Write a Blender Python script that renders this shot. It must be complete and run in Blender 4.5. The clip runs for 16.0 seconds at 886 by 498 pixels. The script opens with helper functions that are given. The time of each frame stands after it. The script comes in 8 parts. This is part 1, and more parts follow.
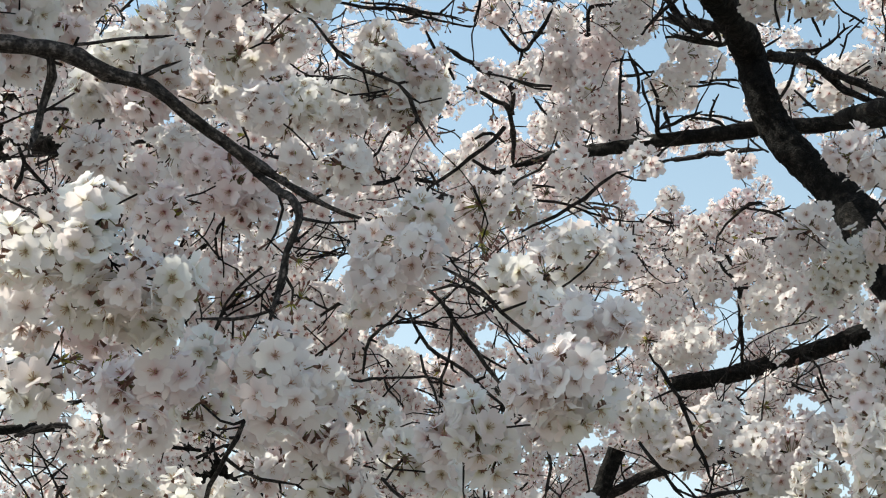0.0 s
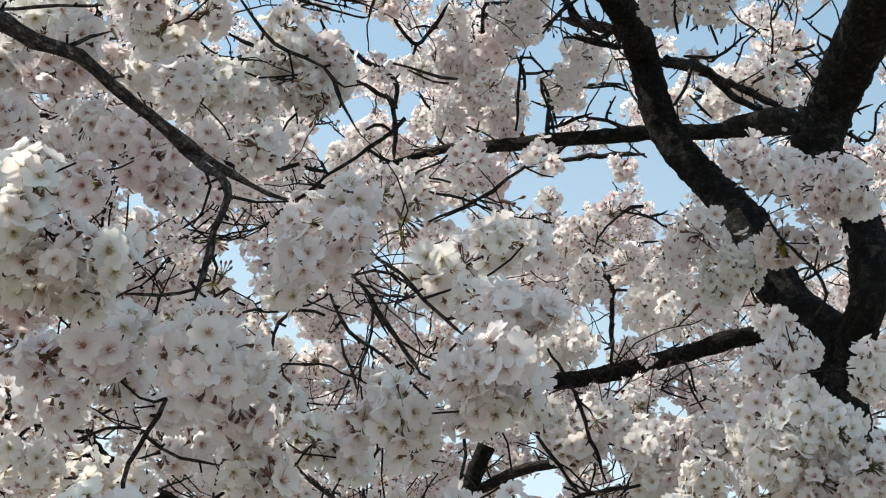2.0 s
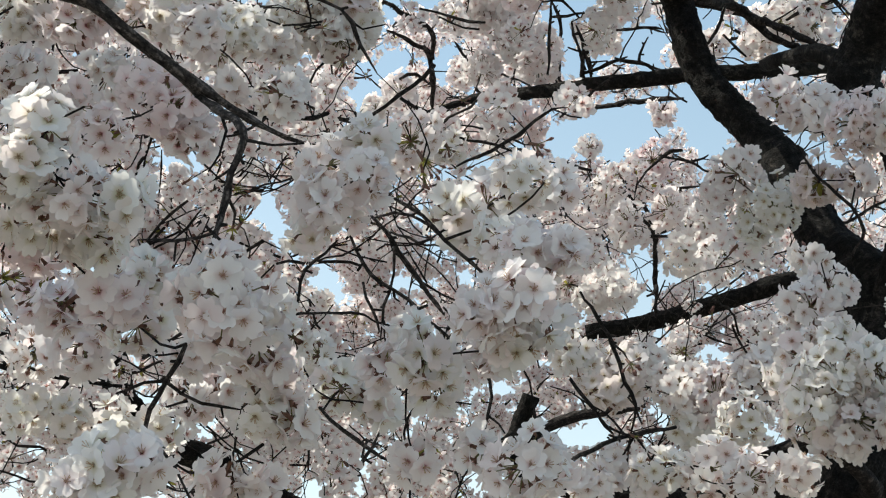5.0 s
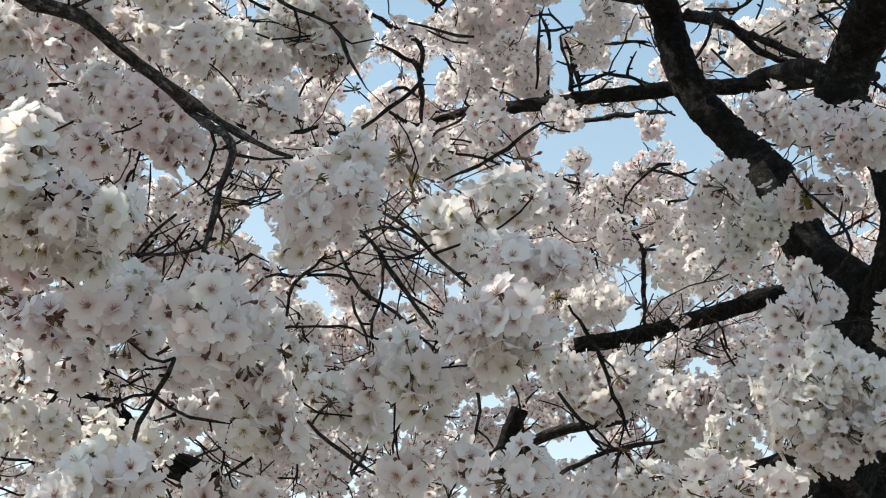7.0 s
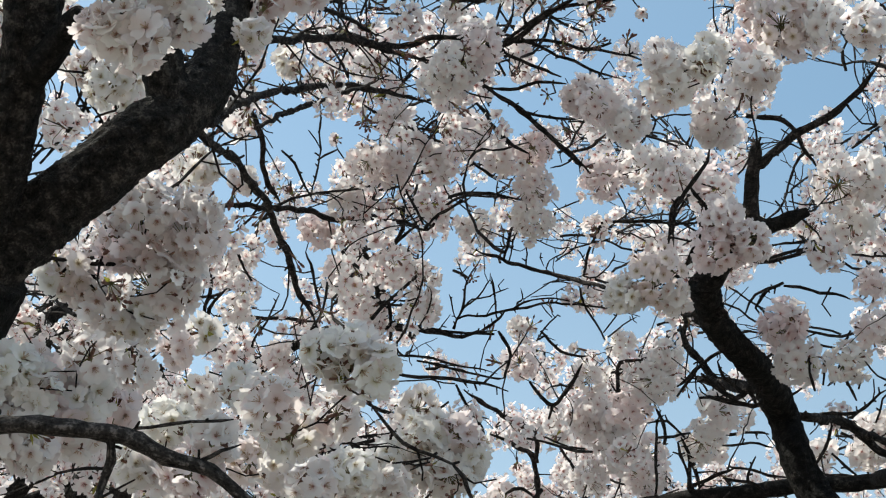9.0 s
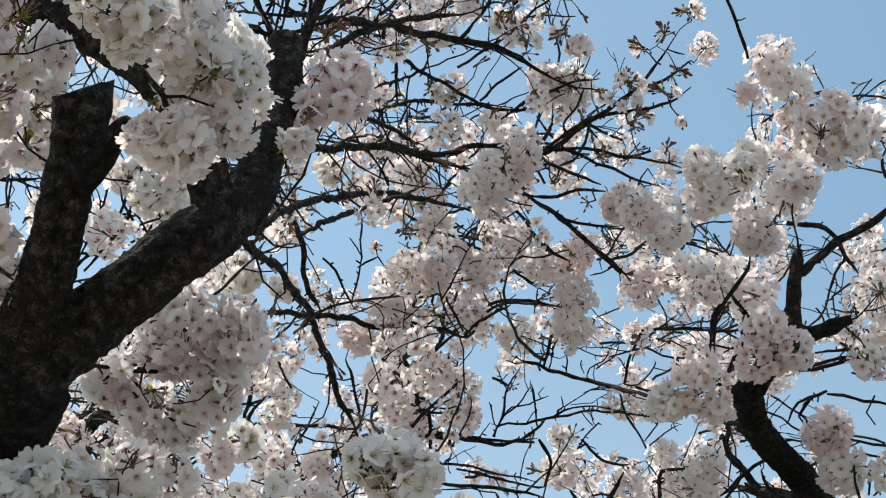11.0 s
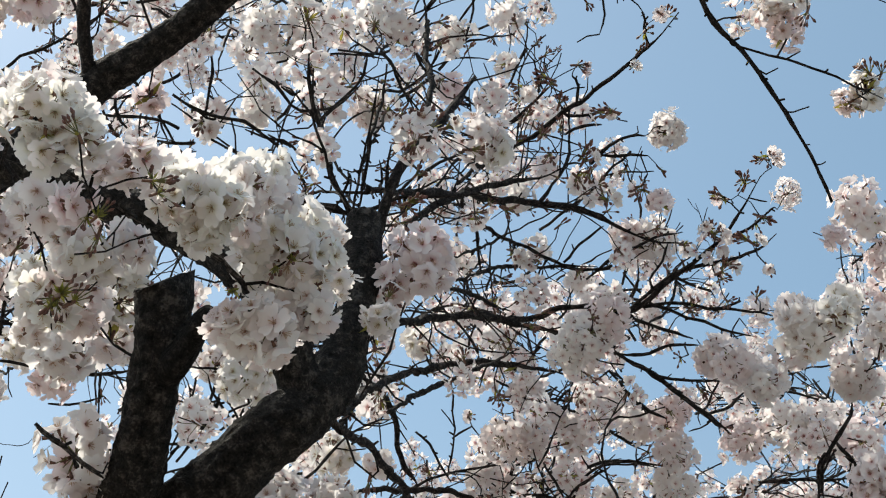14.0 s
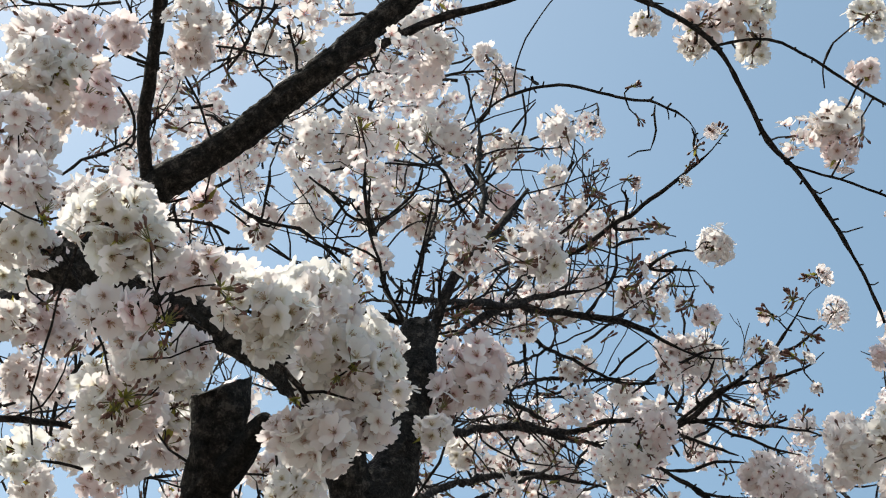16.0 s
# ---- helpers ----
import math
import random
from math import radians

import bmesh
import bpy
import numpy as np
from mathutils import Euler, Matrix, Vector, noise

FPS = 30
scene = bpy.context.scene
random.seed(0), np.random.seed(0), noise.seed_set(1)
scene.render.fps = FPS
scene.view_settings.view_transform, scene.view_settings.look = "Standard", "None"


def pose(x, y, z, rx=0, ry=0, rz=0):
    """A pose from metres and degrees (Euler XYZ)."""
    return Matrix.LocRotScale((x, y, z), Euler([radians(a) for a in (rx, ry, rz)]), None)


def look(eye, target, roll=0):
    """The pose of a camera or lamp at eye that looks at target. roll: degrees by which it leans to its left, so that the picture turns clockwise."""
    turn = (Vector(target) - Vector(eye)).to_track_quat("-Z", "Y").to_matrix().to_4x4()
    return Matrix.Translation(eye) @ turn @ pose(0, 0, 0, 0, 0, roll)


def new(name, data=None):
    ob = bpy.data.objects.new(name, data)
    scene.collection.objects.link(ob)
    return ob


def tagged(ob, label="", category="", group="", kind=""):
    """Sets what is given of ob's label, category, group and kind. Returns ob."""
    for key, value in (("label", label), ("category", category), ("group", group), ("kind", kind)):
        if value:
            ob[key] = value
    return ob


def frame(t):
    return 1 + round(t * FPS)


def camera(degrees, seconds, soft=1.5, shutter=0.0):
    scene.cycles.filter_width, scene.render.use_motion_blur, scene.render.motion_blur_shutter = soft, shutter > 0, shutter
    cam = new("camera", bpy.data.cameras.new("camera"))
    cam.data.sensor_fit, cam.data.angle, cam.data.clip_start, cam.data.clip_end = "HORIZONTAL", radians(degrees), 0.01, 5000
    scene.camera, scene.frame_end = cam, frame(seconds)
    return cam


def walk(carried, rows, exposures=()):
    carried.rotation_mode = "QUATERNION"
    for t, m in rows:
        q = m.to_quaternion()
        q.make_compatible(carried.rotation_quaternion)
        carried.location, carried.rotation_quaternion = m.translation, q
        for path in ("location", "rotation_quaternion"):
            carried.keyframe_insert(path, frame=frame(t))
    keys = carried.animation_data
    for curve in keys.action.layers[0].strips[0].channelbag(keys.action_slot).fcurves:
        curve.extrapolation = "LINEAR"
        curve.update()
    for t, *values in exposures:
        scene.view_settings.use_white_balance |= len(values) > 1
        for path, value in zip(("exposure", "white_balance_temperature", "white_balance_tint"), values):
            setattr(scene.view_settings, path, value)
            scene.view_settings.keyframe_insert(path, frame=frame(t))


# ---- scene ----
# Standing under blossoming cherry trees, looking up into the crowns.
import collections

cam = camera(30.08, 16.0, soft=1.1)


def aim(x, y, z, yaw, pitch, roll):
    return Matrix.Translation((x, y, z)) @ pose(0, 0, 0, 90 + pitch, 0, yaw) @ pose(0, 0, 0, 0, 0, roll)


# seconds, eye, yaw to the left, pitch, roll
PATH = [
    (0.0, 0.011, 0.017, 1.624, 1.19, 21.22, 0.69),
    (0.5, -0.027, -0.020, 1.614, 1.64, 21.28, 0.38),
    (1.0, -0.048, -0.000, 1.603, -0.20, 21.37, 1.23),
    (1.5, -0.109, 0.027, 1.607, -4.63, 21.11, -0.04),
    (2.0, -0.089, 0.026, 1.609, -4.45, 21.21, 0.97),
    (2.5, -0.065, 0.029, 1.607, -3.34, 21.25, 0.52),
    (3.0, -0.048, 0.037, 1.600, -2.92, 20.85, 0.64),
    (3.5, -0.037, 0.052, 1.591, -2.50, 20.10, 0.32),
    (4.0, -0.037, 0.052, 1.590, -2.23, 19.63, 0.46),
    (4.2, -0.040, 0.053, 1.591, -2.32, 19.52, 0.31),
    (6.5, -0.047, 0.045, 1.600, -2.85, 20.21, 0.50),
    (7.0, -0.045, 0.046, 1.597, -2.91, 20.14, 0.24),
    (7.5, -0.048, 0.045, 1.609, -2.36, 21.29, 0.44),
    (8.0, -0.062, 0.042, 1.634, -1.20, 23.80, 0.10),
    (8.5, -0.078, 0.005, 1.690, 0.14, 28.63, 0.04),
    (9.0, -0.064, -0.021, 1.695, 1.50, 32.43, 1.22),
    (9.5, -0.075, -0.017, 1.693, 2.54, 34.67, 1.93),
    (9.7, -0.077, -0.025, 1.691, 2.69, 34.91, 2.02),
    (11.8, -0.059, -0.017, 1.708, 3.96, 37.73, 2.06),
    (12.0, -0.051, -0.013, 1.714, 4.46, 38.32, 1.90),
    (12.5, -0.047, -0.005, 1.708, 5.75, 39.33, 1.70),
    (13.0, -0.048, 0.014, 1.706, 5.77, 39.31, 1.73),
    (13.5, -0.055, 0.015, 1.713, 6.19, 39.78, 1.50),
    (14.0, -0.065, -0.005, 1.724, 7.46, 41.66, 1.03),
    (14.5, -0.071, -0.014, 1.728, 8.79, 43.04, 2.06),
    (15.0, -0.085, -0.018, 1.727, 9.39, 43.90, 3.01),
    (15.5, -0.098, -0.025, 1.723, 9.33, 44.76, 3.50),
    (16.0, -0.103, -0.022, 1.722, 9.15, 45.32, 3.52)]
walk(cam, [(row[0], aim(*row[1:])) for row in PATH], [(0, 0.85, 6900, 2.6), (7.6, 0.85, 6900, 2.6), (8.5, 0.79, 6840, 2.2), (9, 0.76, 6820, 2.2), (12, 0.77, 7000, 4.4), (16, 0.70, 7080, 4.8)])

# ---- light ----
SUN_YAW, SUN_UP = 80, 60
world = bpy.data.worlds.new("sky")
scene.world = world
world.use_nodes = True
wn = world.node_tree.nodes
sky = wn.new("ShaderNodeTexSky")
sky.sky_type = "NISHITA"
sky.sun_disc = False
sky.sun_elevation = radians(SUN_UP)
sky.sun_rotation = radians(-SUN_YAW)
sky.air_density, sky.dust_density, sky.ozone_density = 1.0, 1.4, 1.6
haze = wn.new("ShaderNodeHueSaturation")
haze.inputs["Hue"].default_value, haze.inputs["Saturation"].default_value = 0.486, 1.0
# the haze takes the blue out of the sky towards the horizon
where = wn.new("ShaderNodeTexCoord")
height = wn.new("ShaderNodeSeparateXYZ")
paler = wn.new("ShaderNodeMapRange")
for slot, value in zip((1, 2, 3, 4), (0.15, 0.6, 0.55, 1.0)):
    paler.inputs[slot].default_value = value
world.node_tree.links.new(where.outputs["Generated"], height.inputs[0])
world.node_tree.links.new(height.outputs[2], paler.inputs[0])
world.node_tree.links.new(paler.outputs[0], haze.inputs["Saturation"])
world.node_tree.links.new(sky.outputs[0], haze.inputs["Color"])
world.node_tree.links.new(haze.outputs[0], wn["Background"].inputs[0])
wn["Background"].inputs[1].default_value = 0.125
sun = new("sun", bpy.data.lights.new("sun", "SUN"))
sun.data.energy, sun.data.angle, sun.data.color = 3.25, radians(0.5), (1.0, 0.965, 0.92)
to_sun = Vector((-math.sin(radians(SUN_YAW)) * math.cos(radians(SUN_UP)), math.cos(radians(SUN_YAW)) * math.cos(radians(SUN_UP)), math.sin(radians(SUN_UP))))
sun.matrix_world = look(to_sun * 50, (0, 0, 0))


# ---- materials ----
def material(name):
    mat = bpy.data.materials.new(name)
    mat.use_nodes = True
    nodes = mat.node_tree.nodes
    return mat, nodes, mat.node_tree.links, nodes["Principled BSDF"]


def ramp(nodes, stops):
    node = nodes.new("ShaderNodeValToRGB")
    elements = node.color_ramp.elements
    while len(elements) < len(stops):
        elements.new(0.5)
    for element, (at, colour) in zip(elements, stops):
        element.position, element.color = at, (*colour, 1)
    return node


def petal_material(name, heart, inner, outer, random_output, stops=(0.09, 0.2, 0.46)):
    """White petals that let light through, flushed with pink towards the heart of the flower, which is also darkened
    for the shade in it.
    """
    mat, nodes, links, shader = material(name)
    uv = nodes.new("ShaderNodeUVMap")
    split = nodes.new("ShaderNodeSeparateXYZ")
    links.new(uv.outputs[0], split.inputs[0])
    # the heart colour holds both the flush and the shade between the petals
    along = ramp(nodes, [(0.0, heart), (stops[0], heart), (stops[1], inner), (stops[2], outer), (1.0, outer)])
    links.new(split.outputs[1], along.inputs[0])
    if random_output == "object":
        info = nodes.new("ShaderNodeObjectInfo")
        chance = info.outputs["Random"]
    else:
        info = nodes.new("ShaderNodeNewGeometry")
        chance = info.outputs["Random Per Island"]
    tint = ramp(nodes, [(0.0, (1.0, 1.0, 0.985)), (0.6, (1.0, 0.985, 0.98)), (0.85, (1.0, 0.955, 0.95)), (1.0, (0.995, 0.91, 0.91))])
    links.new(chance, tint.inputs[0])
    mix = nodes.new("ShaderNodeMixRGB")
    mix.blend_type, mix.inputs[0].default_value = "MULTIPLY", 1.0
    links.new(along.outputs[0], mix.inputs[1])
    links.new(tint.outputs[0], mix.inputs[2])
    veins = nodes.new("ShaderNodeTexWave")
    veins.wave_type, veins.bands_direction = "BANDS", "X"
    veins.inputs["Scale"].default_value, veins.inputs["Distortion"].default_value = 2.2, 1.0
    links.new(uv.outputs[0], veins.inputs["Vector"])
    bump = nodes.new("ShaderNodeBump")
    bump.inputs["Strength"].default_value, bump.inputs["Distance"].default_value = 0.15, 0.0006
    links.new(veins.outputs[1], bump.inputs["Height"])
    shader.inputs["Roughness"].default_value = 0.65
    shader.inputs["Specular IOR Level"].default_value = 0.065
    links.new(mix.outputs[0], shader.inputs["Base Color"])
    links.new(bump.outputs[0], shader.inputs["Normal"])
    through_light = nodes.new("ShaderNodeBsdfTranslucent")
    links.new(mix.outputs[0], through_light.inputs[0])
    both = nodes.new("ShaderNodeMixShader")
    both.inputs[0].default_value = 0.5
    links.new(shader.outputs[0], both.inputs[1])
    links.new(through_light.outputs[0], both.inputs[2])
    links.new(both.outputs[0], nodes["Material Output"].inputs[0])
    return mat


def plain_material(name, dark, light, scale, rough=0.6, glow=0.0):
    mat, nodes, links, shader = material(name)
    spots = nodes.new("ShaderNodeTexNoise")
    spots.inputs["Scale"].default_value, spots.inputs["Detail"].default_value = scale, 6
    coords = nodes.new("ShaderNodeTexCoord")
    links.new(coords.outputs["Object"], spots.inputs["Vector"])
    tone = ramp(nodes, [(0.35, dark), (0.65, light)])
    links.new(spots.outputs[0], tone.inputs[0])
    links.new(tone.outputs[0], shader.inputs["Base Color"])
    shader.inputs["Roughness"].default_value = rough
    if glow:
        leaf = nodes.new("ShaderNodeBsdfTranslucent")
        links.new(tone.outputs[0], leaf.inputs[0])
        both = nodes.new("ShaderNodeMixShader")
        both.inputs[0].default_value = glow
        links.new(shader.outputs[0], both.inputs[1])
        links.new(leaf.outputs[0], both.inputs[2])
        links.new(both.outputs[0], nodes["Material Output"].inputs[0])
    return mat


def bark_material(name, dark, light, lichen_and_sun=None):
    """Cherry bark: cross-wise lenticels, cracks, lichen patches and highlights painted on the ridges. UV: x round the
    bough, y along it in metres.
    """
    mat, nodes, links, shader = material(name)
    uv = nodes.new("ShaderNodeUVMap")
    coords = nodes.new("ShaderNodeTexCoord")
    stretch = nodes.new("ShaderNodeMapping")
    stretch.inputs["Scale"].default_value = (7.0, 60.0, 1.0)
    links.new(uv.outputs[0], stretch.inputs[0])
    bands = nodes.new("ShaderNodeTexNoise")
    bands.inputs["Scale"].default_value, bands.inputs["Detail"].default_value, bands.inputs["Roughness"].default_value = 1.0, 7, 0.72
    links.new(stretch.outputs[0], bands.inputs["Vector"])
    rough = nodes.new("ShaderNodeTexNoise")
    rough.inputs["Scale"].default_value, rough.inputs["Detail"].default_value = 70, 8
    links.new(coords.outputs["Object"], rough.inputs["Vector"])
    large = nodes.new("ShaderNodeTexNoise")
    large.inputs["Scale"].default_value, large.inputs["Detail"].default_value = 17, 7
    links.new(coords.outputs["Object"], large.inputs["Vector"])
    fine = nodes.new("ShaderNodeTexNoise")
    fine.inputs["Scale"].default_value, fine.inputs["Detail"].default_value = 260, 4
    links.new(coords.outputs["Object"], fine.inputs["Vector"])
    cracks = nodes.new("ShaderNodeTexVoronoi")
    cracks.feature = "DISTANCE_TO_EDGE"
    cracks.inputs["Scale"].default_value = 1.0
    flat = nodes.new("ShaderNodeMapping")
    flat.inputs["Scale"].default_value = (9.0, 45.0, 1.0)
    links.new(uv.outputs[0], flat.inputs[0])
    warp = nodes.new("ShaderNodeMixRGB")
    warp.inputs[0].default_value = 0.4
    links.new(flat.outputs[0], warp.inputs[1])
    links.new(rough.outputs[1], warp.inputs[2])
    links.new(warp.outputs[0], cracks.inputs["Vector"])
    plates = nodes.new("ShaderNodeMapRange")
    plates.inputs[1].default_value, plates.inputs[2].default_value = 0.0, 0.22
    links.new(cracks.outputs[0], plates.inputs[0])
    coarse = nodes.new("ShaderNodeMixRGB")
    coarse.inputs[0].default_value = 0.5
    links.new(bands.outputs[0], coarse.inputs[1])
    links.new(rough.outputs[0], coarse.inputs[2])
    grain = nodes.new("ShaderNodeMixRGB")
    grain.inputs[0].default_value = 0.3
    links.new(coarse.outputs[0], grain.inputs[1])
    links.new(fine.outputs[0], grain.inputs[2])
    add = nodes.new("ShaderNodeMixRGB")
    add.blend_type, add.inputs[0].default_value = "MULTIPLY", 0.12
    links.new(grain.outputs[0], add.inputs[1])
    links.new(plates.outputs[0], add.inputs[2])
    # the last stop paints the light that catches the ridges
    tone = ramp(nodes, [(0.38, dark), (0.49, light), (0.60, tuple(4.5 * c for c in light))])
    links.new(add.outputs[0], tone.inputs[0])
    colour = tone.outputs[0]
    # pale patches: lichen, and sunlit bark put into the colour
    if lichen_and_sun:
        broken = nodes.new("ShaderNodeMixRGB")
        broken.inputs[0].default_value = 0.62
        links.new(large.outputs[0], broken.inputs[1])
        links.new(add.outputs[0], broken.inputs[2])
        patch = ramp(nodes, [(0.545, (0, 0, 0)), (0.61, (0.55, 0.55, 0.55))])
        links.new(broken.outputs[0], patch.inputs[0])
        over = nodes.new("ShaderNodeMixRGB")
        over.inputs[2].default_value = (*lichen_and_sun, 1)
        links.new(patch.outputs[0], over.inputs[0])
        links.new(colour, over.inputs[1])
        colour = over.outputs[0]
    links.new(colour, shader.inputs["Base Color"])
    shader.inputs["Roughness"].default_value = 0.85
    shader.inputs["Specular IOR Level"].default_value = 0.2
    bump = nodes.new("ShaderNodeBump")
    bump.inputs["Strength"].default_value, bump.inputs["Distance"].default_value = 1.0, 0.024
    links.new(add.outputs[0], bump.inputs["Height"])
    links.new(bump.outputs[0], shader.inputs["Normal"])
    return mat


PETAL = petal_material("petal", (0.46, 0.22, 0.20), (0.82, 0.71, 0.70), (0.895, 0.862, 0.860), "object")
PETAL_FAR = petal_material("petal_of_far_flowers", (0.42, 0.19, 0.17), (0.80, 0.67, 0.65), (0.895, 0.860, 0.860), "island", (0.19, 0.31, 0.5))
PETAL_PINK = petal_material("pink_petal", (0.44, 0.15, 0.16), (0.82, 0.67, 0.68), (0.895, 0.845, 0.852), "object", (0.11, 0.23, 0.52))
PETAL_GREEN = petal_material("petal_with_green_heart", (0.33, 0.28, 0.12), (0.76, 0.73, 0.60), (0.885, 0.868, 0.855), "object")
CALYX = plain_material("calyx", (0.10, 0.045, 0.03), (0.20, 0.095, 0.06), 400)
STEM = plain_material("flower_stem", (0.10, 0.12, 0.03), (0.20, 0.16, 0.06), 300, glow=0.2)
STAMEN = plain_material("stamen", (0.46, 0.30, 0.20), (0.62, 0.47, 0.33), 300)
BUD = plain_material("bud", (0.055, 0.022, 0.018), (0.24, 0.105, 0.085), 120, glow=0.1)
YOUNG_LEAF = plain_material("young_leaf", (0.20, 0.20, 0.03), (0.40, 0.36, 0.08), 60, glow=0.45)
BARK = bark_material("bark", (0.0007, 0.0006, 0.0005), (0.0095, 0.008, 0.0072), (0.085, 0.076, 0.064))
YOUNG_BARK = bark_material("bark_of_younger_limbs", (0.0018, 0.0015, 0.0013), (0.025, 0.0212, 0.0192), (0.085, 0.076, 0.066))
TWIG_BARK = bark_material("twig_bark", (0.005, 0.0042, 0.004), (0.026, 0.021, 0.0195))
# twig bark again, lightened to carry the daylight on near twigs
SUNLIT_TWIG_BARK = bark_material("sunlit_twig_bark", (0.012, 0.0095, 0.0088), (0.058, 0.049, 0.046))
GROUND = plain_material("trodden_earth", (0.115, 0.10, 0.082), (0.165, 0.152, 0.128), 1.7, 0.95)

# ---- ground ----
bm = bmesh.new()
bmesh.ops.create_grid(bm, x_segments=60, y_segments=60, size=1)
for v in bm.verts:
    v.co.x, v.co.y = (math.copysign(abs(c) ** 2.5 * 1500, c) for c in (v.co.x, v.co.y))
    v.co.z = 0.03 * noise.noise(v.co * 0.4) if v.co.length < 60 else 0
data = bpy.data.meshes.new("ground")
bm.to_mesh(data)
bm.free()
data.materials.append(GROUND)
tagged(new("ground", data), "bare trodden grey-brown earth under cherry trees", "ground", kind="structure")

# ---- flowers: vertex blocks that are stamped into clusters ----
UP = Vector((0, 0, 1))


class Block:
    """Vertices, faces, a UV for each vertex and a material slot for each face."""

    def __init__(self):
        self.verts, self.faces, self.uvs, self.slots = [], [], [], []

    def add(self, verts, faces, uvs, slot):
        first = len(self.verts)
        self.verts += verts
        self.uvs += uvs
        self.faces += [[first + i for i in face] for face in faces]
        self.slots += [slot] * len(faces)

    def stamp(self, other, m):
        self.add([m @ v for v in other.verts], other.faces, other.uvs, 0)
        self.slots[-len(other.faces):] = other.slots

    def mesh(self, name, materials, smooth=True):
        data = bpy.data.meshes.new(name)
        data.from_pydata([tuple(v) for v in self.verts], [], self.faces)
        layer = data.uv_layers.new(name="UVMap")
        corner = np.zeros(len(data.loops), np.int32)
        data.loops.foreach_get("vertex_index", corner)
        layer.data.foreach_set("uv", np.array(self.uvs, np.float32)[corner].ravel())
        for mat in materials:
            data.materials.append(mat)
        data.polygons.foreach_set("material_index", np.array(self.slots, np.int32))
        data.polygons.foreach_set("use_smooth", np.full(len(self.faces), smooth))
        data.update()
        return data


FLOWER_MATERIALS = [PETAL, CALYX, STEM, STAMEN, BUD, YOUNG_LEAF]
PINK_MATERIALS = [PETAL_PINK, CALYX, STEM, STAMEN, BUD, YOUNG_LEAF]
GREEN_MATERIALS = [PETAL_GREEN, CALYX, STEM, STAMEN, BUD, YOUNG_LEAF]
FAR_MATERIALS = [PETAL_FAR, CALYX, STEM, STAMEN, BUD, YOUNG_LEAF]


def thin(block, a, b, ra, rb, slot, sides=3):
    """A thin stalk from a to b."""
    way = (b - a).normalized()
    side = way.orthogonal().normalized()
    other = way.cross(side)
    verts = []
    for at, r in ((a, ra), (b, rb)):
        verts += [at + r * (math.cos(k * math.tau / sides) * side + math.sin(k * math.tau / sides) * other) for k in range(sides)]
    block.add(verts, [(k, (k + 1) % sides, sides + (k + 1) % sides, sides + k) for k in range(sides)], [(0.5, 0.5)] * len(verts), slot)


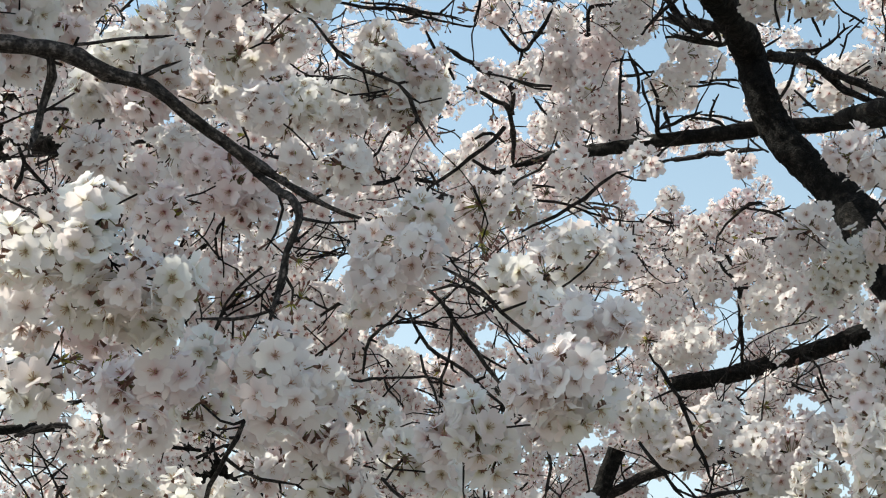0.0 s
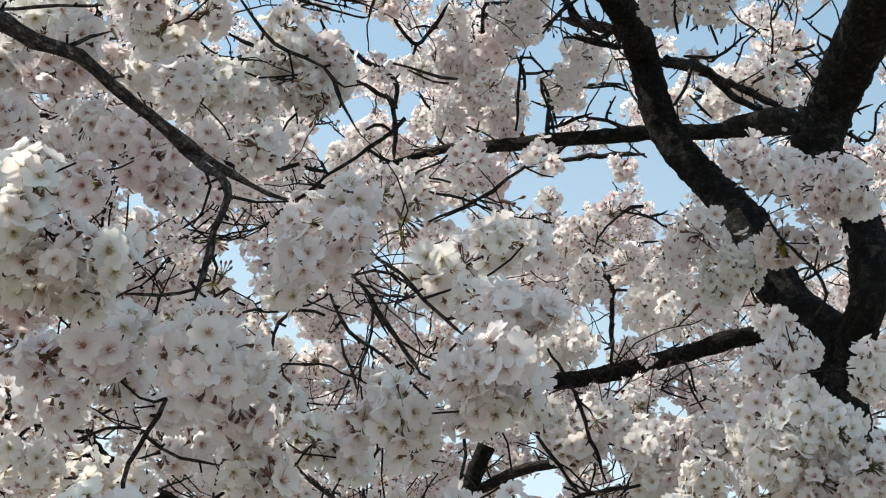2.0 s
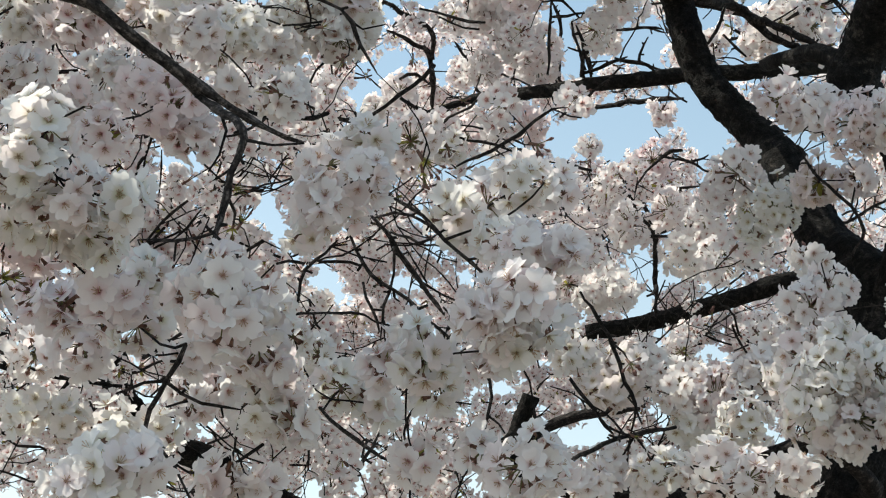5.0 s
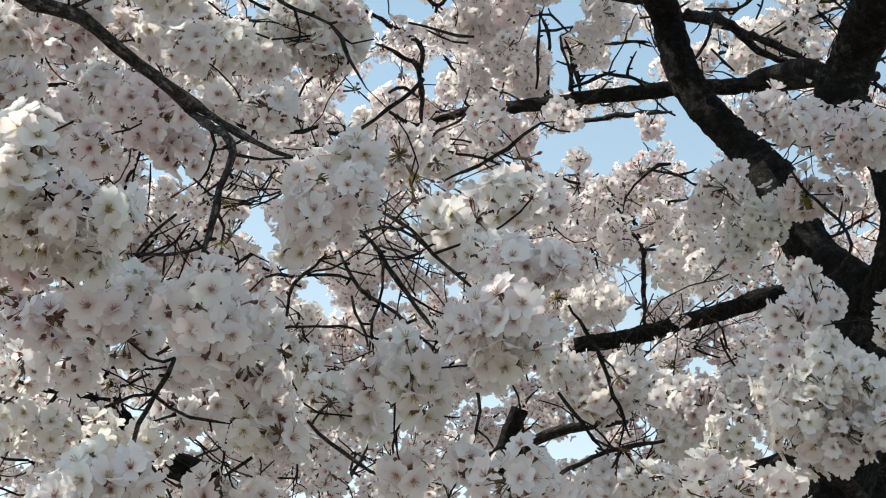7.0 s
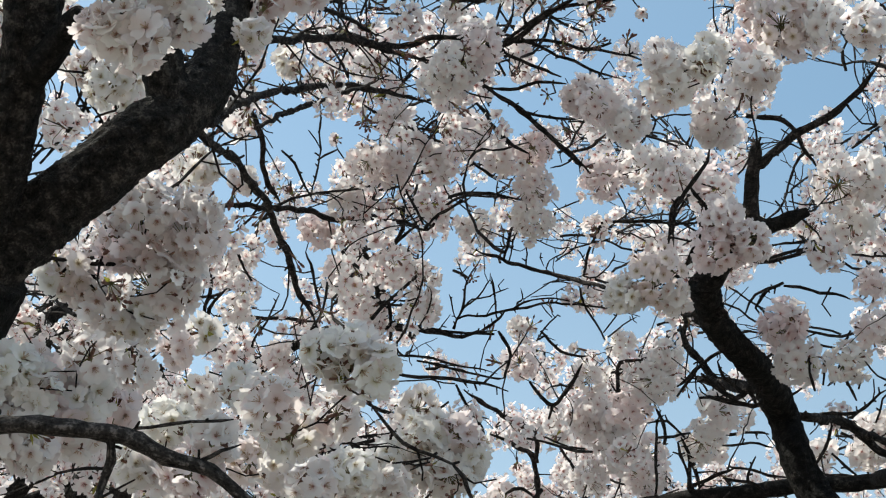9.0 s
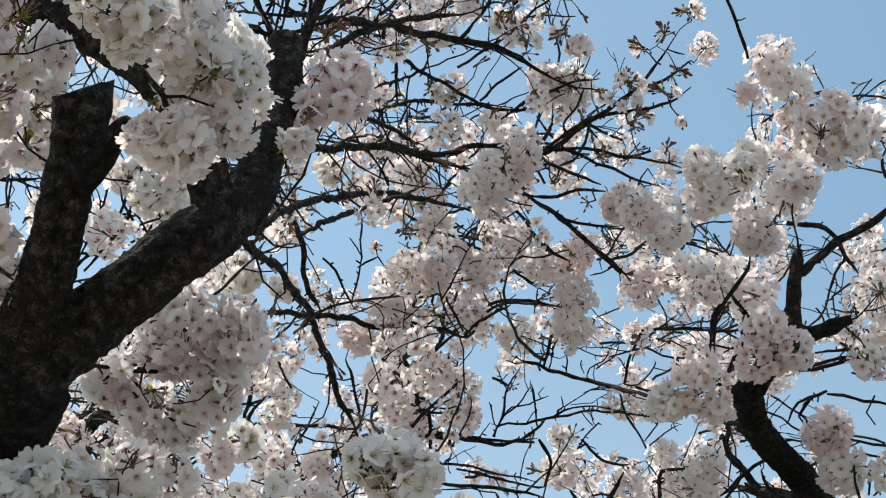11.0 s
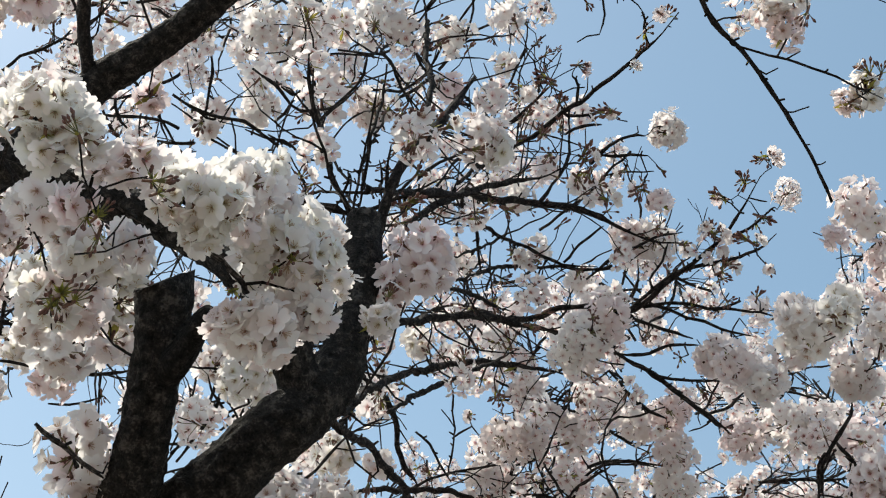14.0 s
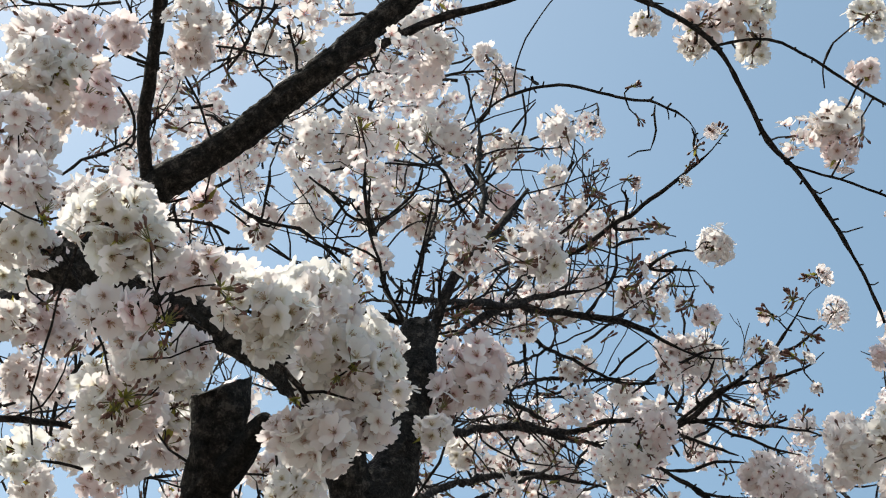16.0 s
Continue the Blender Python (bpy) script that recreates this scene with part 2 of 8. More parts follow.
def flower(rng, openness, detail=2):
    """One five-petalled flower, facing +z, 40 mm across, with its calyx behind it. detail: 2 near, 1 farther off, 0 far away."""
    block = Block()
    turn = rng.random() * math.tau
    pale = rng.choice((0.0, 0.02, 0.05, 0.09, 0.14))
    for k in range(5):
        a = turn + k * math.tau / 5 + rng.uniform(-0.08, 0.08)
        lift = openness + rng.choice((-0.22, -0.12, -0.04, 0, 0.06, 0.15, 0.3, 0.5))
        size = rng.uniform(0.94, 1.07)
        broad = rng.uniform(0.82, 1.04)
        out = Vector((math.cos(a), math.sin(a), 0))
        across = Vector((-math.sin(a), math.cos(a), 0))
        twist = rng.uniform(-0.28, 0.28)

        def at(r, w, dip):
            rise = r * math.sin(lift) + 6 * r * r * (1 - lift) + k % 3 * 0.0006 + twist * w
            return (out * r * math.cos(lift * 0.9) + across * w * broad + UP * (rise + dip)) * size

        curl = rng.uniform(-0.003, 0.0035)
        if detail == 2:
            verts, uvs = [], []
            for r, w, cup in ((0.0015, 0.0012, 0.0002), (0.0068, 0.0064, 0.0014), (0.0128, 0.0097, 0.0022), (0.0176, 0.0092, 0.0020 + curl * 0.5)):
                for s in (-1, 0, 1):
                    verts.append(at(r, s * w, cup * s * s))
                    uvs.append((0.5 + s * 0.5, r / 0.0205))
            verts += [at(0.0207, -0.0050, curl), at(0.0182, 0, curl * 0.3), at(0.0207, 0.0050, curl)]
            uvs += [(0.2, 1), (0.5, 0.9), (0.8, 1)]
            faces = [(j + i, j + i + 1, j + i + 4, j + i + 3) for j in (0, 3, 6, 9) for i in (0, 1)]
        elif detail == 1:
            verts = [at(0.001, 0, 0), at(0.0105, -0.0088, 0.0016), at(0.0105, 0.0088, 0.0016), at(0.0174, -0.0090, 0.0016), at(0.0174, 0.0090, 0.0016),
                     at(0.0205, -0.0048, curl), at(0.0180, 0, 0.0004), at(0.0205, 0.0048, curl)]
            uvs = [(0.5, 0.05), (0, 0.5), (1, 0.5), (0, 0.85), (1, 0.85), (0.2, 1), (0.5, 0.92), (0.8, 1)]
            faces = [(0, 2, 1), (1, 2, 4, 3), (3, 6, 5), (3, 4, 6), (4, 7, 6)]
        else:
            verts = [at(0.001, 0, 0), at(0.0125, -0.0092, 0.0015), at(0.0125, 0.0092, 0.0015), at(0.0202, -0.0062, curl), at(0.0202, 0.0062, curl)]
            uvs = [(0.5, 0.05), (0, 0.6), (1, 0.6), (0.2, 1), (0.8, 1)]
            faces = [(0, 2, 1), (1, 2, 4, 3)]
        block.add(verts, faces, [(u, v + pale * (1 - v)) for u, v in uvs], 0)
    if detail == 2:
        for k in range(7):
            a = k * math.tau / 7 + rng.uniform(-0.3, 0.3)
            tip = Vector((math.cos(a) * 0.0046, math.sin(a) * 0.0046, rng.uniform(0.006, 0.010)))
            thin(block, Vector((0, 0, 0.0005)), tip, 0.0003, 0.0006, 3)
        for k in range(5):
            a = turn + (k + 0.5) * math.tau / 5
            d = Vector((math.cos(a), math.sin(a), 0))
            e = Vector((-math.sin(a), math.cos(a), 0))
            block.add([d * 0.002 + e * 0.0016 - UP * 0.001, d * 0.002 - e * 0.0016 - UP * 0.001, d * 0.0062 - UP * 0.0008], [(0, 1, 2)], [(0.5, 0.5)] * 3, 1)
    sides = 5 if detail == 2 else 3
    ring = [Vector((math.cos(k * math.tau / sides) * 0.0019, math.sin(k * math.tau / sides) * 0.0019, 0.0018)) for k in range(sides)]
    block.add(ring, [tuple(range(sides))], [(0.5, pale * 0.5)] * sides, 0)
    if detail:
        thin(block, Vector((0, 0, -0.0005)), Vector((0, 0, -0.009)), 0.0028, 0.0014, 1, sides)
    else:
        base = [Vector((math.cos(k * math.tau / 3) * 0.0026, math.sin(k * math.tau / 3) * 0.0026, 0)) for k in range(3)] + [Vector((0, 0, -0.010))]
        block.add(base, [(0, 1, 3), (1, 2, 3), (2, 0, 3)], [(0.5, 0.5)] * 4, 1)
    return block


def facing(way):
    return Vector(way).to_track_quat("Z", "Y").to_matrix().to_4x4()


def bud(block, m, size=1.0):
    """A closed bud on its calyx, along +z."""
    for z0, z1, r0, r1, slot in ((0, 0.008, 0.0014, 0.0026, 1), (0.008, 0.013, 0.0034, 0.0042, 4), (0.013, 0.019, 0.0042, 0.0008, 4)):
        ring = [Vector((r * math.cos(k * math.tau / 5), r * math.sin(k * math.tau / 5), z)) * size for z, r in ((z0, r0), (z1, r1)) for k in range(5)]
        block.add([m @ v for v in ring], [(k, (k + 1) % 5, 5 + (k + 1) % 5, 5 + k) for k in range(5)], [(0.5, 0.5)] * 10, slot)


def leaflet(block, m, length):
    """A folded young leaf, along +z."""
    w = length * 0.13
    verts = [Vector((0, 0, 0)), Vector((w, w * 0.4, length * 0.45)), Vector((0, 0, length * 0.5)), Vector((-w, w * 0.4, length * 0.45)), Vector((0, w * 0.5, length))]
    block.add([m @ v for v in verts], [(0, 1, 2), (0, 2, 3), (1, 4, 2), (2, 4, 3)], [(0.5, 0.5)] * 5, 5)


RNG = random.Random(7)
FINE_FLOWERS = [flower(RNG, RNG.uniform(0.0, 0.34)) for _ in range(10)]
MIDDLE_FLOWERS = [flower(RNG, RNG.uniform(0.0, 0.36), 1) for _ in range(9)]
FAR_FLOWERS = [flower(RNG, RNG.uniform(0.02, 0.40), 0) for _ in range(8)]


def sphere_ways(rng, count, hole):
    """Directions spread over a ball, but for a cap of it round -z."""
    ways, golden = [], math.pi * (3 - math.sqrt(5))
    for k in range(count):
        z = 1 - (2 - hole) * (k + 0.5) / count
        r = math.sqrt(max(0, 1 - z * z))
        way = Vector((r * math.cos(k * golden), r * math.sin(k * golden), z))
        ways.append((way + Vector((rng.uniform(-1, 1), rng.uniform(-1, 1), rng.uniform(-1, 1))) * 0.22).normalized())
    return ways


def cluster_block(rng, count, radius, detail, leaves, buds=0):
    """A pompom of flowers on stalks that spring from one short spur at the origin; radius to the flowers' tips."""
    block = Block()
    flowers = (FAR_FLOWERS, MIDDLE_FLOWERS, FINE_FLOWERS)[detail]
    for way in sphere_ways(rng, count, 0.35):
        far = (radius - 0.008) * rng.uniform(0.62, 1.12)
        if rng.random() < buds:
            stalk = far * 0.72
            thin(block, Vector((0, 0, 0)), way * stalk, 0.0007, 0.0007, 2)
            bud(block, Matrix.Translation(way * stalk) @ facing(way), 0.8)
            continue
        face = (way + Vector((rng.uniform(-1, 1), rng.uniform(-1, 1), rng.uniform(-1, 1))) * (0.5 if detail else 0.62)).normalized()
        m = Matrix.Translation(way * (far - 0.006)) @ facing(face) @ Matrix.Scale(rng.uniform(0.92, 1.08), 4)
        block.stamp(rng.choice(flowers), m)
        if detail or rng.random() < 0.35:
            thin(block, Vector((0, 0, 0)), m @ Vector((0, 0, -0.009)), 0.0009, 0.0008, 2)
    for _ in range(leaves):
        way = Vector((rng.uniform(-1, 1), rng.uniform(-1, 1), rng.uniform(-1, 0.6))).normalized()
        leaflet(block, facing(way), rng.uniform(0.025, 0.045))
    thin(block, Vector((0, 0, -0.02)), Vector((0, 0, 0.004)), 0.0028, 0.0034, 1, 5)
    return block


RADIUS = 0.055  # of a far head
SIZES = {0.037: 10, 0.046: 16, 0.056: 25, 0.075: 44}  # a head's radius and how many flowers it holds


def heads(detail, materials, kinds):
    """For each size of head, a few that differ in leaves and closed buds."""
    return {size: [cluster_block(RNG, count + RNG.randint(-1, 2), size, detail, leaves, closed).mesh("blossom_head", materials) for leaves, closed in kinds] for size, count in SIZES.items()}


RED_HEADS = heads(2, FLOWER_MATERIALS, ((2, 0), (0, 0.05), (3, 0), (1, 0.03)))
GREEN_HEADS = heads(2, GREEN_MATERIALS, ((1, 0), (0, 0), (3, 0.04)))
PINK_HEADS = heads(2, PINK_MATERIALS, ((1, 0.05), (2, 0.08), (0, 0.03)))
BACK_HEADS = heads(1, FLOWER_MATERIALS, ((1, 0), (0, 0), (2, 0.05), (1, 0.03)))
BACK_PINK_HEADS = heads(1, PINK_MATERIALS, ((1, 0.03), (0, 0.06)))
FLOWER_MESHES = [[f.mesh("flower", kind) for f in FINE_FLOWERS] for kind in (FLOWER_MATERIALS, GREEN_MATERIALS)]


def stalked(rng, count, radius, meshes):
    """The stalks of a head as one mesh, and the flower and its place for each."""
    block, spots = Block(), []
    for way in sphere_ways(rng, count, 0.35):
        face = (way + Vector((rng.uniform(-1, 1), rng.uniform(-1, 1), rng.uniform(-1, 1))) * 0.5).normalized()
        m = Matrix.Translation(way * ((radius - 0.008) * rng.uniform(0.62, 1.12) - 0.006)) @ facing(face) @ Matrix.Scale(rng.uniform(0.92, 1.08), 4)
        spots.append((rng.choice(meshes), m))
        thin(block, Vector((0, 0, 0)), m @ Vector((0, 0, -0.009)), 0.0009, 0.0008, 2)
    thin(block, Vector((0, 0, -0.02)), Vector((0, 0, 0.004)), 0.0028, 0.0034, 1, 5)
    return block.mesh("blossom_head", FLOWER_MATERIALS), spots


STALKED = {size: [stalked(RNG, count + k, size, FLOWER_MESHES[k % 2]) for k in range(4)] for size, count in SIZES.items()}
SPLIT = collections.Counter()


def bud_block(rng, count, reach, opened, leaves=5):
    """A tuft of stalked buds that lean out of one spur, with a few scale leaves and perhaps an opened flower."""
    block = Block()
    for k in range(count):
        lean, round_ = rng.uniform(0.1, 1.0), rng.random() * math.tau
        way = Vector((math.sin(lean) * math.cos(round_), math.sin(lean) * math.sin(round_), math.cos(lean)))
        tip = way * reach * rng.uniform(0.5, 1.0)
        thin(block, Vector((0, 0, 0)), tip, 0.0011, 0.0009, 2)
        if k < opened:
            block.stamp(rng.choice(FINE_FLOWERS), Matrix.Translation(tip * 1.3) @ facing(way) @ Matrix.Scale(0.85, 4))
        else:
            bud(block, Matrix.Translation(tip) @ facing(way), rng.uniform(0.6, 0.9))
    for _ in range(leaves):
        lean, round_ = rng.uniform(0.4, 1.4), rng.random() * math.tau
        leaflet(block, facing((math.sin(lean) * math.cos(round_), math.sin(lean) * math.sin(round_), math.cos(lean))), rng.uniform(0.010, 0.022))
    thin(block, Vector((0, 0, -0.015)), Vector((0, 0, 0.004)), 0.0026, 0.0034, 1, 5)
    return block


LEAF_TUFTS = [bud_block(RNG, n, 0.034, 0, leaves).mesh("leaf_tuft", FLOWER_MATERIALS) for n, leaves in ((5, 13), (7, 10), (4, 15))]
BUD_CLUSTERS = [bud_block(RNG, n, 0.020, f, 2).mesh("bud_tuft", FLOWER_MATERIALS) for n, f in ((9, 0), (8, 1), (11, 0), (7, 0), (9, 2))]
FAR_CLUSTERS = [cluster_block(RNG, RNG.choice((11, 14, 16)), RADIUS, 0, RNG.choice((0, 0, 1, 2)), 0.04) for _ in range(12)]
FAR_BUDS = [bud_block(RNG, n, 0.022, 0, 1) for n in (6, 7, 9, 5)]

# ---- boughs ----


def smooth_line(points, step):
    """Points (x, y, z, radius) on a smooth line through the given ones."""
    p = np.array(points, float)
    p = np.vstack([2 * p[0] - p[1], p, 2 * p[-1] - p[-2]])
    rows = []
    for a, b, c, d in zip(p[:-3], p[1:-2], p[2:-1], p[3:]):
        n = max(2, int(np.linalg.norm(c[:3] - b[:3]) / step))
        for u in np.arange(n) / n:
            rows.append(0.5 * (2 * b + (c - a) * u + (2 * a - 5 * b + 4 * c - d) * u * u + (3 * b - a - 3 * c + d) * u ** 3))
    rows.append(p[-2])
    rows = np.array(rows)
    rows[:, 3] = np.maximum(rows[:, 3], 0.0009)
    return rows


def tube(block, rows, sides, knobs, seed, slot=0, cap=True):
    """A round bough along the rows, slightly uneven, with a closed end."""
    rng = random.Random(seed)
    first = len(block.verts)
    side, length, verts, uvs = None, 0.0, [], []
    for i, row in enumerate(rows):
        way = Vector(rows[min(i + 1, len(rows) - 1)][:3]) - Vector(rows[max(i - 1, 0)][:3])
        way.normalize()
        side = way.orthogonal().normalized() if side is None else (side - way * side.dot(way)).normalized()
        other = way.cross(side)
        at = Vector(row[:3])
        if i:
            length += (at - Vector(rows[i - 1][:3])).length
        swell = 1 + knobs * rng.uniform(-0.5, 1.0) * (1.6 if rng.random() < 0.18 else 0.5) if sides < 20 else 1
        for k in range(sides):
            a = k * math.tau / sides
            d = math.cos(a) * side + math.sin(a) * other
            r = row[3] * swell
            if sides > 8:
                r *= 1 + 0.14 * noise.noise((at + d * row[3]) * 12) + 0.08 * noise.noise((at + d * row[3]) * 38) + 0.09 * abs(noise.noise((at + d * row[3]) * 85)) + 0.06 * noise.noise((at + d * row[3]) * 160)
                r += 0.0045 * abs(noise.noise((3 * math.cos(a) + seed, 3 * math.sin(a), length * 42))) + 0.003 * noise.noise((6 * math.cos(a), 6 * math.sin(a) + seed, length * 75))
            verts.append(at + d * r)
            uvs.append((k / sides, length))
    faces = [(i * sides + k, i * sides + (k + 1) % sides, (i + 1) * sides + (k + 1) % sides, (i + 1) * sides + k) for i in range(len(rows) - 1) for k in range(sides)]
    if cap:
        faces.append([sides - 1 - k for k in range(sides)])
        n = len(rows) - 1
        faces.append([n * sides + k for k in range(sides)])
    block.add(verts, faces, uvs, slot)


TREES, LINES, PARTS = {}, {}, {}


def tree(key, base, label):
    ob = new("cherry_tree", None)
    ob.empty_display_size = 0.3
    ob.location = base
    tagged(ob, label, "tree", "cherry trees in blossom")
    TREES[key], LINES[key] = ob, []
    return ob


def hang(key, ob, label=""):
    """Makes ob a part of the tree, where it is."""
    ob.parent = TREES[key]
    ob.matrix_parent_inverse = Matrix.Translation(TREES[key].location).inverted()
    return tagged(ob, label) if label else ob


STAND = np.array((-0.02, 0.03, 1.62))  # where one stands to look up
SEED = [100]
RING = 64


def bough(key, kind, points):
    SEED[0] += 1
    thick = max(p[3] for p in points)
    if kind != "trunk":
        # spring from the heart of the thicker bough beside the start
        first, best = np.array(points[0]), None
        for rows in LINES[key]:
            d = np.linalg.norm(rows[:, :3] - first[:3], axis=1)
            k = int(d.argmin())
            if rows[k, 3] > 1.15 * first[3] and d[k] < max(0.03, 2.4 * rows[k, 3] + 0.03) and (best is None or d[k] < best[0]):
                best = (d[k], rows[k])
        loose = best is None
        if best is not None and best[0] > 0.004:
            points = [(*best[1][:3], min(best[1][3] * 0.8, first[3] * 1.25))] + points
    rows = smooth_line(points, 0.018 if thick > 0.1 else 0.008 if thick > 0.03 else 0.02 if thick > 0.012 else 0.018)
    if thick <= 0.012:
        kink = random.Random(SEED[0])
        sway = [np.array([kink.uniform(-1, 1) for _ in range(3)]) for _ in range(len(rows))]
        for k, row in enumerate(rows[1:-1], 1):
            row[:3] += (sway[k] + sway[k - 1]) * 0.0014
            held = min(1.0, 4 * k / len(rows), 4 * (len(rows) - k) / len(rows))
            at = Vector(row[:3]) + Vector((SEED[0], 0, 0))
            row[:3] += held * (0.009 * np.array(noise.noise_vector(at * 8)) + 0.005 * np.array(noise.noise_vector(at * 21)))
    if kind in ("twig", "branch"):
        if key == "A" and np.linalg.norm(rows[:, :3].mean(0) - STAND) > 2.6:
            rows[:, 3] *= 0.84
        ends = np.clip((len(rows) - 0.5 - np.arange(len(rows))) / (0.16 * len(rows)), 0.45, 1)
        rows[:, 3] *= ends
        if loose:
            rows[:, 3] *= np.clip((np.arange(len(rows)) + 0.5) / (0.2 * len(rows)), 0.7, 1)
    block = Block()
    tube(block, rows, RING if thick > 0.03 else 10 if thick > 0.012 else 7, 0.05 if thick > 0.012 else 0.3, SEED[0])
    if kind == "stub":
        # the saw cut slopes, and its wood is weathered
        right = Vector((0.95, 0.2, 0.25))
        middle = sum(block.verts[-RING:], Vector()) / RING
        for v in block.verts[-RING:]:
            v += Vector((0, 0, 0.6)) * (v - middle).dot(right) + Vector((0, 0, 0.004 + 0.007 * noise.noise(v * 60)))
    # thin boughs close by take the bark with sunlight in its colour
    near_by = thick < 0.0185 and np.linalg.norm(rows[:, :3].mean(0) - STAND) < 2.5
    data = block.mesh(kind, [SUNLIT_TWIG_BARK if near_by else YOUNG_BARK if key == "A" and 0.022 < thick < 0.062 and kind in ("limb", "stub") else BARK if thick > (0.0185 if kind == "branch" else 0.012) else TWIG_BARK])
    LINES[key].append(rows)
    ob = hang(key, new(kind, data))
    if kind == "stub":
        tagged(ob, "sawn-off dark mossy limb")
    return ob


tree("A", (-1.23, 2.54, 0), "old cherry tree in full white blossom with sawn limbs")
tree("B", (0.88, 3.17, 0), "cherry tree with a dark trunk and white blossom")
tree("C", (1.80, 5.88, 0), "cherry tree behind, thick with white blossom")
bough("A", "trunk", [(-1.467, 2.536, -0.08, 0.2788), (-1.458, 2.536, 0.12, 0.2165), (-1.359, 2.536, 1.341, 0.1837), (-1.233, 2.536, 2.438, 0.1640), (-1.102, 2.358, 2.632, 0.1367), (-0.956, 2.175, 2.789, 0.1114), (-0.871, 2.096, 2.912, 0.0943), (-0.806, 2.032, 2.979, 0.0820)])
bough("A", "limb", [(-0.803, 2.044, 2.967, 0.0538), (-0.706, 2.019, 3.057, 0.0486), (-0.623, 1.996, 3.124, 0.0477), (-0.547, 1.989, 3.195, 0.0472), (-0.497, 1.998, 3.265, 0.0408), (-0.474, 2.007, 3.388, 0.0293), (-0.465, 2.016, 3.518, 0.0284), (-0.466, 2.018, 3.620, 0.0291)])
bough("A", "stub", [(-0.815, 2.034, 2.976, 0.0538), (-0.770, 1.945, 3.059, 0.0401), (-0.737, 1.869, 3.144, 0.0364), (-0.715, 1.809, 3.212, 0.0371), (-0.705, 1.757, 3.276, 0.0388)])
bough("A", "spur", [(-0.704, 1.826, 3.163, 0.0216), (-0.667, 1.788, 3.177, 0.0188), (-0.644, 1.760, 3.188, 0.0162), (-0.632, 1.744, 3.195, 0.0129), (-0.622, 1.731, 3.198, 0.0072)])
bough("A", "limb", [(-0.540, 1.964, 3.231, 0.0305), (-0.560, 1.915, 3.303, 0.0306), (-0.606, 1.894, 3.391, 0.0330), (-0.704, 1.909, 3.493, 0.0361), (-0.793, 1.897, 3.547, 0.0311), (-0.892, 1.886, 3.589, 0.0317), (-1.049, 1.875, 3.673, 0.0348), (-1.250, 1.838, 3.743, 0.0380)])
bough("A", "limb", [(-1.432, 2.031, 3.461, 0.0411), (-1.299, 2.065, 3.678, 0.0372), (-1.169, 2.081, 3.886, 0.0340), (-1.040, 2.088, 4.080, 0.0328), (-0.963, 2.069, 4.127, 0.0317), (-0.862, 2.043, 4.182, 0.0294), (-0.770, 2.005, 4.240, 0.0283), (-0.678, 1.966, 4.293, 0.0271), (-0.602, 1.948, 4.377, 0.0241), (-0.500, 1.918, 4.468, 0.0221), (-0.312, 1.845, 4.640, 0.0192)])
bough("A", "branch", [(-0.684, 1.969, 4.290, 0.0132), (-0.553, 1.944, 4.335, 0.0102), (-0.450, 1.921, 4.367, 0.0087), (-0.314, 1.907, 4.392, 0.0066), (-0.190, 1.886, 4.414, 0.0051), (-0.081, 1.856, 4.313, 0.0047), (0.010, 1.864, 4.242, 0.0046), (0.081, 1.912, 4.202, 0.0044), (0.128, 1.982, 4.141, 0.0044), (0.166, 2.046, 4.083, 0.0041), (0.215, 2.085, 4.042, 0.0039), (0.262, 2.137, 3.986, 0.0034), (0.308, 2.195, 3.922, 0.0034), (0.347, 2.280, 3.899, 0.0035), (0.366, 2.316, 3.856, 0.0030)])
bough("A", "twig", [(0.200, 2.076, 4.052, 0.0028), (0.245, 2.084, 4.039, 0.0028), (0.295, 2.096, 4.020, 0.0028), (0.374, 2.115, 3.987, 0.0024), (0.460, 2.140, 3.943, 0.0020)])
bough("A", "twig", [(0.076, 1.910, 4.204, 0.0032), (0.159, 1.897, 4.206, 0.0032), (0.235, 1.918, 4.181, 0.0032), (0.304, 1.951, 4.144, 0.0032), (0.381, 1.984, 4.102, 0.0028), (0.487, 2.016, 4.050, 0.0024)])
bough("A", "branch", [(-1.037, 2.085, 4.084, 0.0153), (-1.037, 1.992, 4.164, 0.0143), (-1.009, 1.899, 4.222, 0.0137), (-0.971, 1.775, 4.288, 0.0130), (-0.929, 1.640, 4.330, 0.0109)])
bough("A", "twig", [(-1.006, 1.891, 4.229, 0.0046), (-1.066, 1.831, 4.212, 0.0038), (-1.116, 1.812, 4.207, 0.0033), (-1.176, 1.799, 4.191, 0.0029)])
bough("A", "twig", [(-0.771, 2.006, 4.238, 0.0034), (-0.740, 1.957, 4.285, 0.0034), (-0.744, 1.903, 4.325, 0.0034), (-0.760, 1.847, 4.362, 0.0030)])
bough("A", "twig", [(-0.911, 2.038, 4.171, 0.0030), (-0.932, 1.973, 4.217, 0.0030), (-0.954, 1.924, 4.248, 0.0025)])
bough("A", "branch", [(-0.474, 2.162, 3.594, 0.0179), (-0.461, 2.135, 3.703, 0.0109), (-0.437, 2.119, 3.798, 0.0102), (-0.414, 2.156, 3.906, 0.0115), (-0.367, 2.193, 4.017, 0.0094), (-0.333, 2.230, 4.124, 0.0081), (-0.302, 2.257, 4.218, 0.0068)])
bough("A", "branch", [(-0.410, 2.177, 3.957, 0.0078), (-0.393, 2.228, 4.119, 0.0071), (-0.410, 2.330, 4.370, 0.0072), (-0.433, 2.410, 4.636, 0.0066)])
